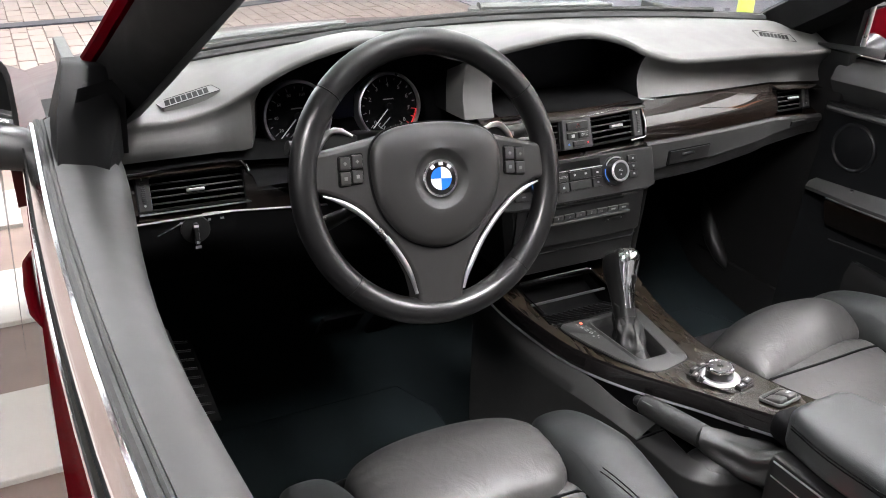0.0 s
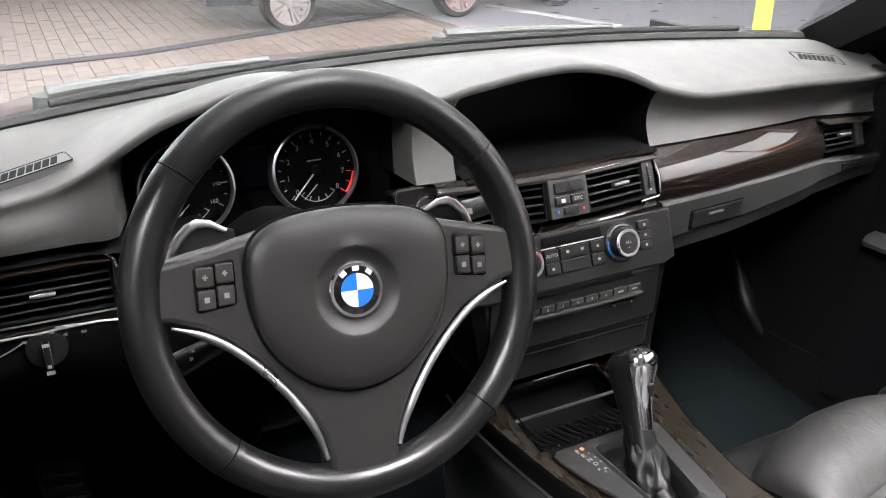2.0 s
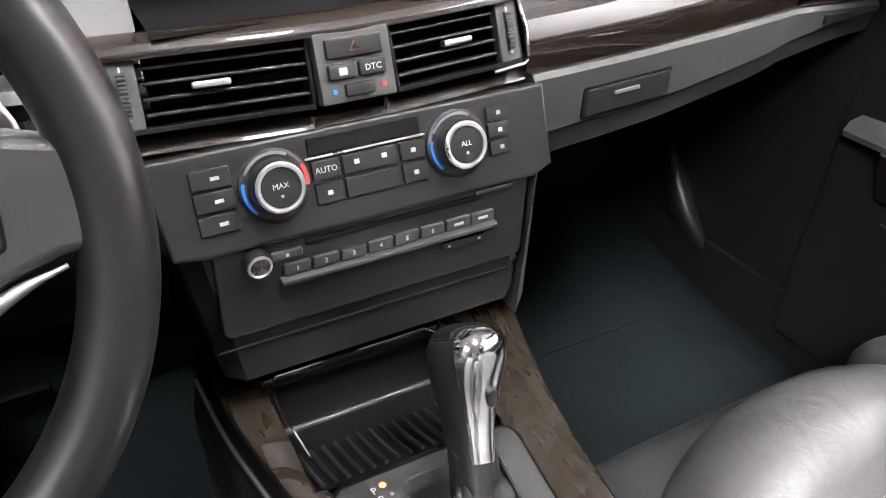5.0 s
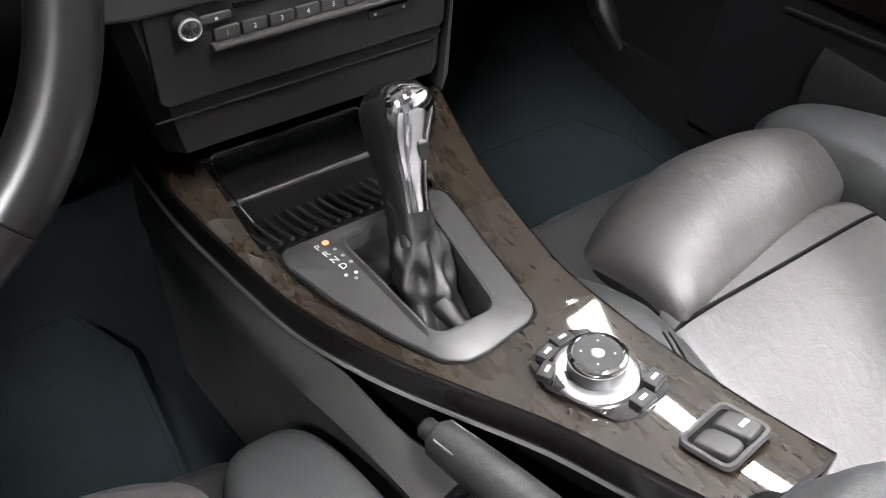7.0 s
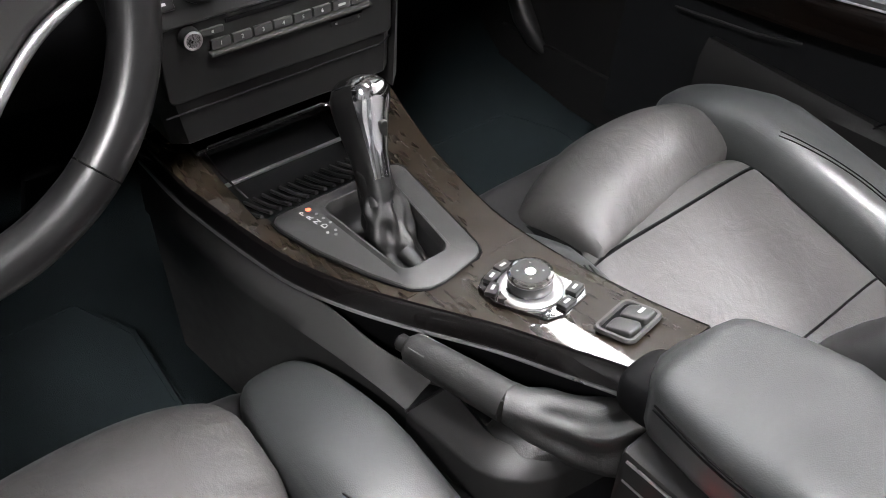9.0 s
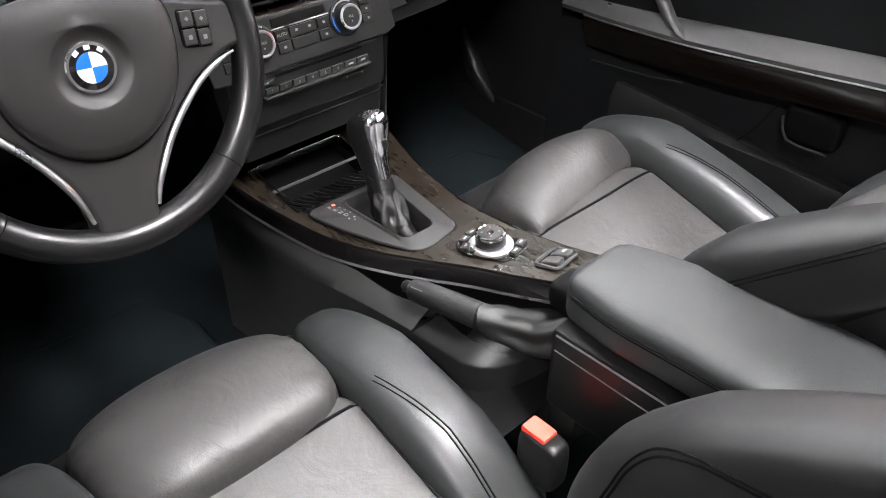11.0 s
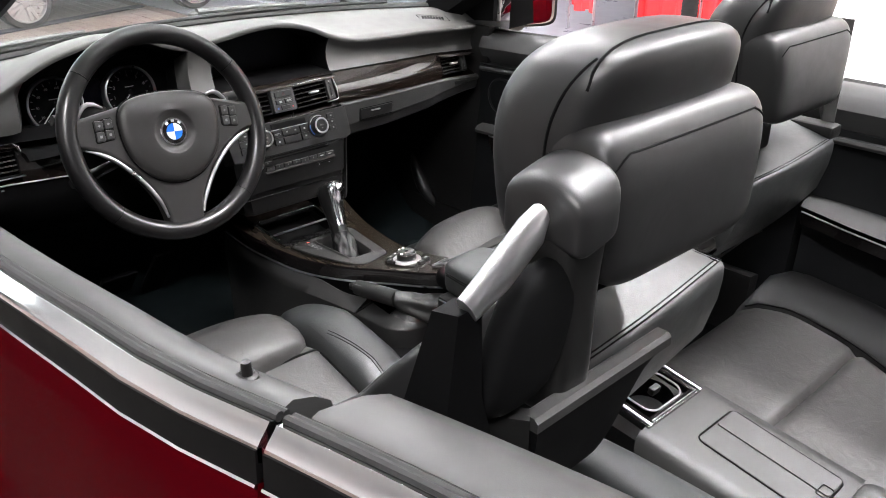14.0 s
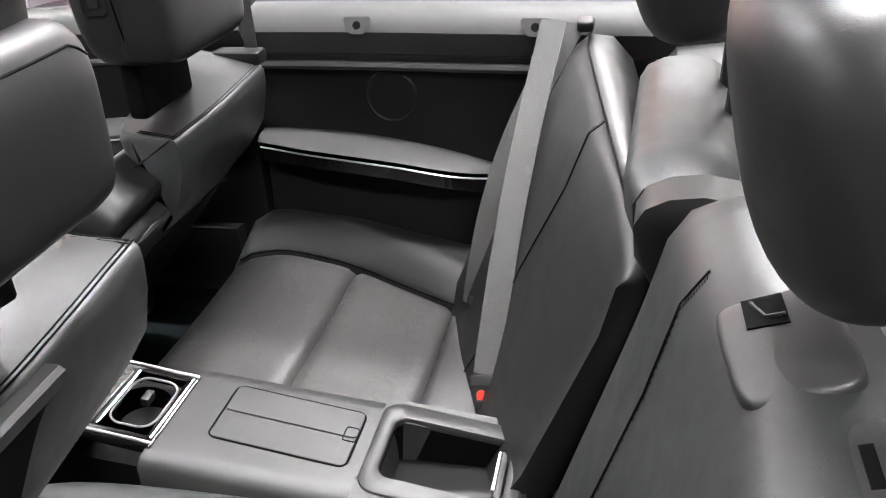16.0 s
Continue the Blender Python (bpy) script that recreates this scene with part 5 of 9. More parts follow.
AL = curve_through([-0.70, -0.60, -0.45, -0.34, -0.30, -0.278], [-0.022, -0.022, -0.022, -0.016, -0.004, 0.028])
AR = curve_through([-0.70, -0.55, -0.39, -0.32, -0.29, -0.278], [0.134, 0.134, 0.127, 0.108, 0.088, 0.066])
rings = []
for y in list(np.linspace(-0.70, -0.31, 18)) + [-0.300, -0.292, -0.286, -0.281, -0.278]:
    a_, b_ = AL(y), AR(y)
    cx_, w_ = (a_ + b_) / 2, (b_ - a_) / 2
    h_ = 0.033 * (1 - 0.75 * smoothstep(-0.318, -0.276, y) ** 2)
    ring = []
    for k in range(40):
        t = 2 * math.pi * k / 40
        c_, s_ = math.cos(t), math.sin(t)
        ring.append((cx_ + w_ * math.copysign(abs(c_) ** 0.36, c_), y, 0.570 + 0.012 * smoothstep(-0.30, -0.6, y) - 0.010 * (0.033 - h_) / 0.033 + h_ * math.copysign(abs(s_) ** 0.42, s_) + 0.003 * math.cos(c_ * 1.5) * (s_ > 0)))
    rings.append(ring)
s.loft(rings)
pad_shape = s
s.part("armrest_pad", LEATHER_HALF_LIT, arm, "smooth black leather pad", 60)
for off in (0.0, 0.0045):
    q = Shape()
    q.tube(over(pad_shape, [(-0.3, y, 0.578 + off + 0.012 * smoothstep(-0.30, -0.6, y)) for y in np.linspace(-0.69, -0.31, 30)], (1, 0, 0), 0.0003), 0.0010, 5)
    q.part("pad_seam", DARK, arm)
s = Shape()
s.pillow((0.026, -0.290, 0.553), (0.030, 0.026, 0.022), 3.0, n=12)
catch = s.part("armrest_catch", DARK, arm, "rounded black catch")
s = Shape()
s.tube([(0.058 + 0.004 * math.cos(a), -0.292 + 0.020 * math.sin(a), 0.548 + 0.016 * math.cos(a)) for a in np.linspace(-1.2, 1.5, 14)], 0.0022, 6)
s.part("catch_rim", GREY_PLASTIC, catch)
s = Shape()
s.box((0.046, -0.490, 0.475), (0.148, 0.38, 0.125), 0.010)
s.part("armrest_box", PLASTIC, arm, "black box under the pad")
s = Shape()
s.tube([(-0.0285, -0.31, 0.531), (-0.0285, -0.42, 0.533), (-0.0285, -0.60, 0.536)], 0.0014, 5)
s.part("box_line", SATIN, arm)
s = Shape()
s.tube([(-0.0285, -0.31, 0.508), (-0.0285, -0.42, 0.508), (-0.0285, -0.60, 0.508)], 0.0011, 5)
s.part("box_line", SATIN, arm)


# ---- front seats ----
def front_seat(cx, dy, dz, pivot, recline, length, inner, name, label, carrier_up, cushion_x):
    """A sport seat. inner: +1 where the car's middle lies towards +x of the seat."""
    seat = thing(name, label, "car seat", (cx, -0.25 + dy, 0.22), "front seats")
    M = Matrix.Translation((cushion_x, dy, dz))

    def tilt(s):
        """The cushion falls towards the backrest behind the thigh support."""
        s.v = [(x, y, z - 0.27 * max(0.0, dy - 0.13 - y)) for x, y, z in s.v]

    s = Shape(M)
    s.pillow((0, -0.20, 0.335), (0.235, 0.255, 0.075), 6, n=14)
    tilt(s)
    # base takes the shaded leather copy
    s.part("seat_base", LEATHER_SHADED, seat, "", 60)
    s = Shape(M)
    s.pillow((0, -0.290, 0.393), (0.158, 0.178, 0.047), 6, n=18, bend=lambda p: Vector((p[0], p[1], p[2] - 0.14 * (1 - p[0] ** 2) + 0.10 * p[1] + 0.03 * math.sin(9 * p[0] + 7 * p[1]) * max(0, abs(p[0]) - 0.5))))
    tilt(s)
    panel_shape = s
    s.part("seat_cushion", LEATHER_LIT, seat, "worn grey-black leather seat panel", 60)
    s = Shape(M)

    def thigh(p):
        crown = 0.16 * (1 - p[0] ** 2) + 0.14 * math.cos(1.7 * p[1])
        return Vector((p[0] * (1 + 0.03 * p[1]) , p[1] - 0.18 * (p[0] ** 2) * max(p[1], 0), p[2] * (1 - 0.1 * p[1]) + crown - 0.14 - 0.30 * max(0, p[1] - 0.2) + 0.045 * math.sin(24 * p[1] + 5 * p[0]) * max(0, abs(p[0]) - 0.55) + 0.03 * math.sin(15 * p[0] + 4 * p[1]) * max(0, -p[1] - 0.2)))

    if cushion_x > 0:
        back0, back1, nose0, nose1 = Vector((-0.138, -0.160, 0.438)), Vector((0.156, -0.114, 0.432)), Vector((-0.140, -0.022, 0.434)), Vector((0.185, -0.016, 0.446))
        rings = []
        for u in [0.0, 0.008, 0.025] + list(np.linspace(0.05, 0.95, 30)) + [0.975, 0.992, 1.0]:
            e = 1 - (2 * u - 1) ** 2
            a, b = back0.lerp(back1, u), nose0.lerp(nose1, u) + Vector((0, 0.050 * e, 0))
            h = 0.036 * (1 - (2 * u - 1) ** 4)
            inset = 0.014 * (max(0.0, 1 - min(u, 1 - u) / 0.025)) ** 2
            ring = []
            for v, dz_ in ((0.02, -0.085), (0.0, -0.030), (0.003, -0.010), (0.02, -0.003), (0.06, 0.002), (0.14, 0.006 + 0.25 * h), (0.25, 0.007 + 0.60 * h), (0.38, 0.007 + 0.85 * h), (0.52, 0.006 + 0.95 * h), (0.66, 0.003 + 0.85 * h), (0.78, -0.004 + 0.65 * h), (0.88, -0.015 + 0.45 * h), (0.95, -0.030 + 0.25 * h), (0.99, -0.050), (1.0, -0.070), (0.97, -0.095)):
                p = a.lerp(b, v)
                crease = (0.0022 * math.sin(70 * u + 6 * v) * max(0.0, 0.42 - u) + 0.0016 * math.sin(48 * u - 9 * v) * max(0.0, u - 0.7)) * max(0.0, 1 - 1.6 * v) * 2
                ring.append((p.x, p.y, p.z + dz_ - inset + (crease if 0.01 < v < 0.6 else 0.0)))
            rings.append(ring)
        s.loft(rings)
    else:
        s.pillow((0, -0.055, 0.408), (0.153, 0.104, 0.060), 4.2, n=40, bend=thigh)
    s.part("thigh_support", LEATHER_LIT, seat, "creased leather thigh support", 60)
    s = Shape(M)
    if cushion_x > 0:
        s.tube([tuple(back0 + Vector((0.002, 0, -0.014)))] + [tuple(back0.lerp(nose0, v) + Vector((-0.001, 0, -0.016 - 0.022 * v * v))) for v in np.linspace(0.05, 0.95, 10)], [0.003] * 4 + [0.0045] * 7, 6)
    else:
        s.tube([(0.153 * math.sin(a), -0.055 + 0.100 * math.cos(a) * (1 - 0.16 * math.sin(a) ** 2), 0.392) for a in np.linspace(-1.5, 1.5, 24)], 0.003, 6)
    s.part("thigh_piping", DARK, seat)
    for sx in (-1, 1):
        s = Shape(M)

        def bol(p, sx=sx):
            return Vector((p[0] + 0.16 * sx * (p[1] - 0.4) ** 2, p[1], p[2] * (1 - 0.10 * p[1]) + 0.22 * math.cos(p[1] * 1.4) - 0.30 * max(0, p[1] - 0.40) - (2.2 if sx == inner else 0) * max(0, -p[1] - 0.15) ** 1.4))

        low = cushion_x > 0 and sx == inner
        s.pillow((sx * (0.192 if low else 0.203), -0.250 if low else -0.225, 0.382 if low else (0.392 if sx == inner else 0.402)), (0.046 if low else 0.056, 0.225 if low else 0.258, 0.064 if low else 0.070), 3.4, n=18, bend=bol)
        tilt(s)
        s.part("side_bolster", LEATHER_HALF_LIT, seat, "padded leather side bolster", 60)
        # twin seam that leaves the corner of the panel and runs back along the bolster
        for off in (0.0, 0.0055):
            seam = over(s, [(sx * (0.166 + off + 0.024 * math.sin(1.6 * min(1.0, 2.2 * t))), -0.165 + 0.4 * off - 0.29 * t, 0.6) for t in np.linspace(0, 1, 44)], (0, 0, -1), 0.0002)
            if len(seam) > 4:
                q = Shape()
                q.tube(seam, 0.0011, 5)
                q.part("bolster_seam", DARK, seat)
    # seams; the front one is thicker to paint the shade behind the thigh support
    for y0 in (-0.1575, -0.345):
        seam = over(panel_shape, [(x, y0 + 0.002 * math.cos(9 * x) + (0.10 * x * x if y0 < -0.2 else 0), 0.6) for x in np.linspace(-0.150, 0.150, 22)], (0, 0, -1), 0.0004)
        s = Shape()
        s.tube(seam, 0.0024 if y0 > -0.2 else 0.0016, 6)
        s.part("cushion_seam_and_shade", DARK, seat)
    for sx in (-1, 1):
        seam = over(panel_shape, [(sx * 0.1475, y, 0.6) for y in np.linspace(-0.165, -0.43, 24)], (0, 0, -1), 0.0002)
        if len(seam) > 4:
            s = Shape()
            s.tube(seam, 0.0022, 6)
            s.part("panel_piping", DARK, seat)
    # backrest in its own leaning frame: x across, y along the back, z to the front
    rr = radians(recline)
    d = Vector((0, -math.sin(rr), math.cos(rr)))
    B = Matrix.Translation((cx, pivot[0], pivot[1])) @ Matrix(((1, 0, 0), d, (0, math.cos(rr), math.sin(rr)))).transposed().to_4x4()
    L = length - 0.045

    def backform(p):
        w = 1.0 - 0.05 * max(0, p[1]) ** 2
        return Vector((p[0] * w, p[1] + 0.03 * (1 - p[0] ** 2) * max(0, p[1]), p[2] + 0.12 * max(0, p[1]) ** 3))

    s = Shape(B)
    up = L if carrier_up else L - 0.075
    s.pillow((0, up / 2, 0.018), (0.222, up / 2, 0.046), 9, n=20, bend=backform)
    s.part("backrest", LEATHER_SHADED, seat, "black leather backrest with a flat padded top", 60)
    s = Shape(B)
    s.pillow((0, up * 0.49, 0.054), (0.146, up * 0.46, 0.036), 5, n=20, bend=lambda p: Vector((p[0] * (1 - 0.08 * p[1]), p[1], p[2] - 0.25 * (1 - p[0] ** 2) - 0.55 * max(0, p[1] - 0.3) ** 1.5)))
    # lit leather copy: the window's reflection is painted into this panel
    s.part("back_panel", LEATHER_LIT, seat, "smooth leather back panel", 60)
    seam = over(s, [(x, L * (0.75 + 0.05 * (inner * 0.05 - x * inner)), 0.3) for x in np.linspace(-0.13, 0.13, 30)], (0, 0, -1))
    for off in (0.0, 0.004):
        s = Shape()
        s.tube([(a, b - off, c) for a, b, c in seam], 0.0008, 5)
        s.part("shoulder_seam", DARK, seat)
    for sx in (-1, 1):
        s = Shape(B)

        def bb(p, sx=sx):
            return Vector((p[0] - 0.25 * sx * max(0, p[1]) ** 2, p[1], p[2] * (1 - 0.28 * max(0, p[1])) + 0.1 * math.cos(2 * p[1]) - 0.40 * max(0, p[1]) - 1.6 * max(0, -p[1] - 0.35) ** 1.5))

        s.pillow((sx * (0.195 if sx == inner else 0.180), L * (0.42 if carrier_up or sx != inner else 0.40), 0.080 if sx == inner else 0.040), (0.054 if sx == inner else 0.060, L * ((0.42 if carrier_up else 0.41) if sx == inner else 0.44), 0.066 if sx == inner else 0.048), 3.0, n=20, bend=bb)
        # inner bolster takes the shaded copy, outer one the half-lit copy
        s.part("back_bolster", LEATHER_SHADED if sx == inner else LEATHER_HALF_LIT, seat, "deep leather back bolster", 60)
        if sx != inner:
            continue
        arch = curve_through([0.10, 0.174, 0.215, 0.25, 0.296, 0.341, 0.370, 0.385], [0.085, 0.118, 0.136, 0.141, 0.130, 0.104, 0.083, 0.062])
        for off in (0.0, -0.005):
            seam = over(s, [(0.0, y * L / 0.655, arch(y) + off) for y in np.linspace(0.10, 0.385, 44)], (sx, 0, 0), 0.0004)
            if len(seam) > 4:
                q = Shape()
                q.tube(seam, 0.0013, 5)
                q.part("bolster_seam", DARK, seat)
        for off in (0.0, -0.005):
            seam = over(s, [(sx * 0.6, y * L, 0.122 - 0.075 * y**2 + off) for y in np.linspace(0.12, 0.74, 44)], (-sx, 0, 0), 0.0004)
            if len(seam) > 4:
                q = Shape()
                q.tube(seam, 0.0011, 5)
                q.part("bolster_seam", DARK, seat)
    # hard back shell with a raised rim, greyed to paint its edge highlight
    s = Shape(B)
    s.pillow((0, L * 0.40, -0.022), (0.218, L * 0.42, 0.030), 8, n=16, bend=lambda p: Vector((p[0] * (1.0 - 0.10 * max(0, p[1]) ** 2), p[1], p[2])))
    shell = s.part("back_shell", PLASTIC, seat, "black plastic seat back", 50)
    s = Shape(B)
    s.tube([(x, L * (0.805 - 2.2 * max(0, abs(x) - 0.15) ** 1.2), -0.044 + 0.020 * smoothstep(0.17, 0.21, abs(x))) for x in np.linspace(-0.214, 0.214, 26)], 0.006, 8)
    s.part("shell_rim_highlight", GREY_PLASTIC, shell, "rounded rim, paler for the edge highlight")
    for x0, x1 in ((-0.19, -0.02), (0.04, 0.20)):
        s = Shape(B)
        s.tube([(x0 + (x1 - x0) * t, L * 0.64 + 0.02 * math.sin(math.pi * t), -0.054) for t in np.linspace(0, 1, 10)], 0.0016, 5)
        s.part("shell_line", GREY_PLASTIC, shell)
    # stitched seams over the flat top
    s = Shape(B)
    s.tube([(x, L * 0.99, 0.010) for x in np.linspace(-0.185, 0.185, 14)], 0.0015, 5)
    s.part("top_seam", DARK, seat)
    top = B @ Vector((0, length, 0.02))
    # padded shoulder behind the headrest: crisp stitched edges, the top rising towards the outer side and the front
    if carrier_up:
        stations = [(-0.146, -0.922, 0.866, 0.868), (-0.150, -0.926, 0.869, 0.873), (-0.20, -0.932, 0.869, 0.896), (-0.26, -0.937, 0.866, 0.926), (-0.33, -0.943, 0.864, 0.932), (-0.40, -0.945, 0.860, 0.914), (-0.47, -0.942, 0.852, 0.862)]
        deep = 0.130
    else:
        stations = [(0.258, -0.733, 0.800, 0.808), (0.262, -0.737, 0.802, 0.810), (0.30, -0.740, 0.803, 0.814), (0.36, -0.744, 0.806, 0.822), (0.42, -0.748, 0.811, 0.832), (0.47, -0.751, 0.817, 0.842), (0.52, -0.748, 0.818, 0.848), (0.585, -0.740, 0.816, 0.842)]
        deep = 0.120
    s = Shape()
    rings = []
    full = deep
    for k, (x, y, z, zf) in enumerate(stations):
        deep = full * (0.56 + 0.44 * smoothstep(0, 3, k)) * (1 - (0.55 * smoothstep(3, 6, k) if carrier_up else 0.0))
        e = 0.006 if k == 0 else 0.0
        rings.append([(x, y + 0.050, z - 0.150), (x, y + 0.016, z - 0.100), (x, y + 0.003 + e, z - 0.050), (x, y + e, z - 0.022), (x, y + 0.0008 + e, z - 0.007), (x, y + 0.005 + e, z - 0.0012 - e), (x, y + 0.014 + e, z + 0.0014 - e), (x, y + 0.4 * deep, z + 0.35 * (zf - z) + 0.001 - e), (x, y + 0.75 * deep, z + 0.75 * (zf - z) - e), (x, y + deep, zf - e), (x, y + deep + 0.010, zf - 0.010), (x, y + deep + 0.006, zf - 0.030), (x, y + deep - 0.040, zf - 0.130)])
    s.loft(rings)
    sh = s.part("shoulder_pad", LEATHER_HALF_LIT, seat, "leather shoulder pad behind the headrest", 48)
    for off in (0.0030, 0.0085):
        s = Shape()
        s.tube([(x, y + off + 0.003, z + 0.0012) for x, y, z, zf in stations[1:]], 0.0009, 5)
        s.part("pad_stitching", DARK, sh)
        s = Shape()
        x0_, y0_, z0_, zf_ = stations[1]
        s.tube([(x0_ - inner * off, y0_ + 0.006 + (0.56 * full - 0.012) * t, z0_ + (zf_ - z0_) * t + 0.0016) for t in np.linspace(0, 1, 8)], 0.0009, 5)
        s.part("pad_stitching", DARK, sh)
    H = Matrix.Translation(top + (Vector((0, 0, 0)) if carrier_up else Vector((0, 0.046, 0.018))))
    s = Shape(H)

    def hp(p):
        return Vector((p[0] * (1 - 0.06 * max(0, -p[2])), p[1] - 0.62 * max(0, p[2]) ** 2 + 0.10 * p[2] - 0.15 * p[0] ** 2 * (1 if p[1] > 0 else 0), p[2]))

    s.pillow((0, 0.022, 0.148), (0.130, 0.066, 0.110), 4, n=20, bend=hp)
    pad_shape = s
    pad_ = s.part("headrest_pad", LEATHER_SHADED, seat, "black leather headrest pad", 60)
    s = Shape(H)
    s.pillow((0, -0.034, 0.124), (0.126, 0.044, 0.072), 7.5, n=24, bend=lambda p: Vector((p[0] * (1 + 0.03 * p[2]), p[1] + (0.4 * max(0, p[2]) ** 3 if p[1] < 0 else 0), p[2])))
    box_shape = s
    box = s.part("headrest_box", LEATHER_SHADED, seat, "leather-covered headrest housing", 60)
    s = Shape()
    s.tube(over(box_shape, [(x, -0.3, 0.176 - 3.0 * max(0, abs(x) - 0.10) ** 1.4) for x in np.linspace(-0.119, 0.119, 26)], (0, 1, 0), 0.0002), 0.0012, 5)
    s.part("headrest_seam", DARK, box)
    for sx in (-1, 1):
        s = Shape()
        s.tube(over(pad_shape, [(sx * 0.4, -0.005 - 0.038 * max(0, t) ** 2 + 0.006 * t, 0.150 + 0.106 * t) for t in np.linspace(-0.88, 0.90, 40)], (-sx, 0, 0), 0.0002), 0.0015, 5)
        s.part("headrest_piping", DARK, pad_)
    s = Shape()
    s.tube(over(pad_shape, [(x, -0.034, 0.5) for x in np.linspace(-0.122, 0.122, 40)], (0, 0, -1), 0.0002), 0.0015, 5)
    s.part("headrest_piping", DARK, pad_)
    s = Shape(H)
    s.box((0, 0.030, 0.030), (0.150, 0.030, 0.140), 0.008)
    s.part("headrest_stem", DARK, seat, "black sleeve under the headrest")
    bx = 1 if carrier_up else -1
    BF = H @ Matrix.Translation((bx * 0.1285, 0.020, 0.150)) @ Matrix.Rotation(radians(90 * bx), 4, "Y")
    s = Shape(BF)
    s.tube([(u, v, 0.0025) for u, v in rounded_rect(0.046, 0.034, 0.007)], 0.0022, 6, loop=True)
    hb = s.part("headrest_button", PLASTIC, pad_)
    s = Shape(BF)
    s.prism(rounded_rect(0.030, 0.018, 0.004), 0.0, 0.0045, 0.0015)
    s.part("button_face", PLASTIC, hb)
    ox = -inner
    if carrier_up:
        # belt carrier with the fold lever on the outer shoulder
        K = Matrix.Translation(top + Vector((ox * 0.176, -0.043, -0.004))) @ Matrix.Scale(1.01, 4)
        s = Shape(K)
        s.pillow((-ox * 0.028, 0.010, 0.050), (0.025, 0.038, 0.104), 5, n=16, bend=lambda p: Vector((p[0] * (1 + 0.15 * max(0, p[2])), p[1] - 0.30 * max(0, p[2]) ** 2, p[2])))
        carrier = s.part("belt_carrier", PLASTIC, seat, "black belt carrier with a leather cap", 60)
        s = Shape(K)
        s.pillow((-ox * 0.028, 0.002, 0.148), (0.029, 0.043, 0.027), 5.0, n=16, bend=lambda p: Vector((p[0], p[1], p[2] - 0.55 * p[1] ** 2 - 0.25 * p[0] * ox)))
        s.part("carrier_cap", LEATHER_SHADED, carrier, "rounded leather cap", 60)
        s = Shape(K)
        s.tube([(ox * 0.018, -0.014, 0.147), (ox * 0.032, -0.018, 0.140), (ox * 0.070, -0.020, 0.116), (ox * 0.098, -0.018, 0.098)], [0.014, 0.019, 0.0185, 0.015], 12, flat=0.6, up=(0, 1, 0.3))
        s.part("fold_lever", SATIN, carrier, "satin silver fold lever")
        s = Shape(K)
        s.loft([[(ox * 0.086, -0.022, 0.100), (ox * 0.106, -0.018, 0.096), (ox * 0.104, 0.012, 0.088), (ox * 0.083, 0.010, 0.092)], [(ox * 0.082, -0.020, 0.02), (ox * 0.112, -0.012, 0.00), (ox * 0.112, 0.04, -0.01), (ox * 0.078, 0.03, 0.0)], [(ox * 0.06, -0.02, -0.06), (ox * 0.120, -0.01, -0.07), (ox * 0.12, 0.05, -0.07), (ox * 0.06, 0.04, -0.06)]])
        s.part("carrier_bracket", DARK, carrier, "black belt bracket")
        s = Shape(K)
        s.pillow((ox * 0.022, -0.012, 0.045), (0.046, 0.018, 0.060), 3, n=10, bend=lambda p: Vector((p[0] + 0.5 * ox * p[2] * -1, p[1], p[2])))
        s.part("carrier_web", DARK, carrier)
        s = Shape(K)
        s.tube([(ox * (0.145 - 0.12 * t), 0.01 - 0.06 * t, -0.068 - 0.012 * math.sin(math.pi * t)) for t in np.linspace(0, 1, 10)], 0.004, 6)
        s.part("belt_strip", SATIN, carrier)
        bar = lambda x: -0.982 + 0.045 * (x + 0.56)
        bar_z = lambda x: 0.884 - 0.030 * (x + 0.56)
        s = Shape()
        s.loft([[(x, bar(x) - 0.010, bar_z(x) - 0.012), (x, bar(x) - 0.010, bar_z(x) - 0.003), (x, bar(x) - 0.006, bar_z(x) + 0.001), (x, bar(x) + 0.006, bar_z(x) + 0.001), (x, bar(x) + 0.010, bar_z(x) - 0.003), (x, bar(x) + 0.010, bar_z(x) - 0.012)] for x in np.linspace(-0.562, -0.352, 24)])
        arm_ = s.part("belt_arm", GREY_PLASTIC, carrier, "flat satin belt arm")
        s = Shape()
        s.loft([[(x, bar(x) - 0.009, bar_z(x) - 0.012), (x, bar(x) + 0.009, bar_z(x) - 0.012), (x, bar(x) + 0.016, bar_z(x) - 0.015 - 0.070 * smoothstep(-0.36, -0.47, x)), (x, bar(x) - 0.004, bar_z(x) - 0.015 - 0.070 * smoothstep(-0.36, -0.47, x))] for x in np.linspace(-0.560, -0.356, 20)])
        s.part("arm_apron", DARK, arm_, "black apron under the belt arm")
        s = Shape()
        s.loft([[(x, y - 0.007, z - 0.05), (x, y - 0.007, z), (x + 0.012, y + 0.004, z + 0.001), (x + 0.012, y + 0.004, z - 0.05)] for x, y, z in ((-0.566, -0.980, 0.8845), (-0.588, -0.950, 0.886), (-0.604, -0.915, 0.888))])
        s.part("arm_side", PLASTIC, arm_, "short return of the belt arm")
    else:
        # belt outlet at the outer shoulder
        K = Matrix.Translation((0.598, -0.690, 0.826))
        s = Shape(K)
        s.box((0, 0, 0), (0.046, 0.092, 0.026), 0.008)
        out = s.part("belt_outlet", PLASTIC, seat, "black belt outlet")
        s = Shape(K)
        s.box((ox * 0.012, -0.02, 0.105), (0.003, 0.024, 0.20), 0.001)
        s.part("webbing", BELT, out)
    return seat


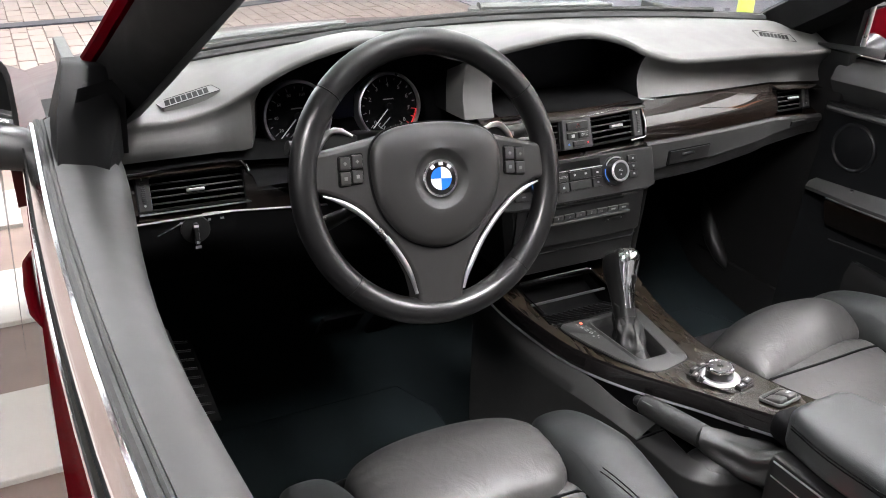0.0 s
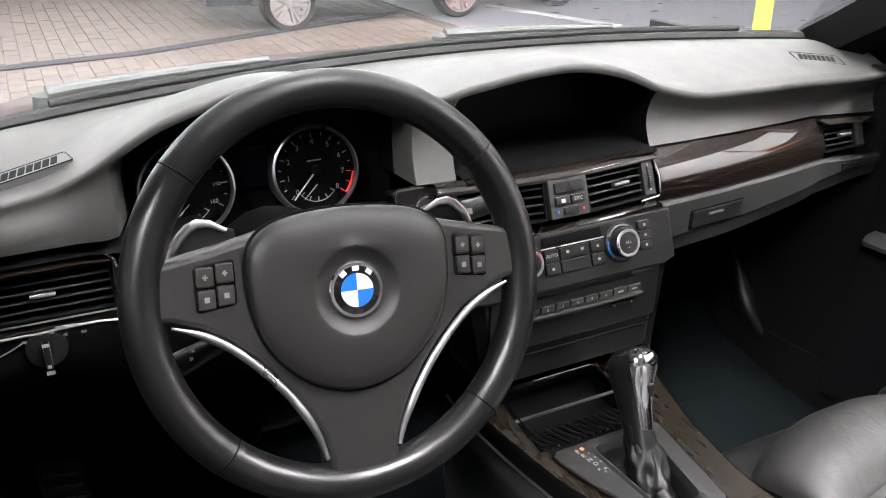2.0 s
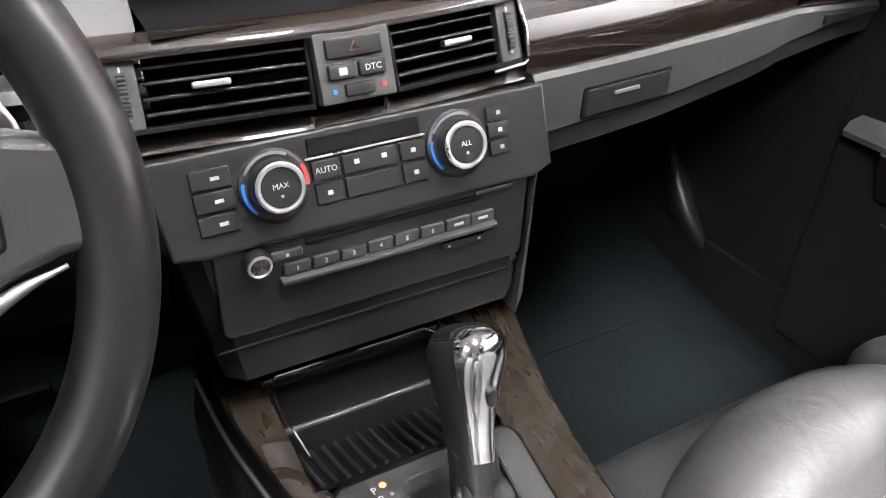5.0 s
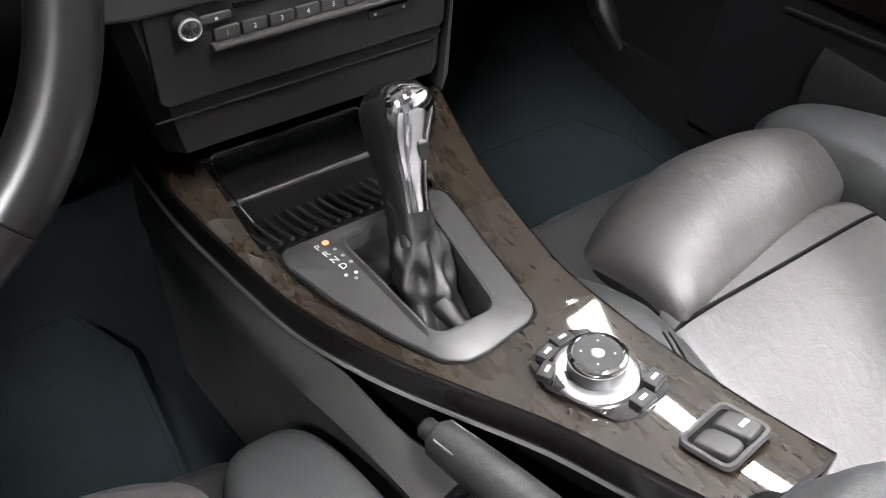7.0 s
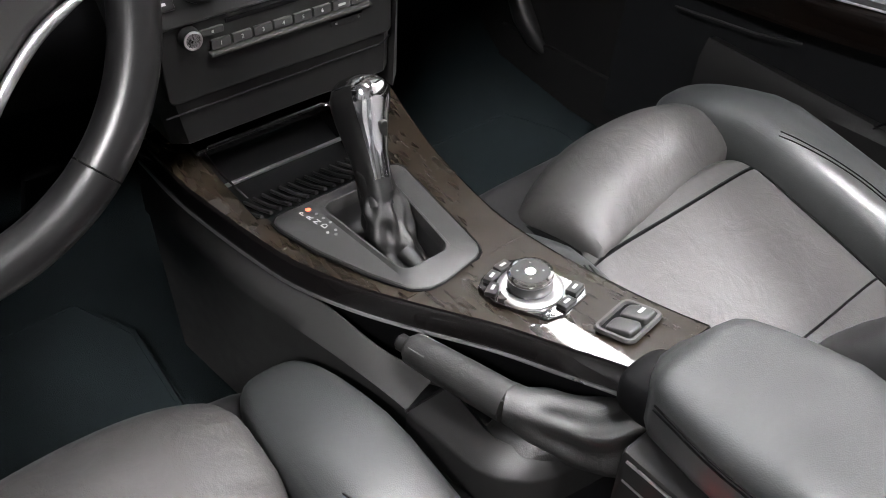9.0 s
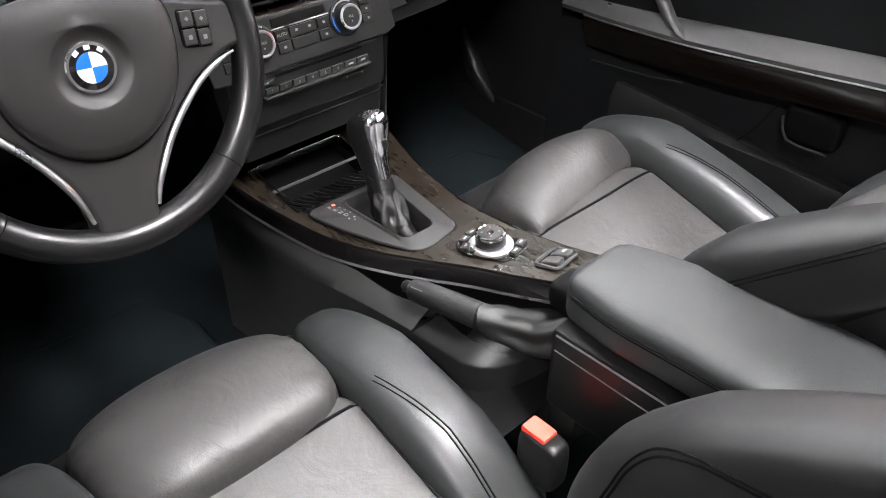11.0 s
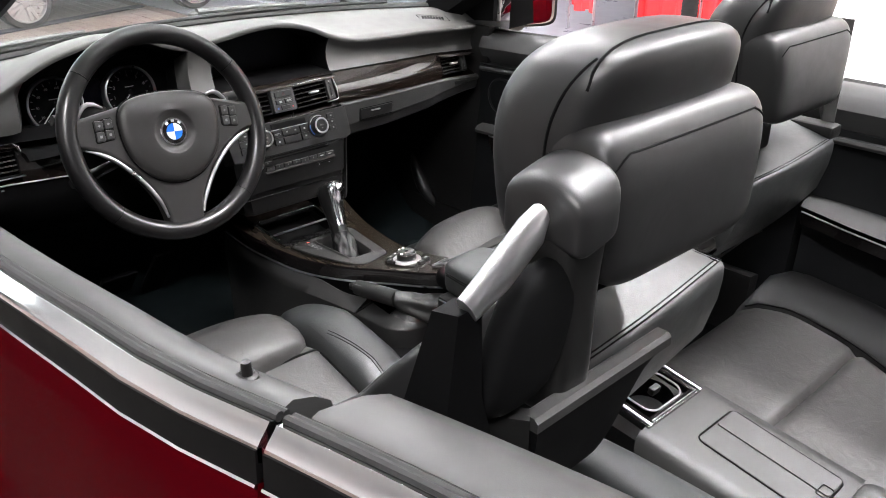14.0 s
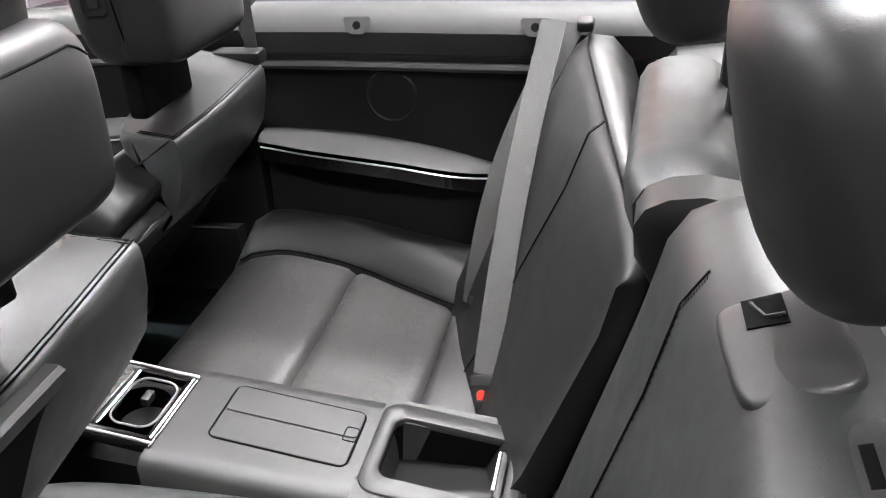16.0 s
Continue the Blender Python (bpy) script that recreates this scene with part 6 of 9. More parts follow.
front_seat(-0.350, 0.0, 0.0, (-0.495, 0.400), 41, 0.655, 1, "driver_seat", "black leather sport driver seat with bolsters, reclined", True, -0.354)
front_seat(0.355, 0.07, 0.015, (-0.372, 0.365), 40, 0.610, -1, "passenger_seat", "black leather sport passenger seat with side bolsters", False, 0.342)
# belt buckle beside the driver seat
buckle = thing("belt_buckle", "black belt buckle with a red release button beside the seat", "buckle", (-0.086, -0.345, 0.30), "belt buckles")
s = Shape()
s.pillow((-0.085, -0.352, 0.402), (0.017, 0.030, 0.038), 5, n=10)
s.part("buckle_body", PLASTIC, buckle)
s = Shape()
s.box((-0.085, -0.343, 0.4395), (0.025, 0.036, 0.010), 0.003)
s.part("release_button", BUCKLE_RED, buckle)
s = Shape()
s.tube([(-0.085, -0.345, 0.37), (-0.088, -0.36, 0.30)], 0.010, 8)
s.part("buckle_stalk", RUBBER, buckle)


# ---- car body ----
L_OUT = curve_through([-1.6, -1.2, -1.0, -0.88, -0.80, -0.65, -0.46, -0.1, 0.3], [-0.69, -0.715, -0.745, -0.768, -0.785, -0.798, -0.812, -0.822, -0.818])
L_Z = curve_through([-1.6, -1.2, -0.9, -0.7, -0.4, 0.0, 0.3], [0.948, 0.946, 0.938, 0.930, 0.918, 0.905, 0.900])
R_OUT = curve_through([-1.6, -1.2, -0.7, -0.3, 0.1, 0.3], [0.73, 0.76, 0.785, 0.80, 0.80, 0.795])
R_Z = curve_through([-1.6, -1.2, -0.7, -0.4, 0.0, 0.3], [0.892, 0.890, 0.888, 0.880, 0.862, 0.852])


def door_skin(name, y0, y1, out, z, sg, parent, depth=0.72, n=16):
    b = 0.45 if sg < 0 else 1.0
    s = Shape()
    s.loft([[(out(y) - sg * 0.004, y, z(y) - 0.040), (out(y) + sg * 0.006, y, z(y) - 0.052), (out(y) + sg * (0.008 + 0.014 * b), y, z(y) - 0.12), (out(y) + sg * 0.050 * b, y, z(y) - 0.26), (out(y) + sg * 0.055 * b, y, z(y) - 0.36), (out(y) + sg * 0.045 * b, y, z(y) - 0.50), (out(y) + sg * 0.01, y, z(y) - depth), (out(y) - sg * 0.02, y, z(y) - depth), (out(y) - sg * 0.02, y, z(y) - 0.040)] for y in np.linspace(y0, y1, n)])
    return s.part(name, PAINT, parent, "dark red painted panel", 60)


def belt_strip(parent, y0, y1, out, z, sg, n=16, k=1.0):
    ys = np.linspace(y0, y1, n)
    s = Shape()
    s.loft([[(out(y) + sg * 0.004, y, z(y) - 0.034), (out(y) + sg * 0.004, y, z(y) - 0.0205), (out(y) + sg * 0.0005, y, z(y) - 0.0145), (out(y) - sg * 0.004, y, z(y) - 0.009), (out(y) - sg * (0.002 + 0.010 * k), y, z(y) - 0.003), (out(y) - sg * 0.022 * k, y, z(y) - 0.004), (out(y) - sg * 0.022 * k, y, z(y) - 0.034)] for y in ys])
    s.part("chrome_strip", CHROME, parent, "bright window-line strip", 60)
    s = Shape()
    s.loft([[(out(y) + sg * 0.0068, y, z(y) - 0.050), (out(y) + sg * 0.0056, y, z(y) - 0.0215), (out(y), y, z(y) - 0.0205), (out(y), y, z(y) - 0.052)] for y in ys])
    s.part("black_strip", DARK, parent)
    s = Shape()
    s.tube([(out(y) + sg * 0.0075, y, z(y) - 0.052) for y in ys], 0.0025, 6)
    s.part("lower_chrome_line", CHROME, parent)
    for off, r in ((0.027, 0.007), (0.037, 0.005)):
        s = Shape()
        s.tube([(out(y) - sg * off * k, y, z(y) - 0.003) for y in ys], r * k, 8)
        s.part("window_seal", RUBBER, parent, "black rubber window seal")


def belt_cap(parent, y0, y1, out, z, sg, width=0.078, n=20, drop=0.07, a=0.040, flare=0.0):
    wide = lambda y: width + flare * smoothstep(-0.30, 0.22, y)
    under = 0.030 if drop > 0.08 else 0.0
    s = Shape()
    s.loft([[(out(y) - sg * a, y, z(y) - 0.03), (out(y) - sg * a, y, z(y) - 0.001), (out(y) - sg * (a + 0.007), y, z(y) + 0.002), (out(y) - sg * (a + wide(y) * 0.55), y, z(y) - 0.004), (out(y) - sg * (a + wide(y) * 0.85), y, z(y) - 0.014), (out(y) - sg * (a + wide(y)), y, z(y) - 0.038), (out(y) - sg * (a + wide(y) - 0.4 * under), y, z(y) - 0.058), (out(y) - sg * (a + wide(y) - 0.004 - under), y, z(y) - drop), (out(y) - sg * (a + 0.015), y, z(y) - drop)] for y in np.linspace(y0, y1, n)])
    return s.part("belt_cap", CAP_SOFT, parent, "padded dark grey door top", 50)


def mirror_housing(sg, parent, c, turn):
    """A door mirror, its glass turned towards the driver."""
    M = Matrix.Translation(c) @ Matrix.Rotation(radians(turn), 4, "Z")
    s = Shape(M)
    s.pillow((0, 0.035, 0), (0.100, 0.055, 0.070), 3.0, n=14, bend=lambda p: Vector((p[0] * (1 - 0.15 * max(0, p[1])), p[1], p[2] * (1 - 0.2 * max(0, p[1])))))
    h = s.part("mirror_housing", PLASTIC, parent, "black door mirror", 60)
    s = Shape(M)
    s.pillow((0, -0.018, 0), (0.094, 0.008, 0.064), 5, n=12)
    s.part("mirror_rim", PLASTIC, h)
    s = Shape(M)
    s.pillow((0, -0.0245, 0), (0.085, 0.003, 0.056), 5, n=12)
    s.part("mirror_face", MIRROR, h, "door mirror glass")
    s = Shape()
    s.tube([(c[0] - sg * 0.05, c[1], c[2] - 0.045), (c[0] - sg * 0.10, c[1] - 0.005, c[2] - 0.060), (c[0] - sg * 0.165, c[1] - 0.01, c[2] - 0.058)], [0.040, 0.034, 0.040], 14, flat=0.8)
    s.part("mirror_arm", PLASTIC, h)


# driver door
ddoor = thing("driver_door", "dark red driver door with chrome window strip and padded top", "car door", (-0.8, -0.3, 0.25), "car doors")
door_skin("door_skin", -0.905, 0.30, L_OUT, L_Z, -1, ddoor)
belt_strip(ddoor, -0.905, 0.30, L_OUT, L_Z, -1, k=0.62)
belt_cap(ddoor, -0.900, 0.30, L_OUT, L_Z, -1, width=0.047, a=0.026, flare=0.032)
s = Shape()
s.loft([[(L_OUT(y) + 0.070, y, L_Z(y) - 0.068), (L_OUT(y) + 0.075, y, L_Z(y) - 0.14), (L_OUT(y) + 0.10, y, L_Z(y) - 0.26), (L_OUT(y) + 0.12, y, L_Z(y) - 0.30), (L_OUT(y) + 0.10, y, 0.30), (L_OUT(y) + 0.04, y, 0.30), (L_OUT(y) + 0.04, y, L_Z(y) - 0.068)] for y in np.linspace(-0.90, 0.30, 14)])
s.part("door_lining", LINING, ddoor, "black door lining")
s = Shape()
s.lathe([(0.0095, -0.004), (0.0092, 0.002), (0.0062, 0.0035), (0.0046, 0.003), (0.0044, 0.011), (0.0038, 0.014), (0.0, 0.0148)], m=Matrix.Translation((L_OUT(-0.845) + 0.040, -0.845, L_Z(-0.845) - 0.001)), sides=20)
s.part("lock_pin", PLASTIC, ddoor, "black lock pin")
s = Shape()
s.pillow((-0.829, 0.06, 0.775), (0.010, 0.100, 0.024), 3, n=12)
cup_ = s.part("handle_recess", GLOSS, ddoor, "dark outer handle recess")
s = Shape()
s.tube([(-0.834, -0.03, 0.782), (-0.840, 0.0, 0.783), (-0.842, 0.06, 0.783), (-0.840, 0.12, 0.783), (-0.834, 0.15, 0.782)], [0.005, 0.008, 0.008, 0.008, 0.005], 10)
s.part("door_pull", PAINT, cup_, "red outer door pull")
# armrest with the window switches
s = Shape()
s.loft([[(-0.765, y, 0.57), (-0.765, y, 0.612), (-0.760, y, 0.620), (-0.695, y, 0.618), (-0.686, y, 0.610), (-0.696, y, 0.57)] for y in np.linspace(-0.72, 0.20, 10)])
rest = s.part("door_armrest", LINING, ddoor, "black padded door armrest", 50)
s = Shape()
s.box((-0.713, 0.085, 0.620), (0.042, 0.17, 0.008), 0.003)
pad_sw = s.part("switch_plate", PLASTIC, rest)
for y in (0.030, 0.064, 0.098, 0.132):
    for x in ((-0.722, -0.704) if y < 0.11 else (-0.713,)):
        s = Shape()
        s.pillow((x, y, 0.624), (0.0075, 0.013, 0.006), 4, n=6, bend=lambda p: Vector((p[0], p[1], p[2] + 0.4 * p[1])))
        s.part("window_switch", SWITCH, pad_sw)
mirror_housing(-1, ddoor, (-0.915, 0.29, 0.925), 25)
s = Shape()
s.loft([[(-0.795, 0.098, 0.888), (-0.741, 0.098, 0.884), (-0.738, 0.100, 0.900), (-0.744, 0.104, 0.906), (-0.792, 0.104, 0.905)],
        [(-0.797, 0.150, 0.885), (-0.726, 0.140, 0.880), (-0.722, 0.150, 0.925), (-0.730, 0.160, 0.942), (-0.782, 0.160, 0.944)],
        [(-0.797, 0.210, 0.880), (-0.712, 0.195, 0.875), (-0.706, 0.205, 0.945), (-0.715, 0.215, 0.982), (-0.765, 0.215, 0.986)],
        [(-0.795, 0.300, 0.870), (-0.700, 0.280, 0.865), (-0.690, 0.300, 0.960), (-0.700, 0.310, 0.975), (-0.760, 0.310, 0.975)],
        [(-0.790, 0.390, 0.860), (-0.695, 0.370, 0.855), (-0.688, 0.380, 0.900), (-0.700, 0.390, 0.910), (-0.760, 0.390, 0.910)]])
s.part("sail_panel", PILLAR, ddoor, "black triangular sail panel", 60)

# rear quarter, driver side
lq = thing("rear_quarter_panel", "dark red rear quarter panel with padded inner top", "car body", (-0.75, -1.3, 0.25), "rear quarters")
door_skin("quarter_skin", -1.75, -0.912, L_OUT, L_Z, -1, lq)
belt_strip(lq, -1.75, -0.912, L_OUT, L_Z, -1, k=0.62)
belt_cap(lq, -1.75, -0.925, L_OUT, L_Z, -1, width=0.085, a=0.026)
s = Shape()
s.loft([[(L_OUT(y) + 0.115, y, L_Z(y) - 0.068), (L_OUT(y) + 0.10, y, 0.62), (L_OUT(y) + 0.13, y, 0.30), (L_OUT(y) + 0.04, y, 0.30), (L_OUT(y) + 0.04, y, L_Z(y) - 0.068)] for y in np.linspace(-1.75, -0.92, 8)])
s.part("quarter_lining", LINING, lq)

# passenger door
pdoor = thing("passenger_door", "passenger door with black lining, grab handle and wood strip", "car door", (0.78, -0.2, 0.25), "car doors")
door_skin("door_skin", -0.66, 0.30, R_OUT, R_Z, 1, pdoor)
belt_strip(pdoor, -0.66, 0.30, R_OUT, R_Z, 1)
belt_cap(pdoor, -0.655, 0.30, R_OUT, R_Z, 1, width=0.062, drop=0.085)


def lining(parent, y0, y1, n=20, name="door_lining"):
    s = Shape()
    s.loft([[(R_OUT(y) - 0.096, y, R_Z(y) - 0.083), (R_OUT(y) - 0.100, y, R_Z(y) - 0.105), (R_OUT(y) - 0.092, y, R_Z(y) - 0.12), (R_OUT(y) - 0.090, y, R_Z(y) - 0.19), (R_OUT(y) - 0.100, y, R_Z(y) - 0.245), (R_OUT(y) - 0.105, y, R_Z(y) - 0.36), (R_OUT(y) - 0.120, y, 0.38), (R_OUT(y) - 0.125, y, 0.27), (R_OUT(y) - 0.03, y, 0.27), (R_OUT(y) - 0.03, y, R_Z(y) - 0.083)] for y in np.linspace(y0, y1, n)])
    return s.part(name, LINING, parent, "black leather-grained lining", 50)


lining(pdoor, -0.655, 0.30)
# lining roll in a paler plastic, so its highlight is painted
s = Shape()
s.tube([(R_OUT(y) - 0.102, y, R_Z(y) - 0.094) for y in np.linspace(-0.65, 0.29, 24)], 0.0065, 8)
s.part("lining_highlight", CAP_SOFT, pdoor, "roll along the lining, paler for its highlight")
# arm shelf with the wood strip under it
SH = curve_through([-0.66, -0.45, -0.2, 0.0, 0.15, 0.28], [0.672, 0.668, 0.642, 0.618, 0.604, 0.596])
SW = curve_through([-0.66, -0.45, -0.2, 0.0, 0.15, 0.28], [0.045, 0.065, 0.072, 0.062, 0.045, 0.03])
s = Shape()
s.loft([[(R_OUT(y) - 0.098, y, SH(y) + 0.008), (R_OUT(y) - 0.100 - SW(y) * 0.7, y, SH(y) + 0.004), (R_OUT(y) - 0.100 - SW(y), y, SH(y) - 0.006), (R_OUT(y) - 0.098 - SW(y), y, SH(y) - 0.014), (R_OUT(y) - 0.098, y, SH(y) - 0.014)] for y in np.linspace(-0.655, 0.28, 26)])
s.part("arm_shelf", CAP_SOFT, pdoor, "padded grey arm shelf", 50)
s = Shape()
s.loft([[(R_OUT(y) - 0.099 - SW(y), y, SH(y) - 0.015), (R_OUT(y) - 0.101 - SW(y), y, SH(y) - 0.028), (R_OUT(y) - 0.092 - SW(y) * 0.7, y, SH(y) - 0.080), (R_OUT(y) - 0.09, y, SH(y) - 0.086), (R_OUT(y) - 0.09, y, SH(y) - 0.015)] for y in np.linspace(-0.62, 0.22, 26)])
s.part("wood_strip", DASH_WOOD, pdoor, "dark wood strip")
s = Shape()
s.tube([(R_OUT(y) - 0.1005 - SW(y), y, SH(y) - 0.0145) for y in np.linspace(-0.62, 0.22, 26)], 0.0016, 6)
s.part("shelf_line", SATIN, pdoor)
# lower pocket
s = Shape()
s.loft([[(0.675, y, 0.47 + 0.02 * math.sin(3 * y)), (0.655, y, 0.475 + 0.02 * math.sin(3 * y)), (0.640, y, 0.455), (0.635, y, 0.36), (0.665, y, 0.29), (0.70, y, 0.29)] for y in np.linspace(-0.60, 0.12, 12)])
s.part("door_pocket", PLASTIC, pdoor, "moulded black door pocket")
s = Shape()
s.tube([(0.659, -0.200, 0.552), (0.657, -0.185, 0.520), (0.655, -0.168, 0.489), (0.652, -0.145, 0.462), (0.650, -0.120, 0.440)], 0.0014, 5)
s.part("lining_joint", DARK, pdoor)
s = Shape()
s.tube([(0.662, -0.212, 0.535), (0.660, -0.218, 0.512), (0.659, -0.229, 0.498), (0.659, -0.250, 0.494), (0.659, -0.300, 0.497)], 0.0024, 6)
s.part("pocket_rim", GREY_PLASTIC, pdoor, "pale rim of the pocket opening")
s = Shape()
s.pillow((0.676, -0.262, 0.528), (0.016, 0.048, 0.030), 5, n=10)
s.part("pocket_opening", DARK, pdoor)
s = Shape()
s.tube([(0.672, -0.010, 0.520), (0.673, 0.060, 0.507), (0.674, 0.200, 0.495)], 0.0018, 5)
s.part("lining_joint", GREY_PLASTIC, pdoor)
# grab handle
s = Shape()
gx = R_OUT(0) - 0.10
pts = [(gx - 0.000, 0.122, 0.775), (gx - 0.020, 0.108, 0.755), (gx - 0.036, 0.085, 0.715), (gx - 0.045, 0.060, 0.675), (gx - 0.050, 0.030, 0.640), (gx - 0.055, 0.0, 0.618)]
rings = []
for i, p in enumerate(pts):
    w = (0.012, 0.013, 0.014, 0.015, 0.016, 0.022)[i]
    rings.append([(p[0] - 0.006, p[1] + w, p[2] + 0.006), (p[0] - 0.010, p[1], p[2] + 0.002), (p[0] - 0.006, p[1] - w, p[2] - 0.006), (p[0] + 0.012, p[1] - w * 0.8, p[2] - 0.006), (p[0] + 0.014, p[1] + w * 0.8, p[2] + 0.004)])
s.loft(rings)
s.part("grab_handle", GREY_PLASTIC, pdoor, "curved grey grab handle", 60)
# inner handle
hx = R_OUT(0) - 0.094
s = Shape()
s.pillow((hx, -0.022, 0.722), (0.008, 0.072, 0.020), 3, n=10)
s.part("handle_bowl", DARK, pdoor)
s = Shape()
s.tube([(hx - 0.010, 0.040, 0.716), (hx - 0.018, 0.020, 0.719), (hx - 0.020, -0.015, 0.719), (hx - 0.020, -0.050, 0.727), (hx - 0.016, -0.080, 0.735)], [0.006, 0.009, 0.010, 0.010, 0.008], 10, flat=0.8)
s.part("door_handle", CHROME, pdoor, "chrome inner door handle")
# speaker
s = Shape(axes((R_OUT(0.2) - 0.094, 0.215, 0.690), (0, 1, 0.0), (0, 0, 1)) @ Matrix.Rotation(math.pi, 4, "X"))
s.lathe([(0.052, -0.004), (0.052, 0.003), (0.048, 0.006), (0.044, 0.003), (0, 0.006)], sides=32)
s.part("speaker", LINING, pdoor, "round black speaker cover")
s = Shape()
s.lathe([(0.004, 0), (0.004, 0.004), (0, 0.005)], m=Matrix.Translation((R_OUT(0.16) - 0.115, 0.18, SH(0.18) + 0.006)), sides=10)
s.part("lock_lamp", CHROME, pdoor)
mirror_housing(1, pdoor, (1.02, 0.42, 0.880), -32)
# dark triangle between pillar and window, with the window's front channel
s = Shape()
s.loft([[(x, 0.315, 0.845), (x - 0.004, 0.305, 0.99), (x, 0.45, 0.925), (x + 0.004, 0.60, 0.87), (x + 0.004, 0.60, 0.835)] for x in (0.762, 0.778)])
s.part("sail_panel", PILLAR, pdoor, "black triangular sail panel")
s = Shape()
s.tube([(0.782, 0.312, 0.842), (0.780, 0.305, 0.92), (0.775, 0.300, 0.985)], 0.005, 8)
s.part("window_channel", SATIN, pdoor, "pale window channel")

# rear quarter, passenger side
rq = thing("rear_quarter_panel", "rear side panel with black lining and padded arm shelf", "car body", (0.78, -1.2, 0.25), "rear quarters")
door_skin("quarter_skin", -1.75, -0.667, R_OUT, R_Z, 1, rq)
belt_strip(rq, -1.75, -0.667, R_OUT, R_Z, 1)
belt_cap(rq, -1.75, -0.672, R_OUT, R_Z, 1, width=0.075, drop=0.095)
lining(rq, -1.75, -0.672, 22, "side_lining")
# same roll at the rear, its highlight put into the grey
s = Shape()
s.tube([(R_OUT(y) - 0.108, y, R_Z(y) - 0.100) for y in np.linspace(-1.235, -0.675, 20)], 0.0085, 8)
s.part("lining_highlight", GREY_PLASTIC, rq, "grey roll, paler for its highlight")
AZ = curve_through([-1.15, -1.05, -0.9, -0.75, -0.64], [0.598, 0.622, 0.645, 0.652, 0.650])
AW = curve_through([-1.15, -1.10, -0.95, -0.8, -0.64], [0.006, 0.045, 0.078, 0.074, 0.030])
s = Shape()
s.loft([[(R_OUT(y) - 0.095, y, AZ(y) + 0.008), (R_OUT(y) - 0.100 - AW(y) * 0.7, y, AZ(y) + 0.004), (R_OUT(y) - 0.100 - AW(y), y, AZ(y) - 0.006), (R_OUT(y) - 0.095, y, AZ(y) - 0.016)] for y in np.linspace(-1.15, -0.675, 24)])
s.part("arm_shelf", CAP_SOFT, rq, "padded grey arm shelf", 50)
s = Shape()
s.tube([(R_OUT(y) - 0.100 - AW(y) * 0.98, y, AZ(y) - 0.016) for y in np.linspace(-1.14, -0.68, 24)], 0.0018, 6)
s.part("shelf_line", SATIN, rq)
s = Shape()
s.loft([[(R_OUT(y) - 0.098 - AW(y) * 0.95, y, AZ(y) - 0.018), (R_OUT(y) - 0.098 - AW(y) * 0.9, y, AZ(y) - 0.045), (R_OUT(y) - 0.09, y, AZ(y) - 0.055), (R_OUT(y) - 0.09, y, AZ(y) - 0.018)] for y in np.linspace(-1.13, -0.68, 22)])
s.part("shelf_underside", GLOSS, rq)
for y in (-0.893, -1.210):
    fr = axes((R_OUT(y) - 0.1125, y, R_Z(y) - 0.027), (0, -1, 0), (0.42, 0, 1))
    s = Shape(fr)
    s.prism([(-0.021, 0.013), (-0.023, 0.009), (-0.014, -0.010), (-0.010, -0.013), (0.010, -0.013), (0.014, -0.010), (0.023, 0.009), (0.021, 0.013)][::-1], -0.004, 0.005, 0.002)
    latch = s.part("hatch_plate", CAP_SOFT, rq, "small trapezoid anchor cover")
    s = Shape(fr)
    s.lathe([(0.0075, 0.0048), (0.0075, 0.0056), (0, 0.0056)], sides=16)
    s.part("anchor_hole", DARK, latch)
s = Shape(axes((R_OUT(-0.94) - 0.090, -0.94, 0.728), (0, -1, 0), (0, 0, 1)))
s.lathe([(0.052, -0.004), (0.052, 0.003), (0.047, 0.006), (0.043, 0.003), (0, 0.005)], sides=32)
s.part("speaker", LINING, rq, "round black speaker cover")

# windscreen frame
ws = thing("windscreen_frame", "black windscreen frame with clear glass and raked pillars", "windscreen", (0, 0.5, 0.9))
for sg, y0, z0 in ((-1, 0.339, 0.92), (1, 0.39, 0.955)):
    PIL = [(x, y, z0 + (y0 - y) * 0.578) for x, y in ((0.725, 0.50), (0.715, 0.36), (0.685, 0.20), (0.655, 0.02), (0.625, -0.14), (0.605, -0.25))]
    s = Shape()
    rings = []
    for i, (x, y, z) in enumerate(PIL):
        w = 0.054 - 0.003 * i
        rings.append([(sg * (x - w), y + 0.020, z + 0.010), (sg * (x - w * 0.85), y - 0.028, z - 0.030), (sg * (x - 0.005), y - 0.042, z - 0.045), (sg * (x + 0.028), y - 0.020, z - 0.026), (sg * (x + 0.030), y + 0.022, z + 0.016), (sg * x, y + 0.034, z + 0.026)])
    s.loft(rings)
    s.part("pillar", PILLAR, ws, "black raked windscreen pillar", 50)
    s = Shape()
    s.tube([(sg * (x + 0.026), y + 0.02, z + 0.014) for x, y, z in PIL], 0.014, 8)
    s.part("pillar_skin", PAINT, ws, "dark red outer pillar skin")
    # triangular foot between pillar, dash end and door
    s = Shape()
    s.loft([[(sg * 0.690, 0.56, 0.86), (sg * 0.785, 0.54, 0.86)], [(sg * 0.690, 0.40, 0.875), (sg * 0.785, 0.38, 0.865)], [(sg * 0.705, 0.20, 0.875), (sg * 0.780, 0.18, 0.885)], [(sg * 0.700, 0.19, z0 + 0.055), (sg * 0.755, 0.17, z0 + 0.05)]], close=False)
    s.part("pillar_foot", PILLAR, ws)
s = Shape()
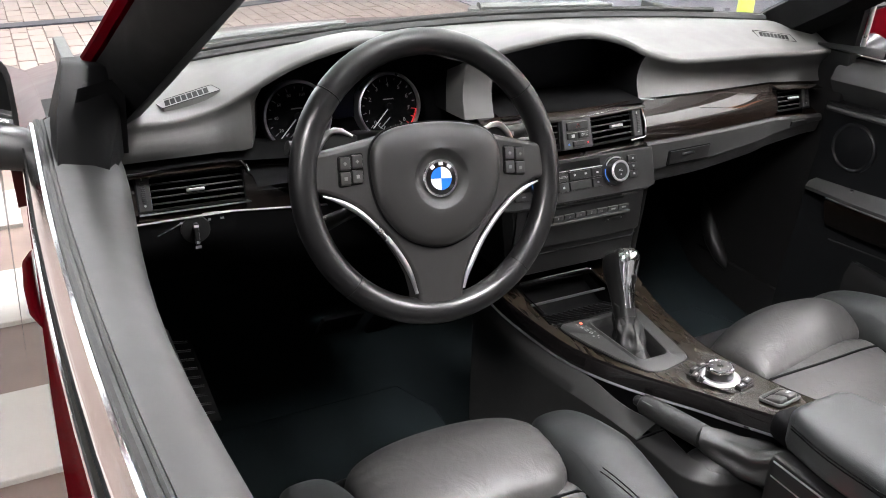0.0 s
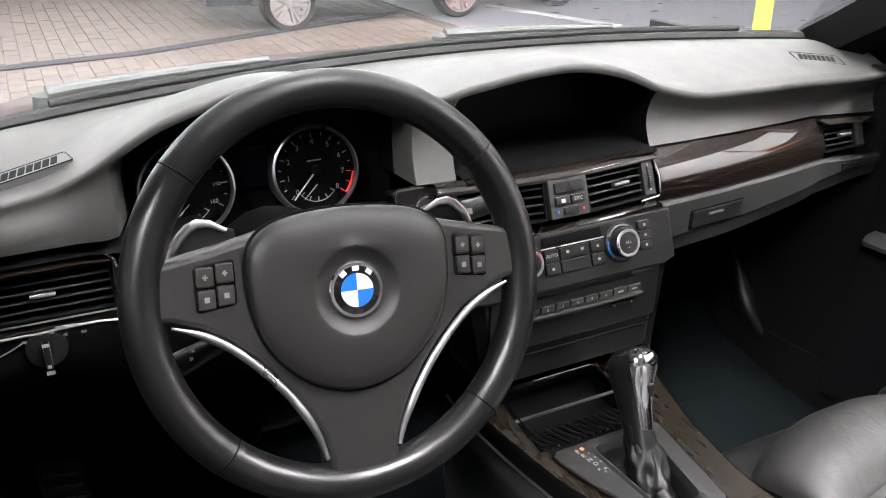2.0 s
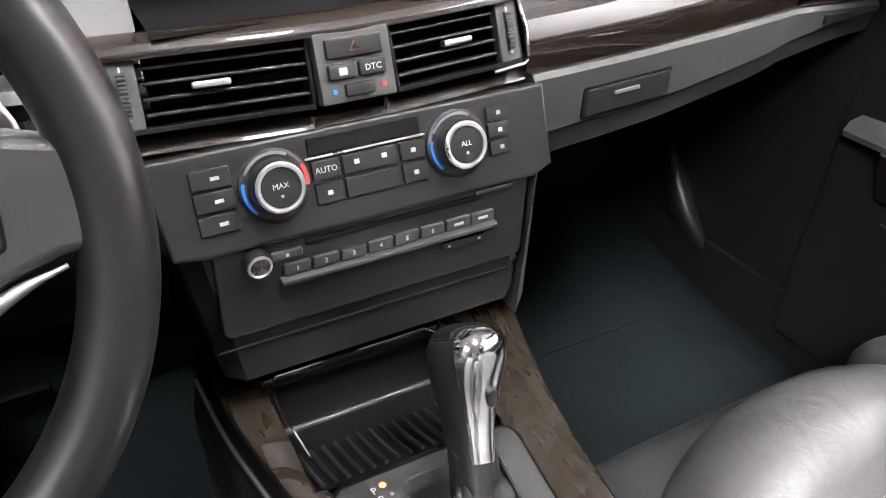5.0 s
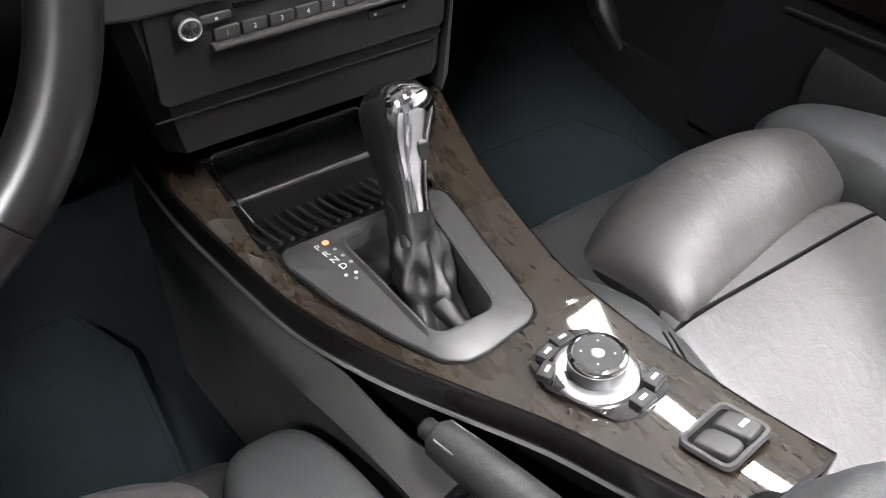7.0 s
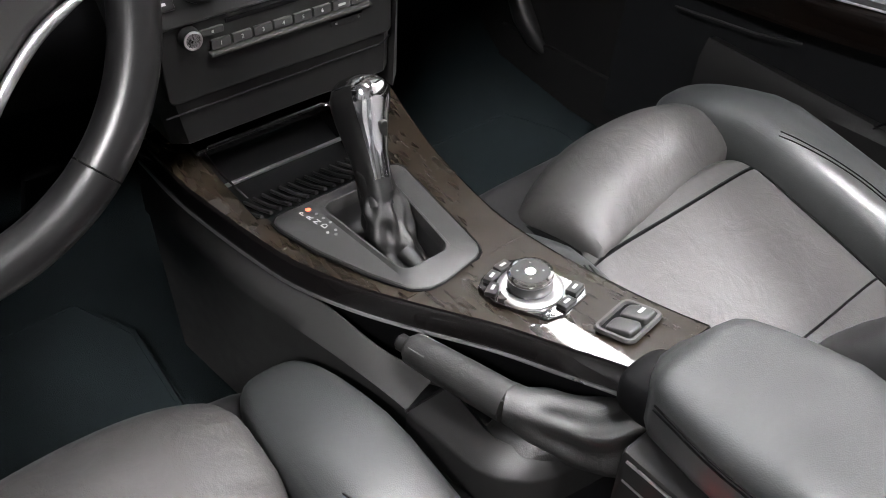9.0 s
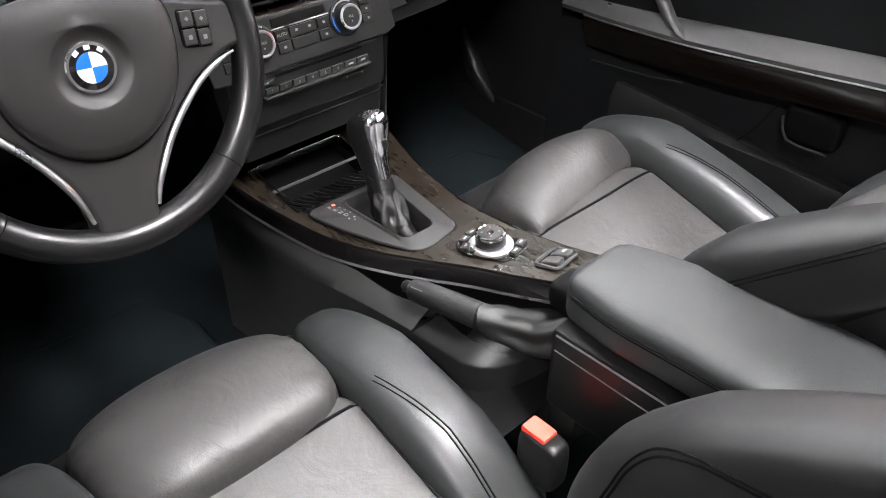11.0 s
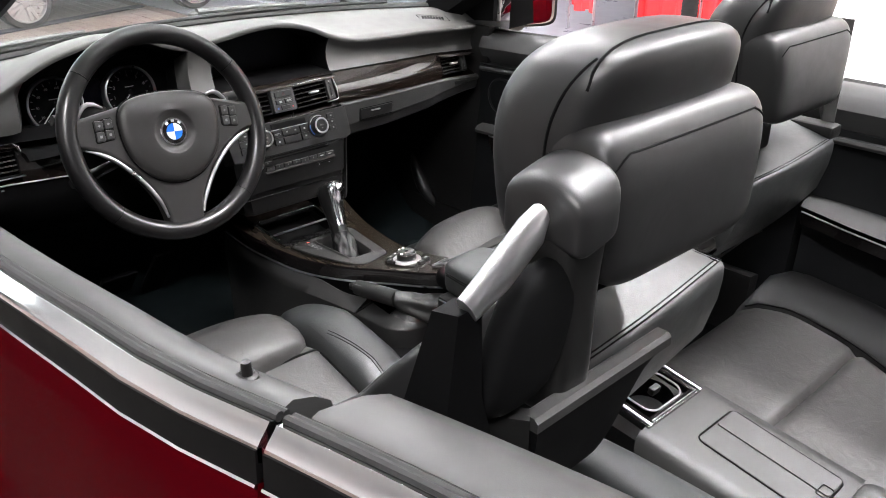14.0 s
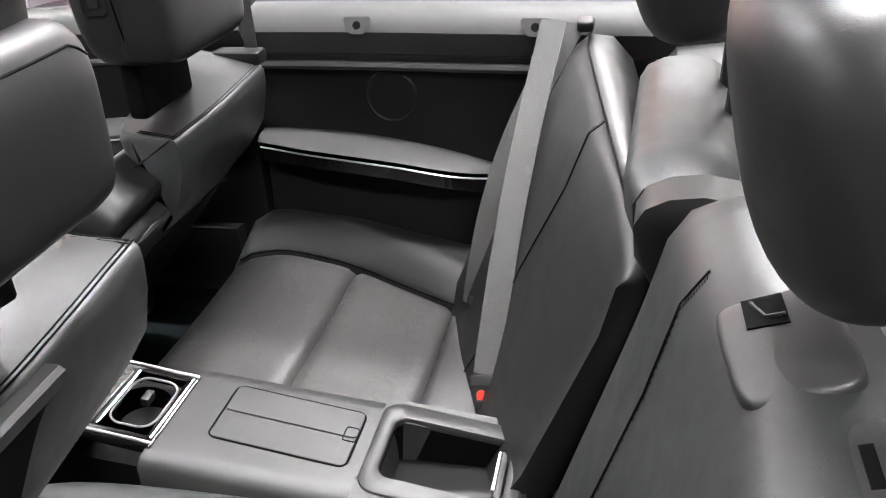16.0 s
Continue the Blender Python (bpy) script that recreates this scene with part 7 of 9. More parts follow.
s.loft([[(x, -0.22 + 0.06 * (1 - (x / 0.6) ** 2) + dy_, 1.30 + 0.03 * (1 - (x / 0.6) ** 2) + dz_) for dy_, dz_ in ((0.03, 0.012), (-0.035, 0.012), (-0.045, -0.012), (0.02, -0.022))] for x in np.linspace(-0.60, 0.60, 14)])
s.part("header_rail", PLASTIC, ws, "black windscreen header")
s = Shape()
base = lambda x: (x, 0.600 - 0.24 * x * x, 0.921 - 0.035 * x * x)
s.tube([base(x) for x in np.linspace(-0.70, 0.70, 30)], 0.013, 8)
s.part("lower_seal", RUBBER, ws, "black lower windscreen seal")
s = Shape()
rows = []
for j in range(9):
    t = j / 8
    row = []
    for x in np.linspace(-1, 1, 17):
        xb, yb, zb = base(0.69 * x)
        xt, yt, zt = 0.585 * x, -0.20 + 0.06 * (1 - x * x), 1.295 + 0.03 * (1 - x * x)
        row.append((xb + (xt - xb) * t, yb + (yt - yb) * t, zb + (zt - zb) * t + 0.03 * math.sin(math.pi * t)))
    rows.append(row)
back = [[(x, y + 0.004, z + 0.004) for x, y, z in reversed(row)] for row in rows]
s.loft([a_ + b_ for a_, b_ in zip(rows, back)])
pane = s.part("windscreen_glass", GLASS, ws, "clear windscreen glass")
pane.visible_shadow = False
# bonnet with cowl and wipers
bon = thing("bonnet", "dark red car bonnet with black cowl", "car bonnet", (0, 1.0, 0.8))
s = Shape()
rows = []
for y in np.linspace(0.66, 1.75, 14):
    row = []
    for x in np.linspace(-0.78, 0.78, 25):
        z = 0.893 - 0.06 * (abs(x) / 0.78) ** 2.5 - 0.19 * ((y - 0.66) / 1.1) ** 1.25 + 0.008 * math.exp(-((abs(x) - 0.42) / 0.07) ** 2)
        row.append((x, y - 0.20 * x * x, z))
    rows.append(row)
s.loft(rows, close=False)
for sg in (-1, 1):
    s.loft([[(sg * 0.78, y - 0.12, 0.833 - 0.19 * ((y - 0.66) / 1.1) ** 1.25), (sg * 0.86, y - 0.12, 0.78 - 0.10 * ((y - 0.66) / 1.1)), (sg * 0.88, y - 0.12, 0.40)] for y in np.linspace(0.40 + 0.26, 1.75, 8)], close=False)
s.loft([[(x, 1.75 - 0.2 * x * x, 0.704 - 0.06 * (abs(x) / 0.78) ** 2.5), (x, 1.80 - 0.2 * x * x, 0.60), (x, 1.80 - 0.2 * x * x, 0.25)] for x in np.linspace(-0.86, 0.86, 16)], close=False)
s.part("bonnet_skin", BONNET_PAINT, bon, "dark red bonnet, greyed for its reflections", 60)
s = Shape()
s.loft([[(x, 0.605 - 0.24 * x * x, 0.905 - 0.035 * x * x), (x, 0.64 - 0.24 * x * x, 0.893 - 0.035 * x * x), (x, 0.675 - 0.20 * x * x, 0.893 - 0.06 * (abs(x) / 0.78) ** 2.5)] for x in np.linspace(-0.76, 0.76, 24)], close=False)
s.part("cowl", WEATHERED, bon, "weathered grey cowl panel")
for x0, x1 in ((-0.56, 0.02), (-0.02, 0.55)):
    wp = thing("wiper", "grey-black windscreen wiper lying on the cowl", "wiper", ((x0 + x1) / 2, 0.6, 0.92), "wipers")
    yz = lambda x, o: (x, 0.592 - 0.24 * x * x + o, 0.938 - 0.035 * x * x)
    s = Shape()
    s.tube([yz(x, 0.0) for x in np.linspace(x0, x1, 16)], 0.0055, 6)
    s.part("wiper_blade", RUBBER, wp)
    s = Shape()
    a, b = (x0, (x0 + x1) / 2) if x0 < -0.3 else (x0 + 0.05, (x0 + x1) / 2 + 0.05)
    s.tube([(yz(x, 0.035 * (1 - (x - a) / (b - a)))[0], yz(x, 0.03 * (1 - (x - a) / (b - a)))[1], yz(x, 0)[2] + 0.008) for x in np.linspace(a, b, 10)], np.linspace(0.012, 0.006, 10), 8, flat=0.7)
    s.part("wiper_arm", WEATHERED, wp)
    s = Shape()
    s.lathe([(0.018, 0), (0.017, 0.016), (0.01, 0.02), (0, 0.02)], m=Matrix.Translation((a, 0.632 - 0.24 * a * a, 0.925 - 0.035 * a * a)), sides=16)
    s.part("wiper_pivot", WEATHERED, wp)

# floor pan, carpets, bulkhead, pedals
pan = thing("floor_pan", "black carpeted car floor and bulkhead", "car floor", (0, -0.3, 0.15))
s = Shape()
s.loft([[(x, y, z) for y, z in ((0.95, 0.60), (0.80, 0.40), (0.62, 0.24), (0.40, 0.205), (-0.40, 0.20), (-0.62, 0.215), (-0.75, 0.22), (-1.3, 0.24))] for x in (-0.74, -0.4, -0.15, 0.15, 0.4, 0.74)], close=False)
s.loft([[(x, y, z) for y, z in ((0.95, 0.55), (0.80, 0.36), (0.62, 0.18), (-1.3, 0.17))] for x in (-0.74, 0.74)], close=False)
s.part("carpet", CARPET, pan, "black carpet")
# bulkhead in near-black: footwell shade put into the colour
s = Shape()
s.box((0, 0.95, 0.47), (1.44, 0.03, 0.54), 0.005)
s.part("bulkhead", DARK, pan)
for sg in (-1, 1):
    s = Shape()
    s.loft([[(sg * 0.70, y, 0.20), (sg * 0.705, y, 0.30), (sg * 0.73, y, 0.31), (sg * 0.76, y, 0.31)] for y in np.linspace(-0.7, 0.60, 6)], close=False)
    s.part("sill_trim", PLASTIC, pan)
    s = Shape()
    s.box((sg * 0.722, 0.615, 0.53), (0.022, 0.67, 0.68), 0.004)
    s.part("kick_panel", PLASTIC, pan)
s = Shape()
s.tube([(0.716, 0.600, 0.430), (0.706, 0.580, 0.400), (0.702, 0.560, 0.372), (0.700, 0.537, 0.340), (0.704, 0.508, 0.305), (0.716, 0.480, 0.275)], [0.006, 0.016, 0.021, 0.022, 0.018, 0.006], 16)
s.part("kick_bulge", PLASTIC, pan, "rounded glossy moulding on the kick panel")
# pedals and foot rest darker than the rubber, to paint footwell shade
for x, w, name in ((-0.30, 0.09, "brake_pedal"), (-0.19, 0.06, "throttle_pedal")):
    s = Shape(Matrix.Translation((x, 0.56, 0.33)) @ Matrix.Rotation(radians(-50), 4, "X"))
    s.box((0, 0, 0), (w, 0.09 if "brake" in name else 0.20, 0.012), 0.004)
    pedal = s.part(name, DARK, pan, "rubber pedal, near-black for the footwell shade")
s = Shape()
s.loft([[(x0 + 0.003, y, z - 0.004), (x0, y, z), (x1, y, z - 0.012), (x1 - 0.003, y + 0.004, z - 0.018), (x1 - 0.004, y + 0.03, z - 0.04), (x0 + 0.003, y + 0.03, z - 0.03)] for x0, x1, y, z in [(-0.668 + 0.007 * t, -0.612 + 0.026 * t, 0.52 - 0.11 * t, 0.424 - 0.135 * t) for t in np.linspace(0, 1, 8)]])
rest_ = s.part("foot_rest", DARK, pan, "rubber foot rest, near-black for the footwell shade")
for t in np.linspace(0.12, 0.9, 9):
    s = Shape()
    s.tube([(-0.661 + 0.007 * t, 0.516 - 0.11 * t, 0.422 - 0.135 * t), (-0.619 + 0.026 * t, 0.516 - 0.11 * t, 0.414 - 0.135 * t)], 0.0022, 5)
    s.part("rib", PLASTIC, rest_)
for x in (-0.40, 0.40):
    m_ = thing("floor_mat", "black carpet floor mat", "floor mat", (x, 0.25, 0.205), "floor mats")
    s = Shape(Matrix.Translation((x, 0.25, 0.210)))
    s.prism([(-0.20, -0.28), (0.20, -0.28), (0.22, 0.1), (0.18, 0.20), (-0.18, 0.20), (-0.22, 0.1)], 0, 0.010, 0.004)
    s.part("mat_carpet", CARPET, m_)
    s = Shape(Matrix.Translation((x, 0.25, 0.210)))
    s.tube([(-0.20, -0.28, 0.006), (0.20, -0.28, 0.006), (0.22, 0.1, 0.006), (0.18, 0.20, 0.006), (-0.18, 0.20, 0.006), (-0.22, 0.1, 0.006)], 0.006, 6, loop=True)
    s.part("mat_border", CARPET, m_)


# ---- rear seats ----
rear = thing("rear_bench", "black leather rear bench with two sculpted seats", "rear seat", (0, -1.2, 0.24))
for sg in (-1, 1):
    s = Shape()
    s.pillow((sg * 0.36, -0.92, 0.29), (0.262, 0.30, 0.070), 6, n=14)
    s.part("bench_base", LEATHER_SHADED, rear, "", 60)
    # cushion: three panels, a flat raised band outside and a rolled edge inside, all meeting at seams
    inner_x = curve_through([-1.25, -1.0, -0.8, -0.62], [0.128, 0.128, 0.130, 0.150])
    seam_x = curve_through([-1.25, -1.12, -0.98, -0.85, -0.70, -0.59], [0.415, 0.464, 0.528, 0.583, 0.604, 0.588])
    outer_x = curve_through([-1.25, -1.0, -0.8, -0.66, -0.60], [0.650, 0.668, 0.690, 0.695, 0.660])
    crest = curve_through([-1.25, -1.0, -0.8, -0.68, -0.62, -0.585], [0.405, 0.412, 0.425, 0.428, 0.408, 0.360])

    def cushion(name, y0, y1, xa, xb, lift, crown, label, mat):
        s = Shape()
        rings = []
        n, m = 16, 14
        for i in range(n + 1):
            y = y0 + (y1 - y0) * i / n
            ey = min(i, n - i) / n * abs(y1 - y0)
            top = []
            for k in range(m + 1):
                x = xa(y) + (xb(y) - xa(y)) * k / m
                ex = min(k, m - k) / m * (xb(y) - xa(y))
                edge = 0.010 * (math.exp(-ex / 0.007) + math.exp(-ey / 0.007))
                top.append((sg * x, y, crest(y) + lift(x, y) + crown * math.sin(math.pi * k / m) - edge))
            rings.append(top + [(sg * xb(y), y, 0.28), (sg * xa(y), y, 0.28)])
        s.loft(rings)
        return s.part(name, mat, rear, label, 60)

    for y0, y1 in ((-0.590, -0.868), (-0.869, -1.078), (-1.079, -1.23)):
        cushion("seat_panel", y0, y1, inner_x, seam_x, lambda x, y: 0.0, -0.006, "leather seat panel", LEATHER_LIT)
    cushion("outer_bolster", -0.592, -1.23, lambda y: seam_x(y) + 0.001, outer_x, lambda x, y: (0.022 + 0.028 * smoothstep(-1.20, -0.80, y) * smoothstep(-0.585, -0.66, y)) * smoothstep(0.0, 0.085, x - seam_x(y)) + 0.004, 0.010, "wide flat leather seat edge", LEATHER_SHADED)
    s = Shape()
    s.tube([(sg * seam_x(y), y, crest(y) + 0.001) for y in np.linspace(-1.22, -0.62, 24)], 0.0022, 5)
    s.part("piping", DARK, rear)
    s = Shape()
    s.pillow((sg * (0.118 if sg > 0 else 0.150), -0.93, 0.385 if sg > 0 else 0.432), (0.030 if sg > 0 else 0.052, 0.300, 0.050 if sg > 0 else 0.085), 3.5, n=14)
    # the two sides differ by painted shade, not by leather
    s.part("inner_bolster", LEATHER_HALF_LIT if sg < 0 else LEATHER_SHADED, rear, "rounded leather seat edge", 60)
    # backrest; the passenger-side one is unlatched and tips forward
    prof = [(-1.055, 0.38), (-1.095, 0.47), (-1.165, 0.62), (-1.235, 0.76), (-1.280, 0.845), (-1.305, 0.866), (-1.340, 0.862), (-1.372, 0.825), (-1.402, 0.735), (-1.392, 0.63), (-1.32, 0.46), (-1.25, 0.36)]
    if sg < 0:
        prof = [(-1.275, 0.38), (-1.298, 0.47), (-1.345, 0.62), (-1.388, 0.755), (-1.412, 0.850), (-1.432, 0.882), (-1.470, 0.900), (-1.540, 0.904), (-1.565, 0.85), (-1.52, 0.63), (-1.50, 0.46), (-1.45, 0.36)]
    cy, cz = sum(a for a, b in prof) / len(prof), sum(b for a, b in prof) / len(prof)
    s = Shape()
    rings = []
    x0, x1 = (0.004, 0.640) if sg > 0 else (0.030, 0.640)
    lean = (1.0, 1.0, 0.9, 0.75, 0.62, 0.55, 0.5, 0.4, 0.2, 0, 0, 0)

    def back_point(x, i):
        a, b = prof[i]
        if sg < 0:
            return a - 0.022 * (math.cos(2 * math.pi * ((x - x0) / (x1 - x0) - 0.5)) + 1) / 2 * (i < 6), b
        k = 1 - min(1.0, x / 0.52)
        crease = 0.004 * math.sin(23 * x + 9 * b) * math.sin(31 * b) if i < 5 else 0
        return a - 0.165 * k * lean[i] + crease, 0.38 + (b - 0.38) * (1 - 0.17 * k)

    for k in range(33):
        t = k / 32
        x = x0 + (x1 - x0) * t
        e = min(t, 1 - t) * 32
        f = 1 - 0.10 * max(0, 1 - e / 2.2) ** 2
        ring = [back_point(x, i) for i in range(len(prof))]
        rings.append([(sg * x, cy + (a - cy) * f, cz + (b - cz) * f) for a, b in ring])
    s.loft(rings)
    # driver side half-lit, passenger side shaded, both by base colour
    s.part("back_cushion", LEATHER_HALF_LIT if sg < 0 else LEATHER_SHADED, rear, "leather rear backrest", 75)
    for u in ((0.30,) if sg > 0 else (0.170,)):
        s = Shape()
        s.tube([(sg * u, back_point(u, i)[0] + 0.001, back_point(u, i)[1]) for i in range(6)], 0.0014, 5)
        s.part("piping", DARK, rear)
        s = Shape()
        for i in range(5):
            p, q = back_point(u, i), back_point(u, i + 1)
            for w in np.linspace(0, 1, 12)[:-1]:
                s.box((sg * (u + 0.006), p[0] + (q[0] - p[0]) * w + 0.001, p[1] + (q[1] - p[1]) * w), (0.0008, 0.0010, 0.0042), 0)
        tagged(s.part("stitching", GREY_PLASTIC, rear), kind="stuff")
    if sg > 0:
        s = Shape()
        s.tube([(sg * x, back_point(x, 5)[0] + 0.002, back_point(x, 5)[1] + 0.001) for x in np.linspace(x0 + 0.02, 0.62, 20)], 0.0016, 5)
        s.part("piping", DARK, rear)
    # headrest
    HM = Matrix.Translation((-0.265, -1.500, 1.040) if sg < 0 else (0.275, -1.425, 1.045)) @ Matrix.Rotation(radians(-12), 4, "X")
    s = Shape(HM)
    s.pillow((0, 0, 0.010), (0.130, 0.064, 0.100), 3.4, n=18, bend=lambda p: Vector((p[0], p[1] - 0.3 * p[0] ** 2, p[2])))
    hr = s.part("headrest", LEATHER_SHADED, rear, "rounded black leather headrest", 60)
    if sg > 0:
        s = Shape(HM)
        s.tube([(0.134 * math.cos(a), 0.016 - 0.02 * math.cos(a) ** 2, 0.010 + 0.093 * math.sin(a)) for a in (2 * math.pi * k / 36 for k in range(36))], 0.0024, 5, loop=True)
        s.part("headrest_piping", DARK, hr)
    for u in (-0.05, 0.05) if sg > 0 else ():
        s = Shape()
        s.tube([(sg * (0.265 if sg < 0 else 0.30) + u, -1.49, 0.85), (sg * (0.265 if sg < 0 else 0.30) + u, -1.495, 0.97)], 0.007, 8)
        s.part("headrest_post", PLASTIC, rear)
s = Shape()
s.tube([(0.075, -1.392, 0.70), (0.055, -1.405, 0.705), (0.055, -1.41, 0.72)], 0.004, 6)
s.part("back_striker", CHROME, rear)
# ski hatch panel between the seats
s = Shape()
s.loft([[(-0.062, -1.30 - 0.12 * t, 0.42 + 0.40 * t), (0.062, -1.30 - 0.12 * t, 0.42 + 0.40 * t), (0.062, -1.36 - 0.12 * t, 0.42 + 0.40 * t), (-0.062, -1.36 - 0.12 * t, 0.42 + 0.40 * t)] for t in np.linspace(0, 1, 6)])
s.part("hatch_panel", LEATHER_SHADED, rear, "leather hatch panel")
# parcel shelf and roll-bar covers
shelf = thing("rear_deck", "dark grey rear deck with roll-bar covers", "rear deck", (0, -1.55, 0.8))
s = Shape()
s.loft([[(x, -1.42 if x > 0 else -1.53, 0.800), (x, -1.44 if x > 0 else -1.54, 0.835), (x, -1.55, 0.850), (x, -1.70, 0.880), (x, -1.78, 0.88), (x, -1.78, 0.70), (x, -1.54, 0.70)] for x in np.linspace(-0.66, 0.66, 12)])
s.part("deck_cover", CAP_SOFT, shelf, "soft grey deck cover", 50)
for x0_, x1_, lift_, m_ in ((0.040, 0.470, 0.0, LEATHER_HALF_LIT), (-0.030, 0.036, -0.004, GREY_PLASTIC)):
    s = Shape()
    rings = []
    for k in range(13):
        t = k / 12
        x = x0_ + (x1_ - x0_) * t
        f = 0.012 * max(0.0, 1 - min(t, 1 - t) * 12) ** 2
        rings.append([(x, y - 0.04 * x + 4.0 * min(0.0, lift_) + (f if y < -1.44 else -f), z + lift_ - f) for y, z in ((-1.400, 0.760), (-1.368, 0.815), (-1.366, 0.848), (-1.376, 0.866), (-1.398, 0.877), (-1.430, 0.881), (-1.462, 0.876), (-1.484, 0.860), (-1.490, 0.760))])
    s.loft(rings)
    s.part("rollbar_cover", m_, shelf, "smooth grey roll-bar cover", 60)
fr = axes((-0.284, -1.474, 0.895), (-1, -0.1, 0), (0.1, -0.95, 0.34))
s = Shape(fr)
s.pillow((0.0, 0.006, -0.006), (0.062, 0.040, 0.013), 5, n=14, bend=lambda p: Vector((p[0], p[1], p[2] - 0.5 * p[0] ** 2 * (p[0] < 0))))
guide = s.part("belt_guide", GREY_PLASTIC, shelf, "moulded grey belt guide with a slot", 60)
s = Shape(fr)
s.prism([(-0.046, -0.012), (-0.012, -0.014), (-0.008, 0.014), (-0.044, 0.016)], 0.003, 0.0078, 0.0004)
s.part("guide_slot", DARK, guide)
s = Shape(fr)
s.tube([(-0.040, -0.006, 0.0082), (-0.020, 0.000, 0.0082), (-0.018, 0.013, 0.0082)], 0.0016, 6)
s.part("slot_edge", GREY_PLASTIC, guide)
fr = axes((-0.405, -1.498, 0.893), (-1, 0.0, 0), (0, -0.95, 0.30))
s = Shape(fr)
s.pillow((0, 0, -0.008), (0.046, 0.040, 0.016), 4, n=12)
hook = s.part("belt_hook", GREY_PLASTIC, shelf, "curved grey belt hook", 60)
s = Shape(fr)
s.prism([(-0.016, 0.008), (0.018, 0.008), (0.018, 0.016), (-0.016, 0.016)], 0.005, 0.0084, 0.0004)
s.part("hook_slot", DARK, hook)

# rear centre console
rc = thing("rear_console", "grey rear centre console with gloss cup holder, lid and tray", "console", (0, -1.0, 0.24))
RZ = lambda y: 0.523 + (y + 0.80) * 0.165
# centre line drifts slightly towards the passenger side
RX = lambda y: 0.010 + (-(y + 0.80)) * 0.06


def rc_frame(y):
    return axes((RX(y), y, RZ(y)), (1, 0, 0), (-0.06, 1, 0.165))


top = Shape()
top.loft([[(RX(y) - 0.102, y, RZ(y) - 0.10), (RX(y) - 0.100, y, RZ(y) - 0.012), (RX(y) - 0.090, y, RZ(y) - 0.003), (RX(y) - 0.07, y, RZ(y)), (RX(y) + 0.07, y, RZ(y)), (RX(y) + 0.090, y, RZ(y) - 0.003), (RX(y) + 0.100, y, RZ(y) - 0.012), (RX(y) + 0.102, y, RZ(y) - 0.10), (RX(y) + 0.10, y, 0.24), (RX(y) - 0.10, y, 0.24)] for y in np.linspace(-1.062, -0.800, 8)])
top.part("console_body", GREY_PLASTIC, rc, "satin grey plastic body", 50)
for y0, y1, xa, xb in ((-1.27, -1.0621, -0.102, -0.058), (-1.27, -1.0621, 0.058, 0.102), (-1.27, -1.245, -0.058, 0.058), (-1.082, -1.0621, -0.058, 0.058)):
    s = Shape()
    s.loft([[(RX(y) + xa, y, 0.24), (RX(y) + xa, y, RZ(y) - 0.004), (RX(y) + xa + 0.004, y, RZ(y)), (RX(y) + xb - 0.004, y, RZ(y)), (RX(y) + xb, y, RZ(y) - 0.004), (RX(y) + xb, y, 0.24)] for y in np.linspace(y0, y1, 4)])
    s.part("tray_wall", GREY_PLASTIC, rc)
s = Shape()
s.box((RX(-1.16), -1.165, 0.40), (0.118, 0.17, 0.01), 0.003)
s.part("tray_floor", PLASTIC, rc)
fr = rc_frame(-1.163)
s = Shape(fr)
inner_, outer_ = rounded_rect(0.112, 0.160, 0.018, 6), rounded_rect(0.170, 0.202, 0.026, 6)
s.loft([[(u, v, -0.004) for u, v in outer_], [(u, v, 0.0020) for u, v in outer_], [(u * 0.985, v * 0.985, 0.0035) for u, v in outer_], [(u * 1.02, v * 1.02, 0.0035) for u, v in inner_], [(u, v, 0.0015) for u, v in inner_], [(u, v, -0.010) for u, v in inner_]], cap=False)
s.part("tray_frame", GREY_PLASTIC, rc, "wide flat frame of the tray", 50)
s = Shape(fr)
s.loft([[(u, v, -0.008) for u, v in inner_], [(u * 0.97, v * 0.97, -0.075) for u, v in inner_]], cap=False)
s.part("tray_liner", DARK, rc, "black tray liner")
s = Shape(fr)
s.box((0.0, -0.072, -0.010), (0.085, 0.012, 0.016), 0.004)
tr = s.part("tray_insert", GREY_PLASTIC, rc)
s = Shape(fr)
s.tube([(-0.035, -0.066, 0.0), (0.035, -0.066, 0.0)], 0.0025, 6)
s.part("insert_line", SATIN, tr)
fr = rc_frame(-0.953)
fr.translation += Vector((0.010, 0, 0))
s = Shape(fr)
s.tube([(u, v, 0.0008) for u, v in rounded_rect(0.104, 0.186, 0.012, 5)], 0.0016, 5, loop=True)
s.part("lid_joint", DARK, rc)
for u, w in ((-0.0265, 0.050), (0.0265, 0.050)):
    s = Shape(fr)
    s.prism([(u + a * 1.0, b) for a, b in rounded_rect(w - 0.001, 0.182, 0.006)], -0.004, 0.0022, 0.001)
    lid = s.part("lid_half", GREY_PLASTIC, rc, "flat grey console lid")
s = Shape(fr)
s.tube([(u, v, 0.0026) for u, v in rounded_rect(0.026, 0.018, 0.004)], 0.001, 4, loop=True)
m_ = s
m_.v = [tuple(Vector(p) + (fr.to_3x3() @ Vector((0.006, -0.083, 0)))) for p in m_.v]
m_.part("lid_catch", DARK, rc)
fr = rc_frame(-0.752)
fr.translation += Vector((0, 0, 0.002))
cup = Shape(fr)
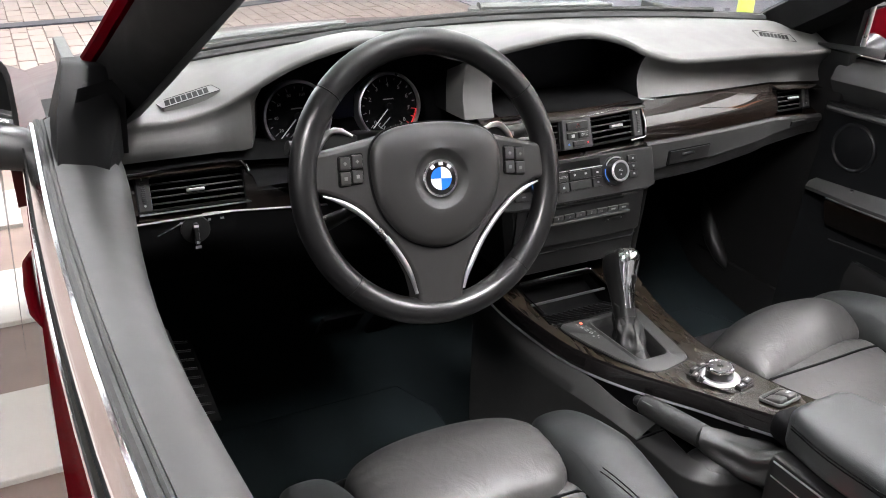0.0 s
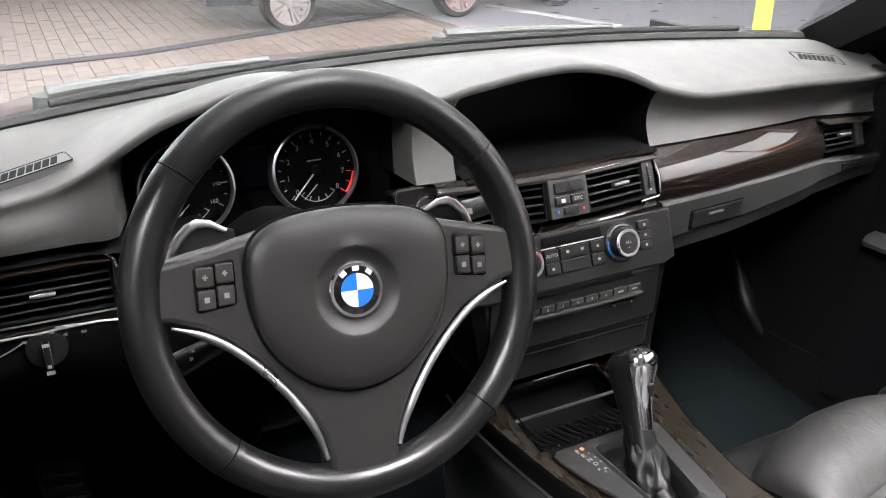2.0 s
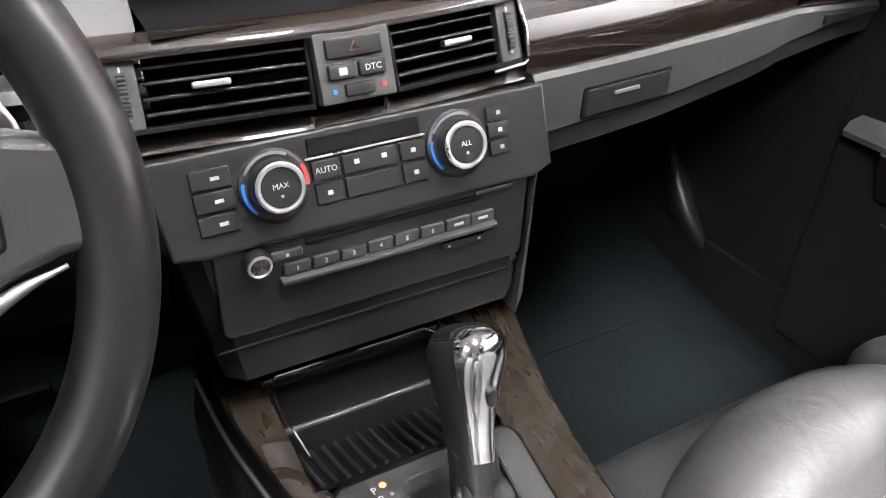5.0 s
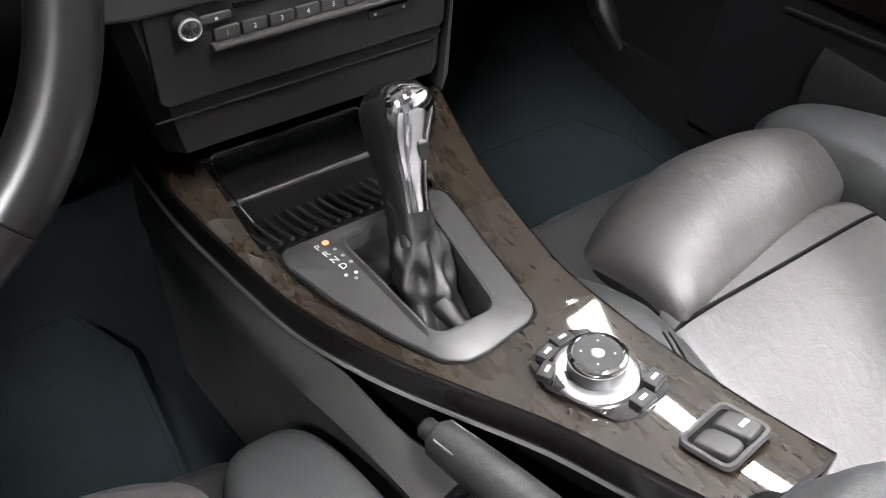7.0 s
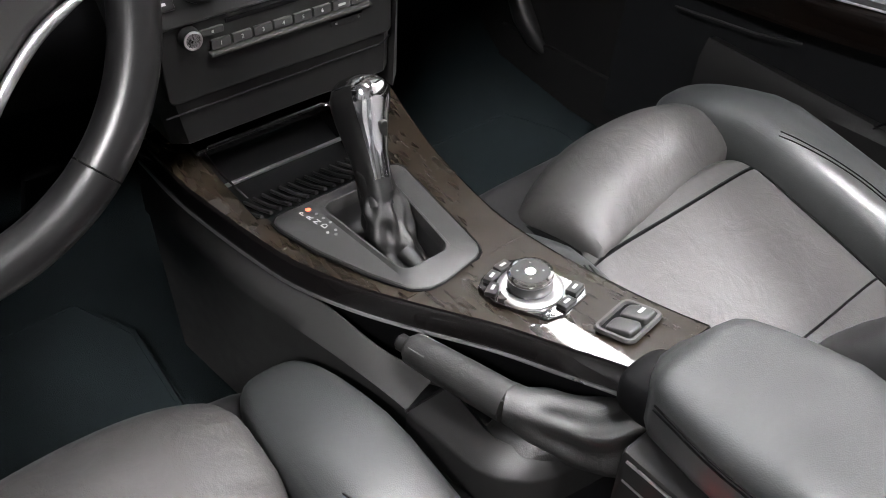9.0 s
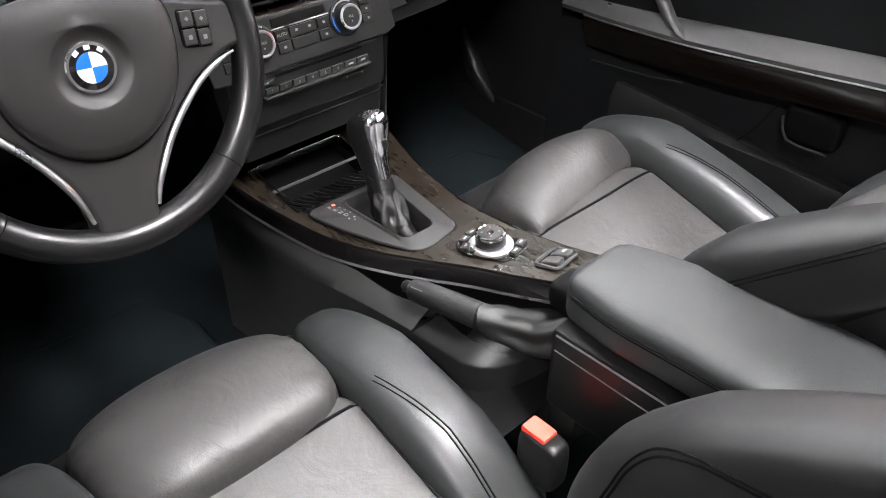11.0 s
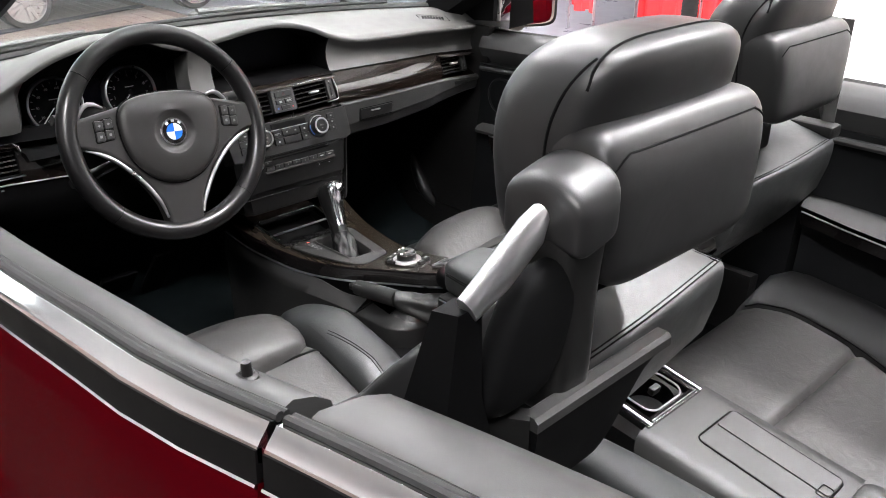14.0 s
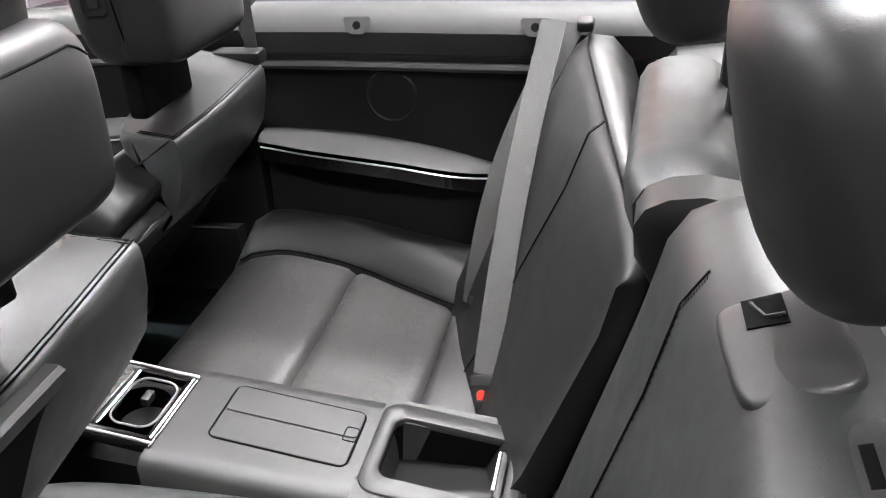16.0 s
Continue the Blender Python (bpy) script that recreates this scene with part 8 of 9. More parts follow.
for c, sz in (((-0.064, 0), (0.018, 0.112)), ((0.064, 0), (0.018, 0.112)), ((0, -0.049), (0.112, 0.014)), ((0, 0.030), (0.112, 0.010)), ((0, 0.052), (0.112, 0.008))):
    cup.box((c[0], c[1], -0.006), (sz[0], sz[1], 0.016), 0.003)
cupf = cup.part("cup_holder_frame", GLOSS, rc, "gloss black cup holder frame")
s = Shape(fr)
s.prism([(-0.055, 0.034), (0.055, 0.034), (0.055, 0.050), (-0.055, 0.050)], -0.004, 0.004, 0.001)
s.part("cup_holder_flap", WOOD, cupf)
for sx in (-1, 1):
    s = Shape(fr)
    s.tube([(sx * 0.068, -0.055, 0.0032), (sx * 0.068, 0.055, 0.0032)], 0.0022, 8)
    s.part("chrome_edge", SATIN, cupf)
s = Shape(fr)
s.tube([(-0.055, 0.026, 0.002), (0.055, 0.026, 0.002)], 0.0022, 8)
s.part("chrome_edge", CHROME, cupf)
s = Shape(fr)
s.tube([(-0.060, -0.050, 0.0025), (0.060, -0.050, 0.0025)], 0.0020, 8)
s.part("chrome_edge", CHROME, cupf)
s = Shape(fr)
s.tube([(u, v - 0.010, 0.002) for u, v in rounded_rect(0.092, 0.062, 0.020, 6)], 0.0016, 6, loop=True)
s.part("well_rim", SATIN, cupf)
s = Shape(fr)
s.lathe([(0.038, -0.005), (0.034, -0.05), (0.0, -0.05)], m=Matrix.Translation((0, -0.008, 0)), sides=24)
s.part("cup_well", DARK, cupf)
s = Shape(fr)
s.box((0.022, -0.002, -0.012), (0.022, 0.012, 0.014), 0.003)
s.part("cup_spring", GREY_PLASTIC, cupf)
# front compartment with an open lid edge
s = Shape(fr)
for c, sz in (((-0.064, 0.098), (0.018, 0.082)), ((0.064, 0.098), (0.018, 0.082)), ((0, 0.134), (0.112, 0.012))):
    s.box((c[0], c[1], -0.006), (sz[0], sz[1], 0.016), 0.003)
fronth = s.part("front_frame", GLOSS, rc, "gloss black front compartment frame")
s = Shape(fr)
s.box((0, 0.095, -0.030), (0.112, 0.074, 0.004), 0.001)
s.part("compartment_floor", DARK, fronth)
for sx in (-1, 1):
    s = Shape(fr)
    s.tube([(sx * 0.068, 0.062, 0.0032), (sx * 0.068, 0.136, 0.0032)], 0.0024, 8)
    s.part("chrome_edge", CHROME, fronth)
s = Shape(fr)
s.loft([[(-0.055, v, h), (0.055, v, h), (0.055, v, h - 0.006), (-0.055, v, h - 0.006)] for v, h in ((0.048, 0.003), (0.060, 0.007), (0.075, 0.006), (0.088, -0.002))])
s.part("bridge", WOOD, fronth, "dark wood bridge between the compartments")
s = Shape()
s.loft([[(RX(-0.75) - 0.075, y, z0), (RX(-0.75) + 0.075, y, z0), (RX(-0.75) + 0.075, y, 0.24), (RX(-0.75) - 0.075, y, 0.24)] for y, z0 in ((-0.80, 0.49), (-0.70, 0.50), (-0.612, 0.51))])
s.part("console_front", PLASTIC, rc)

# rear belts
belt = thing("seat_belt", "dark grey seat belt across the rear backrest", "seat belt", (0.4, -1.25, 0.6))
P0, P2 = Vector((0.570, -1.248, 0.895)), Vector((0.212, -1.186, 0.466))


def strap(a, b, width, sag, face):
    """A flat strap from a to b, its broad side towards face."""
    along = (b - a).normalized()
    wv = along.cross(Vector(face)).normalized() * width / 2
    nv = along.cross(wv).normalized() * 0.0008
    rows = []
    for t in np.linspace(0, 1, 14):
        c = a.lerp(b, t) + Vector((0.03, 0.95, 0.05)) * sag * math.sin(math.pi * t)
        rows.append([tuple(c - wv - nv), tuple(c + wv - nv), tuple(c + wv + nv), tuple(c - wv + nv)])
    s = Shape()
    s.loft(rows)
    return s


strap(P0, P2, 0.041, 0.010, (-1.0, 0.15, 0.55)).part("webbing", BELT, belt, "grey woven belt webbing")
strap(Vector((0.590, -1.275, 0.885)), Vector((0.420, -1.130, 0.450)), 0.047, 0.030, (-1.0, 0.35, 0.45)).part("webbing", BELT, belt)
s = Shape()
s.pillow((0.588, -1.296, 0.884), (0.022, 0.014, 0.010), 4, n=8)
s.part("belt_outlet", PLASTIC, belt)
s = Shape(axes((0.206, -1.192, 0.452), (0, -1, 0.15), (0.45, 0.1, 0.9)))
s.box((0, 0.008, 0), (0.060, 0.016, 0.010), 0.003)
s.part("belt_tongue", GREY_PLASTIC, belt)
rb = thing("belt_buckle", "black rear belt buckle with a red release button", "buckle", (0.2, -1.18, 0.4), "belt buckles")
s = Shape(axes((0.198, -1.193, 0.415), (0, -1, 0.15), (0.45, 0.1, 0.9)))
s.box((0, -0.012, 0), (0.044, 0.055, 0.022), 0.006)
s.part("buckle_body", PLASTIC, rb)
s = Shape(axes((0.198, -1.193, 0.415), (0, -1, 0.15), (0.45, 0.1, 0.9)))
s.box((0, 0.018, -0.006), (0.040, 0.018, 0.020), 0.004)
s.part("release_button", BUCKLE_RED, rb)
tag = thing("belt_tag", "black belt tag with white print", "tag", (0.27, -1.16, 0.47))
s = Shape(axes((0.395, -1.140, 0.445), (0, -1, 0.1), (0.35, 0.1, 0.9)))
s.box((0, 0, 0), (0.024, 0.075, 0.002), 0.0006)
s.part("tag_strip", PLASTIC, tag)
for v in (0.010, 0.000, -0.010):
    s = Shape(axes((0.395, -1.140, 0.445), (0, -1, 0.1), (0.35, 0.1, 0.9)))
    s.box((0, v, -0.0014), (0.013, 0.0055, 0.0006), 0)
    s.part("print_bar", WHITE_MARK, tag)


# ---- showroom ----
def structure(name, shape, mat, label=""):
    return tagged(shape.part(name, mat), label, kind="structure")


def random_tint(m, amount=0.35):
    """Lets each piece of a material be a little lighter or darker."""
    nt = m.node_tree
    b = nt.nodes["Principled BSDF"]
    old = b.inputs["Base Color"].links[0].from_socket
    info = nt.nodes.new("ShaderNodeObjectInfo")
    isl = nt.nodes.new("ShaderNodeNewGeometry")
    add = nt.nodes.new("ShaderNodeMath")
    add.operation = "ADD"
    nt.links.new(info.outputs["Random"], add.inputs[0])
    nt.links.new(isl.outputs["Random Per Island"], add.inputs[1])
    fr = nt.nodes.new("ShaderNodeMath")
    fr.operation = "FRACT"
    nt.links.new(add.outputs[0], fr.inputs[0])
    rg = nt.nodes.new("ShaderNodeMapRange")
    rg.inputs[3].default_value = 1 - amount
    rg.inputs[4].default_value = 1 + amount
    nt.links.new(fr.outputs[0], rg.inputs[0])
    hs = nt.nodes.new("ShaderNodeHueSaturation")
    nt.links.new(rg.outputs[0], hs.inputs["Value"])
    nt.links.new(old, hs.inputs["Color"])
    nt.links.new(hs.outputs[0], b.inputs["Base Color"])
    return m


FLOOR_STONE = random_tint(material("brown_paving", (0.168, 0.128, 0.112), 0.5, coat=0.1, grain=0.2, grain_size=60, vary=0.25, vary_size=1.2), 0.12)
CREAM_STONE = random_tint(material("cream_paving", (0.3125, 0.29, 0.2625), 0.6, grain=0.2, grain_size=60, vary=0.12, vary_size=2), 0.06)
LILAC_FLOOR = material("lilac_grey_floor", (0.2125, 0.2063, 0.2375), 0.3, coat=0.2, grain=0.1, grain_size=80, vary=0.12, vary_size=1.5)
JOINT = material("dark_joint", (0.13, 0.095, 0.08), 0.8, vary=0.2)
WALL_GREY = material("grey_wall_paint", (0.15, 0.15, 0.1562), 0.7, grain=0.1, grain_size=200, vary=0.06)
# pale tone for the unseen west wall, added as a reflector
WALL_PALE = material("pale_wall_paint", (0.5, 0.5, 0.5), 0.7, grain=0.1, grain_size=200, vary=0.05)
CEIL = material("grey_ceiling", (0.11, 0.11, 0.115), 0.8, vary=0.05)
LAMP = material("lamp_diffuser", (1.0, 0.98, 0.99), 0.5, vary=0, emit=268.0)
RED_CLOTH = material("red_cloth", (0.72, 0.03, 0.035), 0.7, grain=0.3, grain_size=500, vary=0.15, vary_size=5)
MAT_BLACK = material("black_mat", (0.02, 0.02, 0.028), 0.7, grain=0.5, grain_size=400, vary=0.3)
LIME = material("lime_post_paint", (0.55, 0.682, 0.099), 0.4, vary=0.08)
LINE_WHITE = material("floor_line_paint", (0.7, 0.7, 0.72), 0.5, vary=0.2, vary_size=12)
CAR_PAINT = material("blue_grey_car_paint", (0.030, 0.040, 0.048), 0.35, metal=0.2, coat=0.8, vary=0.15, vary_size=3)
s = Shape()
s.box((0, 2, -0.08), (44, 44, 0.1), 0)
floor = structure("floor", s, JOINT, "showroom floor of brown pavers, pale slabs and lilac screed")
s = Shape()
s.box((7.65, 5.4, -0.028), (9.9, 8.0, 0.02), 0)
s.box((-8, -7, -0.028), (12, 9.9, 0.02), 0)
s.part("screed", LILAC_FLOOR, floor)
# wall_west is out of view, pale to brighten reflections in the chrome
for name, c, d, mat, label in (("wall_east", (4.35, -3.2), (0.15, 9.5), WALL_WHITE, "plain white wall"), ("wall_far_east", (9.2, 5.45), (0.15, 7.9), WALL_GREY, "plain grey wall"), ("wall_return", (6.81, 1.475), (4.63, 0.15), WALL_GREY, "plain grey wall"), ("wall_west", (-7.5, 0.6), (0.15, 17.4), WALL_PALE, "unseen pale wall that brightens the chrome strip"), ("wall_south", (-1.55, -8.1), (11.6, 0.15), WALL_GREY, "plain grey wall")):
    s = Shape()
    s.box((c[0], c[1], 3.05), (d[0], d[1], 6.3), 0)
    structure(name, s, mat, label)
s = Shape()
s.box((0.85, 0.6, 6.25), (17.0, 17.8, 0.1), 0)
structure("ceiling", s, CEIL, "dark grey ceiling")
# glazed north front: sill wall, piers, head, frames and panes, bright daylight outside
s = Shape()
s.box((0.85, 9.4, 0.45), (16.7, 0.2, 1.1), 0)
s.box((0.85, 9.4, 5.95), (16.7, 0.2, 0.5), 0)
for x in (-7.3, -3.2, 0.85, 4.9, 9.0):
    s.box((x, 9.4, 3.35), (0.25, 0.2, 4.7), 0)
structure("wall_north", s, WALL_GREY, "glazed showroom front with grey piers")
for k, x in enumerate((-5.25, -1.175, 2.875, 6.95)):
    win = thing("window_%d" % (k + 1), "tall showroom window with a dark frame", "window", (x, 9.4, 1.0), kind="structure")
    s = Shape()
    for u in (-1.87, 0.0, 1.87):
        s.box((x + u, 9.4, 3.35), (0.07, 0.09, 4.66), 0.004)
    for z in (1.04, 3.4, 5.66):
        s.box((x, 9.4, z), (3.67, 0.08, 0.07), 0.004)
    s.part("window_frame", PLASTIC, win)
    for u in (-0.935, 0.935):
        s = Shape()
        s.box((x + u, 9.405, 3.35), (1.79, 0.008, 4.58), 0)
        pane = s.part("pane", GLASS, win)
        pane.visible_shadow = False
DAYLIGHT = material("daylight_backdrop", (0.97, 0.985, 1.0), 0.8, vary=0, emit=3.4)
s = Shape()
s.box((0.85, 10.6, 3.4), (24, 0.05, 8.0), 0)
structure("backdrop", s, DAYLIGHT, "bright overcast daylight outside the windows")
for i, (x, y) in enumerate([(0.5, -1.3), (0.5, 2.9), (-2.8, -2.4), (3.0, -1.6), (-3.4, 6.0), (3.2, 3.2)]):
    lamp = thing("ceiling_light", "long white hanging ceiling light", "ceiling light", (x, y, 3.8), "ceiling lights")
    s = Shape()
    s.box((x, y, 3.86), (0.46, 1.6, 0.09), 0.01)
    s.part("lamp_frame", WALL_WHITE, lamp)
    for u in (-0.6, 0.6):
        s = Shape()
        s.tube([(x, y + u, 3.90), (x, y + u, 6.20)], 0.006, 6)
        s.part("hanger", SATIN, lamp)
    s = Shape()
    s.box((x, y, 3.811), (0.40, 1.54, 0.012), 0.003)
    s.part("diffuser", LAMP, lamp)
# orange door in the east wall
od = thing("door_1", "orange wood veneer door with a small window", "door", (4.25, -0.36, 0), kind="structure")
s = Shape()
s.box((4.255, -0.36, 0.28), (0.045, 0.86, 0.56), 0.003)
s.box((4.255, -0.045, 1.29), (0.045, 0.23, 1.46), 0.003)
s.box((4.255, -0.675, 1.29), (0.045, 0.23, 1.46), 0.003)
s.box((4.255, -0.36, 1.60), (0.045, 0.40, 0.84), 0.003)
s.part("leaf", DOOR_WOOD, od, "orange veneer leaf")
s = Shape()
s.box((4.25, -0.36, 0.60), (0.06, 0.40, 0.03), 0.004)
s.part("window_bead", DOOR_WOOD, od)
s = Shape()
s.box((4.262, -0.36, 0.88), (0.02, 0.40, 0.64), 0.003)
s.part("window_pane", SCREEN, od)
# ribbed post at the end of the white wall
post = thing("barrier_post", "dark ribbed post with a white foot and cap", "post", (4.15, 1.72, 0))
s = Shape(Matrix.Translation((4.15, 1.72, -0.02)))
s.lathe([(0.0, 0.0), (0.075, 0.0), (0.075, 0.025), (0.062, 0.035), (0.0, 0.035)])
s.part("foot", WALL_WHITE, post, "white foot")
s = Shape(Matrix.Translation((4.15, 1.72, -0.02)))
s.lathe([(0.0, 0.035)] + [(0.052 + 0.003 * (k % 2), 0.036 + 0.0125 * k) for k in range(36)] + [(0.0, 0.49)])
s.part("shaft", RUBBER, post, "dark ribbed shaft")
s = Shape(Matrix.Translation((4.15, 1.72, -0.02)))
s.lathe([(0.0, 0.49), (0.060, 0.49), (0.060, 0.53), (0.05, 0.55), (0.0, 0.552)])
s.part("cap", WALL_WHITE, post, "white cap")
# oval mat with a pale printed mark
om = thing("floor_mat", "black oval mat with a pale unreadable print", "mat", (4.4, 2.2, -0.018))
s = Shape(Matrix.Translation((4.42, 2.18, -0.018)) @ Matrix.Rotation(radians(62), 4, "Z"))
s.prism([(0.66 * math.cos(a), 0.40 * math.sin(a)) for a in np.linspace(0, 2 * math.pi, 48, endpoint=False)], 0, 0.012, 0.004)
s.part("mat_body", MAT_BLACK, om)
PM = Matrix.Translation((4.36, 2.16, -0.004)) @ Matrix.Rotation(radians(68), 4, "Z")
rng = random.Random(4)
for row, (v, w, h) in enumerate(((0.16, 0.62, 0.050), (0.02, 0.74, 0.13), (-0.14, 0.50, 0.045))):
    n = 9 if h < 0.1 else 6
    for k in range(n):
        s = Shape(PM)
        bw = w / n * rng.uniform(0.5, 0.8)
        s.box(((k + 0.5) / n * w - w / 2, v + rng.uniform(-0.01, 0.01), 0.0), (bw, h * rng.uniform(0.7, 1), 0.003), 0.001)
        s.part("printed_bar", WHITE_MARK, om)
s = Shape(PM)
s.tube([(0.42 * math.cos(a), 0.235 * math.sin(a), 0.0) for a in np.linspace(0.3, 2.9, 30)], 0.008, 6, flat=0.3)
s.part("printed_arc", WHITE_MARK, om)


# red cloths
def red_banner(at, ang, width, z0, z1, folds, label):
    b = thing("red_banner", label, "banner", (at[0], at[1], z0), "red banners")
    M = Matrix.Translation((at[0], at[1], 0)) @ Matrix.Rotation(radians(ang), 4, "Z")
    n = 10 * folds
    rings = []
    for z in np.linspace(z0, z1, 12):
        k = 1 - 0.5 * (z - z0) / (z1 - z0)
        f = [(width * (i / n - 0.5), 0.03 * k * math.sin(2 * math.pi * folds * i / n + 0.6 * z), z + 0.02 * math.sin(7 * i / n) * (z == z0)) for i in range(n + 1)]
        rings.append(f + [(x, y + 0.006, zz) for x, y, zz in reversed(f)])
    s = Shape(M)
    s.loft(rings)
    s.part("cloth", RED_CLOTH, b, "", 60)
    s = Shape(M)
    s.tube([(-width / 2 - 0.03, 0, z1 + 0.01), (width / 2 + 0.03, 0, z1 + 0.01)], 0.012, 8)
    s.part("rail", SATIN, b)
    for x in (-width / 2 - 0.02, width / 2 + 0.02):
        s = Shape(M)
        s.tube([(x, 0.02, -0.02), (x, 0.02, z1 + 0.01)], 0.010, 8)
        s.part("stand", SATIN, b)


red_banner((4.93, 2.30), 70, 0.95, 0.02, 2.0, 5, "bright red folded cloth hanging behind the mat")
red_banner((4.62, 2.95), 64, 0.40, 0.16, 2.0, 3, "narrow bright red cloth hanging in folds")
red_banner((4.50, 1.66), 90, 0.30, 0.0, 2.0, 2, "narrow bright red cloth beside the wall end")
# lime post
lp = thing("lime_post", "yellow-green painted steel post", "post", (4.5, 4.2, 0))
s = Shape(Matrix.Translation((4.5, 4.2, -0.02)))
s.lathe([(0.0, 0), (0.11, 0), (0.11, 0.015), (0.066, 0.02), (0.066, 1.25), (0.05, 1.28), (0.0, 1.29)])
s.part("post_body", LIME, lp)
s = Shape()
s.loft([[(3.40, 6.6, -0.0175), (3.50, 6.6, -0.0175), (3.50, 6.6, -0.012), (3.40, 6.6, -0.012)], [(3.80, 5.1, -0.0175), (3.90, 5.1, -0.0175), (3.90, 5.1, -0.012), (3.80, 5.1, -0.012)]])
structure("floor_line", s, LINE_WHITE, "white painted floor line")


# parked compact cars
def wheel_at(car, x, y, r):
    M = Matrix.Translation((x, y, r - 0.02)) @ Matrix.Rotation(radians(90), 4, "X")
    s = Shape(M)
    s.lathe([(0.70 * r, -0.10), (0.93 * r, -0.10), (r, -0.06), (r, 0.05), (0.94 * r, 0.08), (0.74 * r, 0.085), (0.70 * r, 0.05)], sides=40)
    w = s.part("wheel", RUBBER, car, "black tyre with a silver spoked rim")
    s = Shape(M)
    s.lathe([(0.66 * r, 0.0), (0.74 * r, 0.07), (0.76 * r, 0.088), (0.71 * r, 0.088), (0.67 * r, 0.06)], sides=40)
    s.part("rim", SATIN, w)
    for k in range(10):
        a = 2 * math.pi * (k // 2) / 5 + (0.16 if k % 2 else -0.16)
        s = Shape(M)
        s.tube([(0.12 * r * math.cos(a), 0.12 * r * math.sin(a), 0.06), (0.70 * r * math.cos(a), 0.70 * r * math.sin(a), 0.078)], [0.022, 0.016], 6)
        s.part("spoke", SATIN, w)
    s = Shape(M)
    s.lathe([(0.0, 0.02), (0.17 * r, 0.02), (0.17 * r, 0.08), (0.10 * r, 0.09), (0.0, 0.092)], sides=20)
    s.part("hub_cap", SATIN, w)


def compact_car(x0, y0, label):
    """A short car standing side-on, its front towards -x. x0: front axle, y0: its near side."""
    car = thing("parked_car", label, "car", (x0 + 0.8, y0 + 0.7, 0), "parked cars")
    r, base = 0.215, 1.50
    top = curve_through([-0.62, -0.5, 0.1, 0.35, 0.75, 1.5, 1.95, 2.15, 2.25], [0.42, 0.72, 0.88, 0.98, 1.40, 1.47, 1.38, 0.95, 0.45])
    belt = 0.86
    rings = []
    for x in np.linspace(-0.62, 2.25, 60):
        bow = 0.10 * smoothstep(0.2, -0.62, x) + 0.10 * smoothstep(1.7, 2.25, x)
        low = 0.20
        for ax in (0, base):
            d = abs(x - ax)
            if d < r + 0.05:
                low = max(low, r + math.sqrt((r + 0.05) ** 2 - d * d) - 0.02)
        t = max(top(x), low + 0.06)
        b = min(belt, t - 0.02)
        side = [(0.06 + bow, low), (0.0 + bow, max(low + 0.01, 0.45)), (0.02 + bow, max(b, low + 0.02)), (0.22 + bow, max(t - 0.04, b + 0.005)), (0.30 + bow, t)]
        ring = [(x0 + x, y0 + a, z) for a, z in side] + [(x0 + x, y0 + 1.5 - a, z) for a, z in reversed(side)]
        rings.append(ring)
    s = Shape()
    s.loft(rings)
    s.part("body", CAR_PAINT, car, "dark blue-grey bodywork", 50)
    for xa, xb in ((0.62, 1.12), (1.20, 1.80)):
        s = Shape()
        s.loft([[(x0 + xa + 0.02, y0 + 0.045, 0.93), (x0 + xb, y0 + 0.045, 0.93), (x0 + xb - 0.06, y0 + 0.175, 1.30), (x0 + xa + 0.16, y0 + 0.175, 1.27)], [(x0 + xa + 0.02, y0 + 0.035, 0.93), (x0 + xb, y0 + 0.035, 0.93), (x0 + xb - 0.06, y0 + 0.165, 1.30), (x0 + xa + 0.16, y0 + 0.165, 1.27)]])
        s.part("side_window", SCREEN, car)
    s = Shape()
    s.box((x0 + 1.16, y0 - 0.004, 0.62), (0.006, 0.008, 0.42), 0.002)
    s.part("door_joint", DARK, car)
    s = Shape()
    s.tube([(x0 + 0.98, y0 - 0.008, 0.78), (x0 + 1.10, y0 - 0.008, 0.78)], 0.012, 8)
    s.part("door_handle", CHROME, car)
    s = Shape()
    s.pillow((x0 - 0.44, y0 + 0.12, 0.64), (0.14, 0.06, 0.06), 3, n=8)
    s.part("headlight", CHROME, car, "clear headlight")
    s = Shape()
    s.tube([(x0 + 0.32, y0 + 0.03, 0.24), (x0 + 1.30, y0 + 0.03, 0.24)], 0.022, 8)
    s.part("sill", PLASTIC, car)
    wheel_at(car, x0, y0 + 0.11, r)
    wheel_at(car, x0 + base, y0 + 0.11, r)


compact_car(1.42, 6.05, "dark blue-grey parked compact car with silver wheels")
compact_car(4.05, 6.20, "dark blue-grey compact car parked behind a white line")
# pale slabs beside the car, the nearest as pieces
rng = random.Random(8)


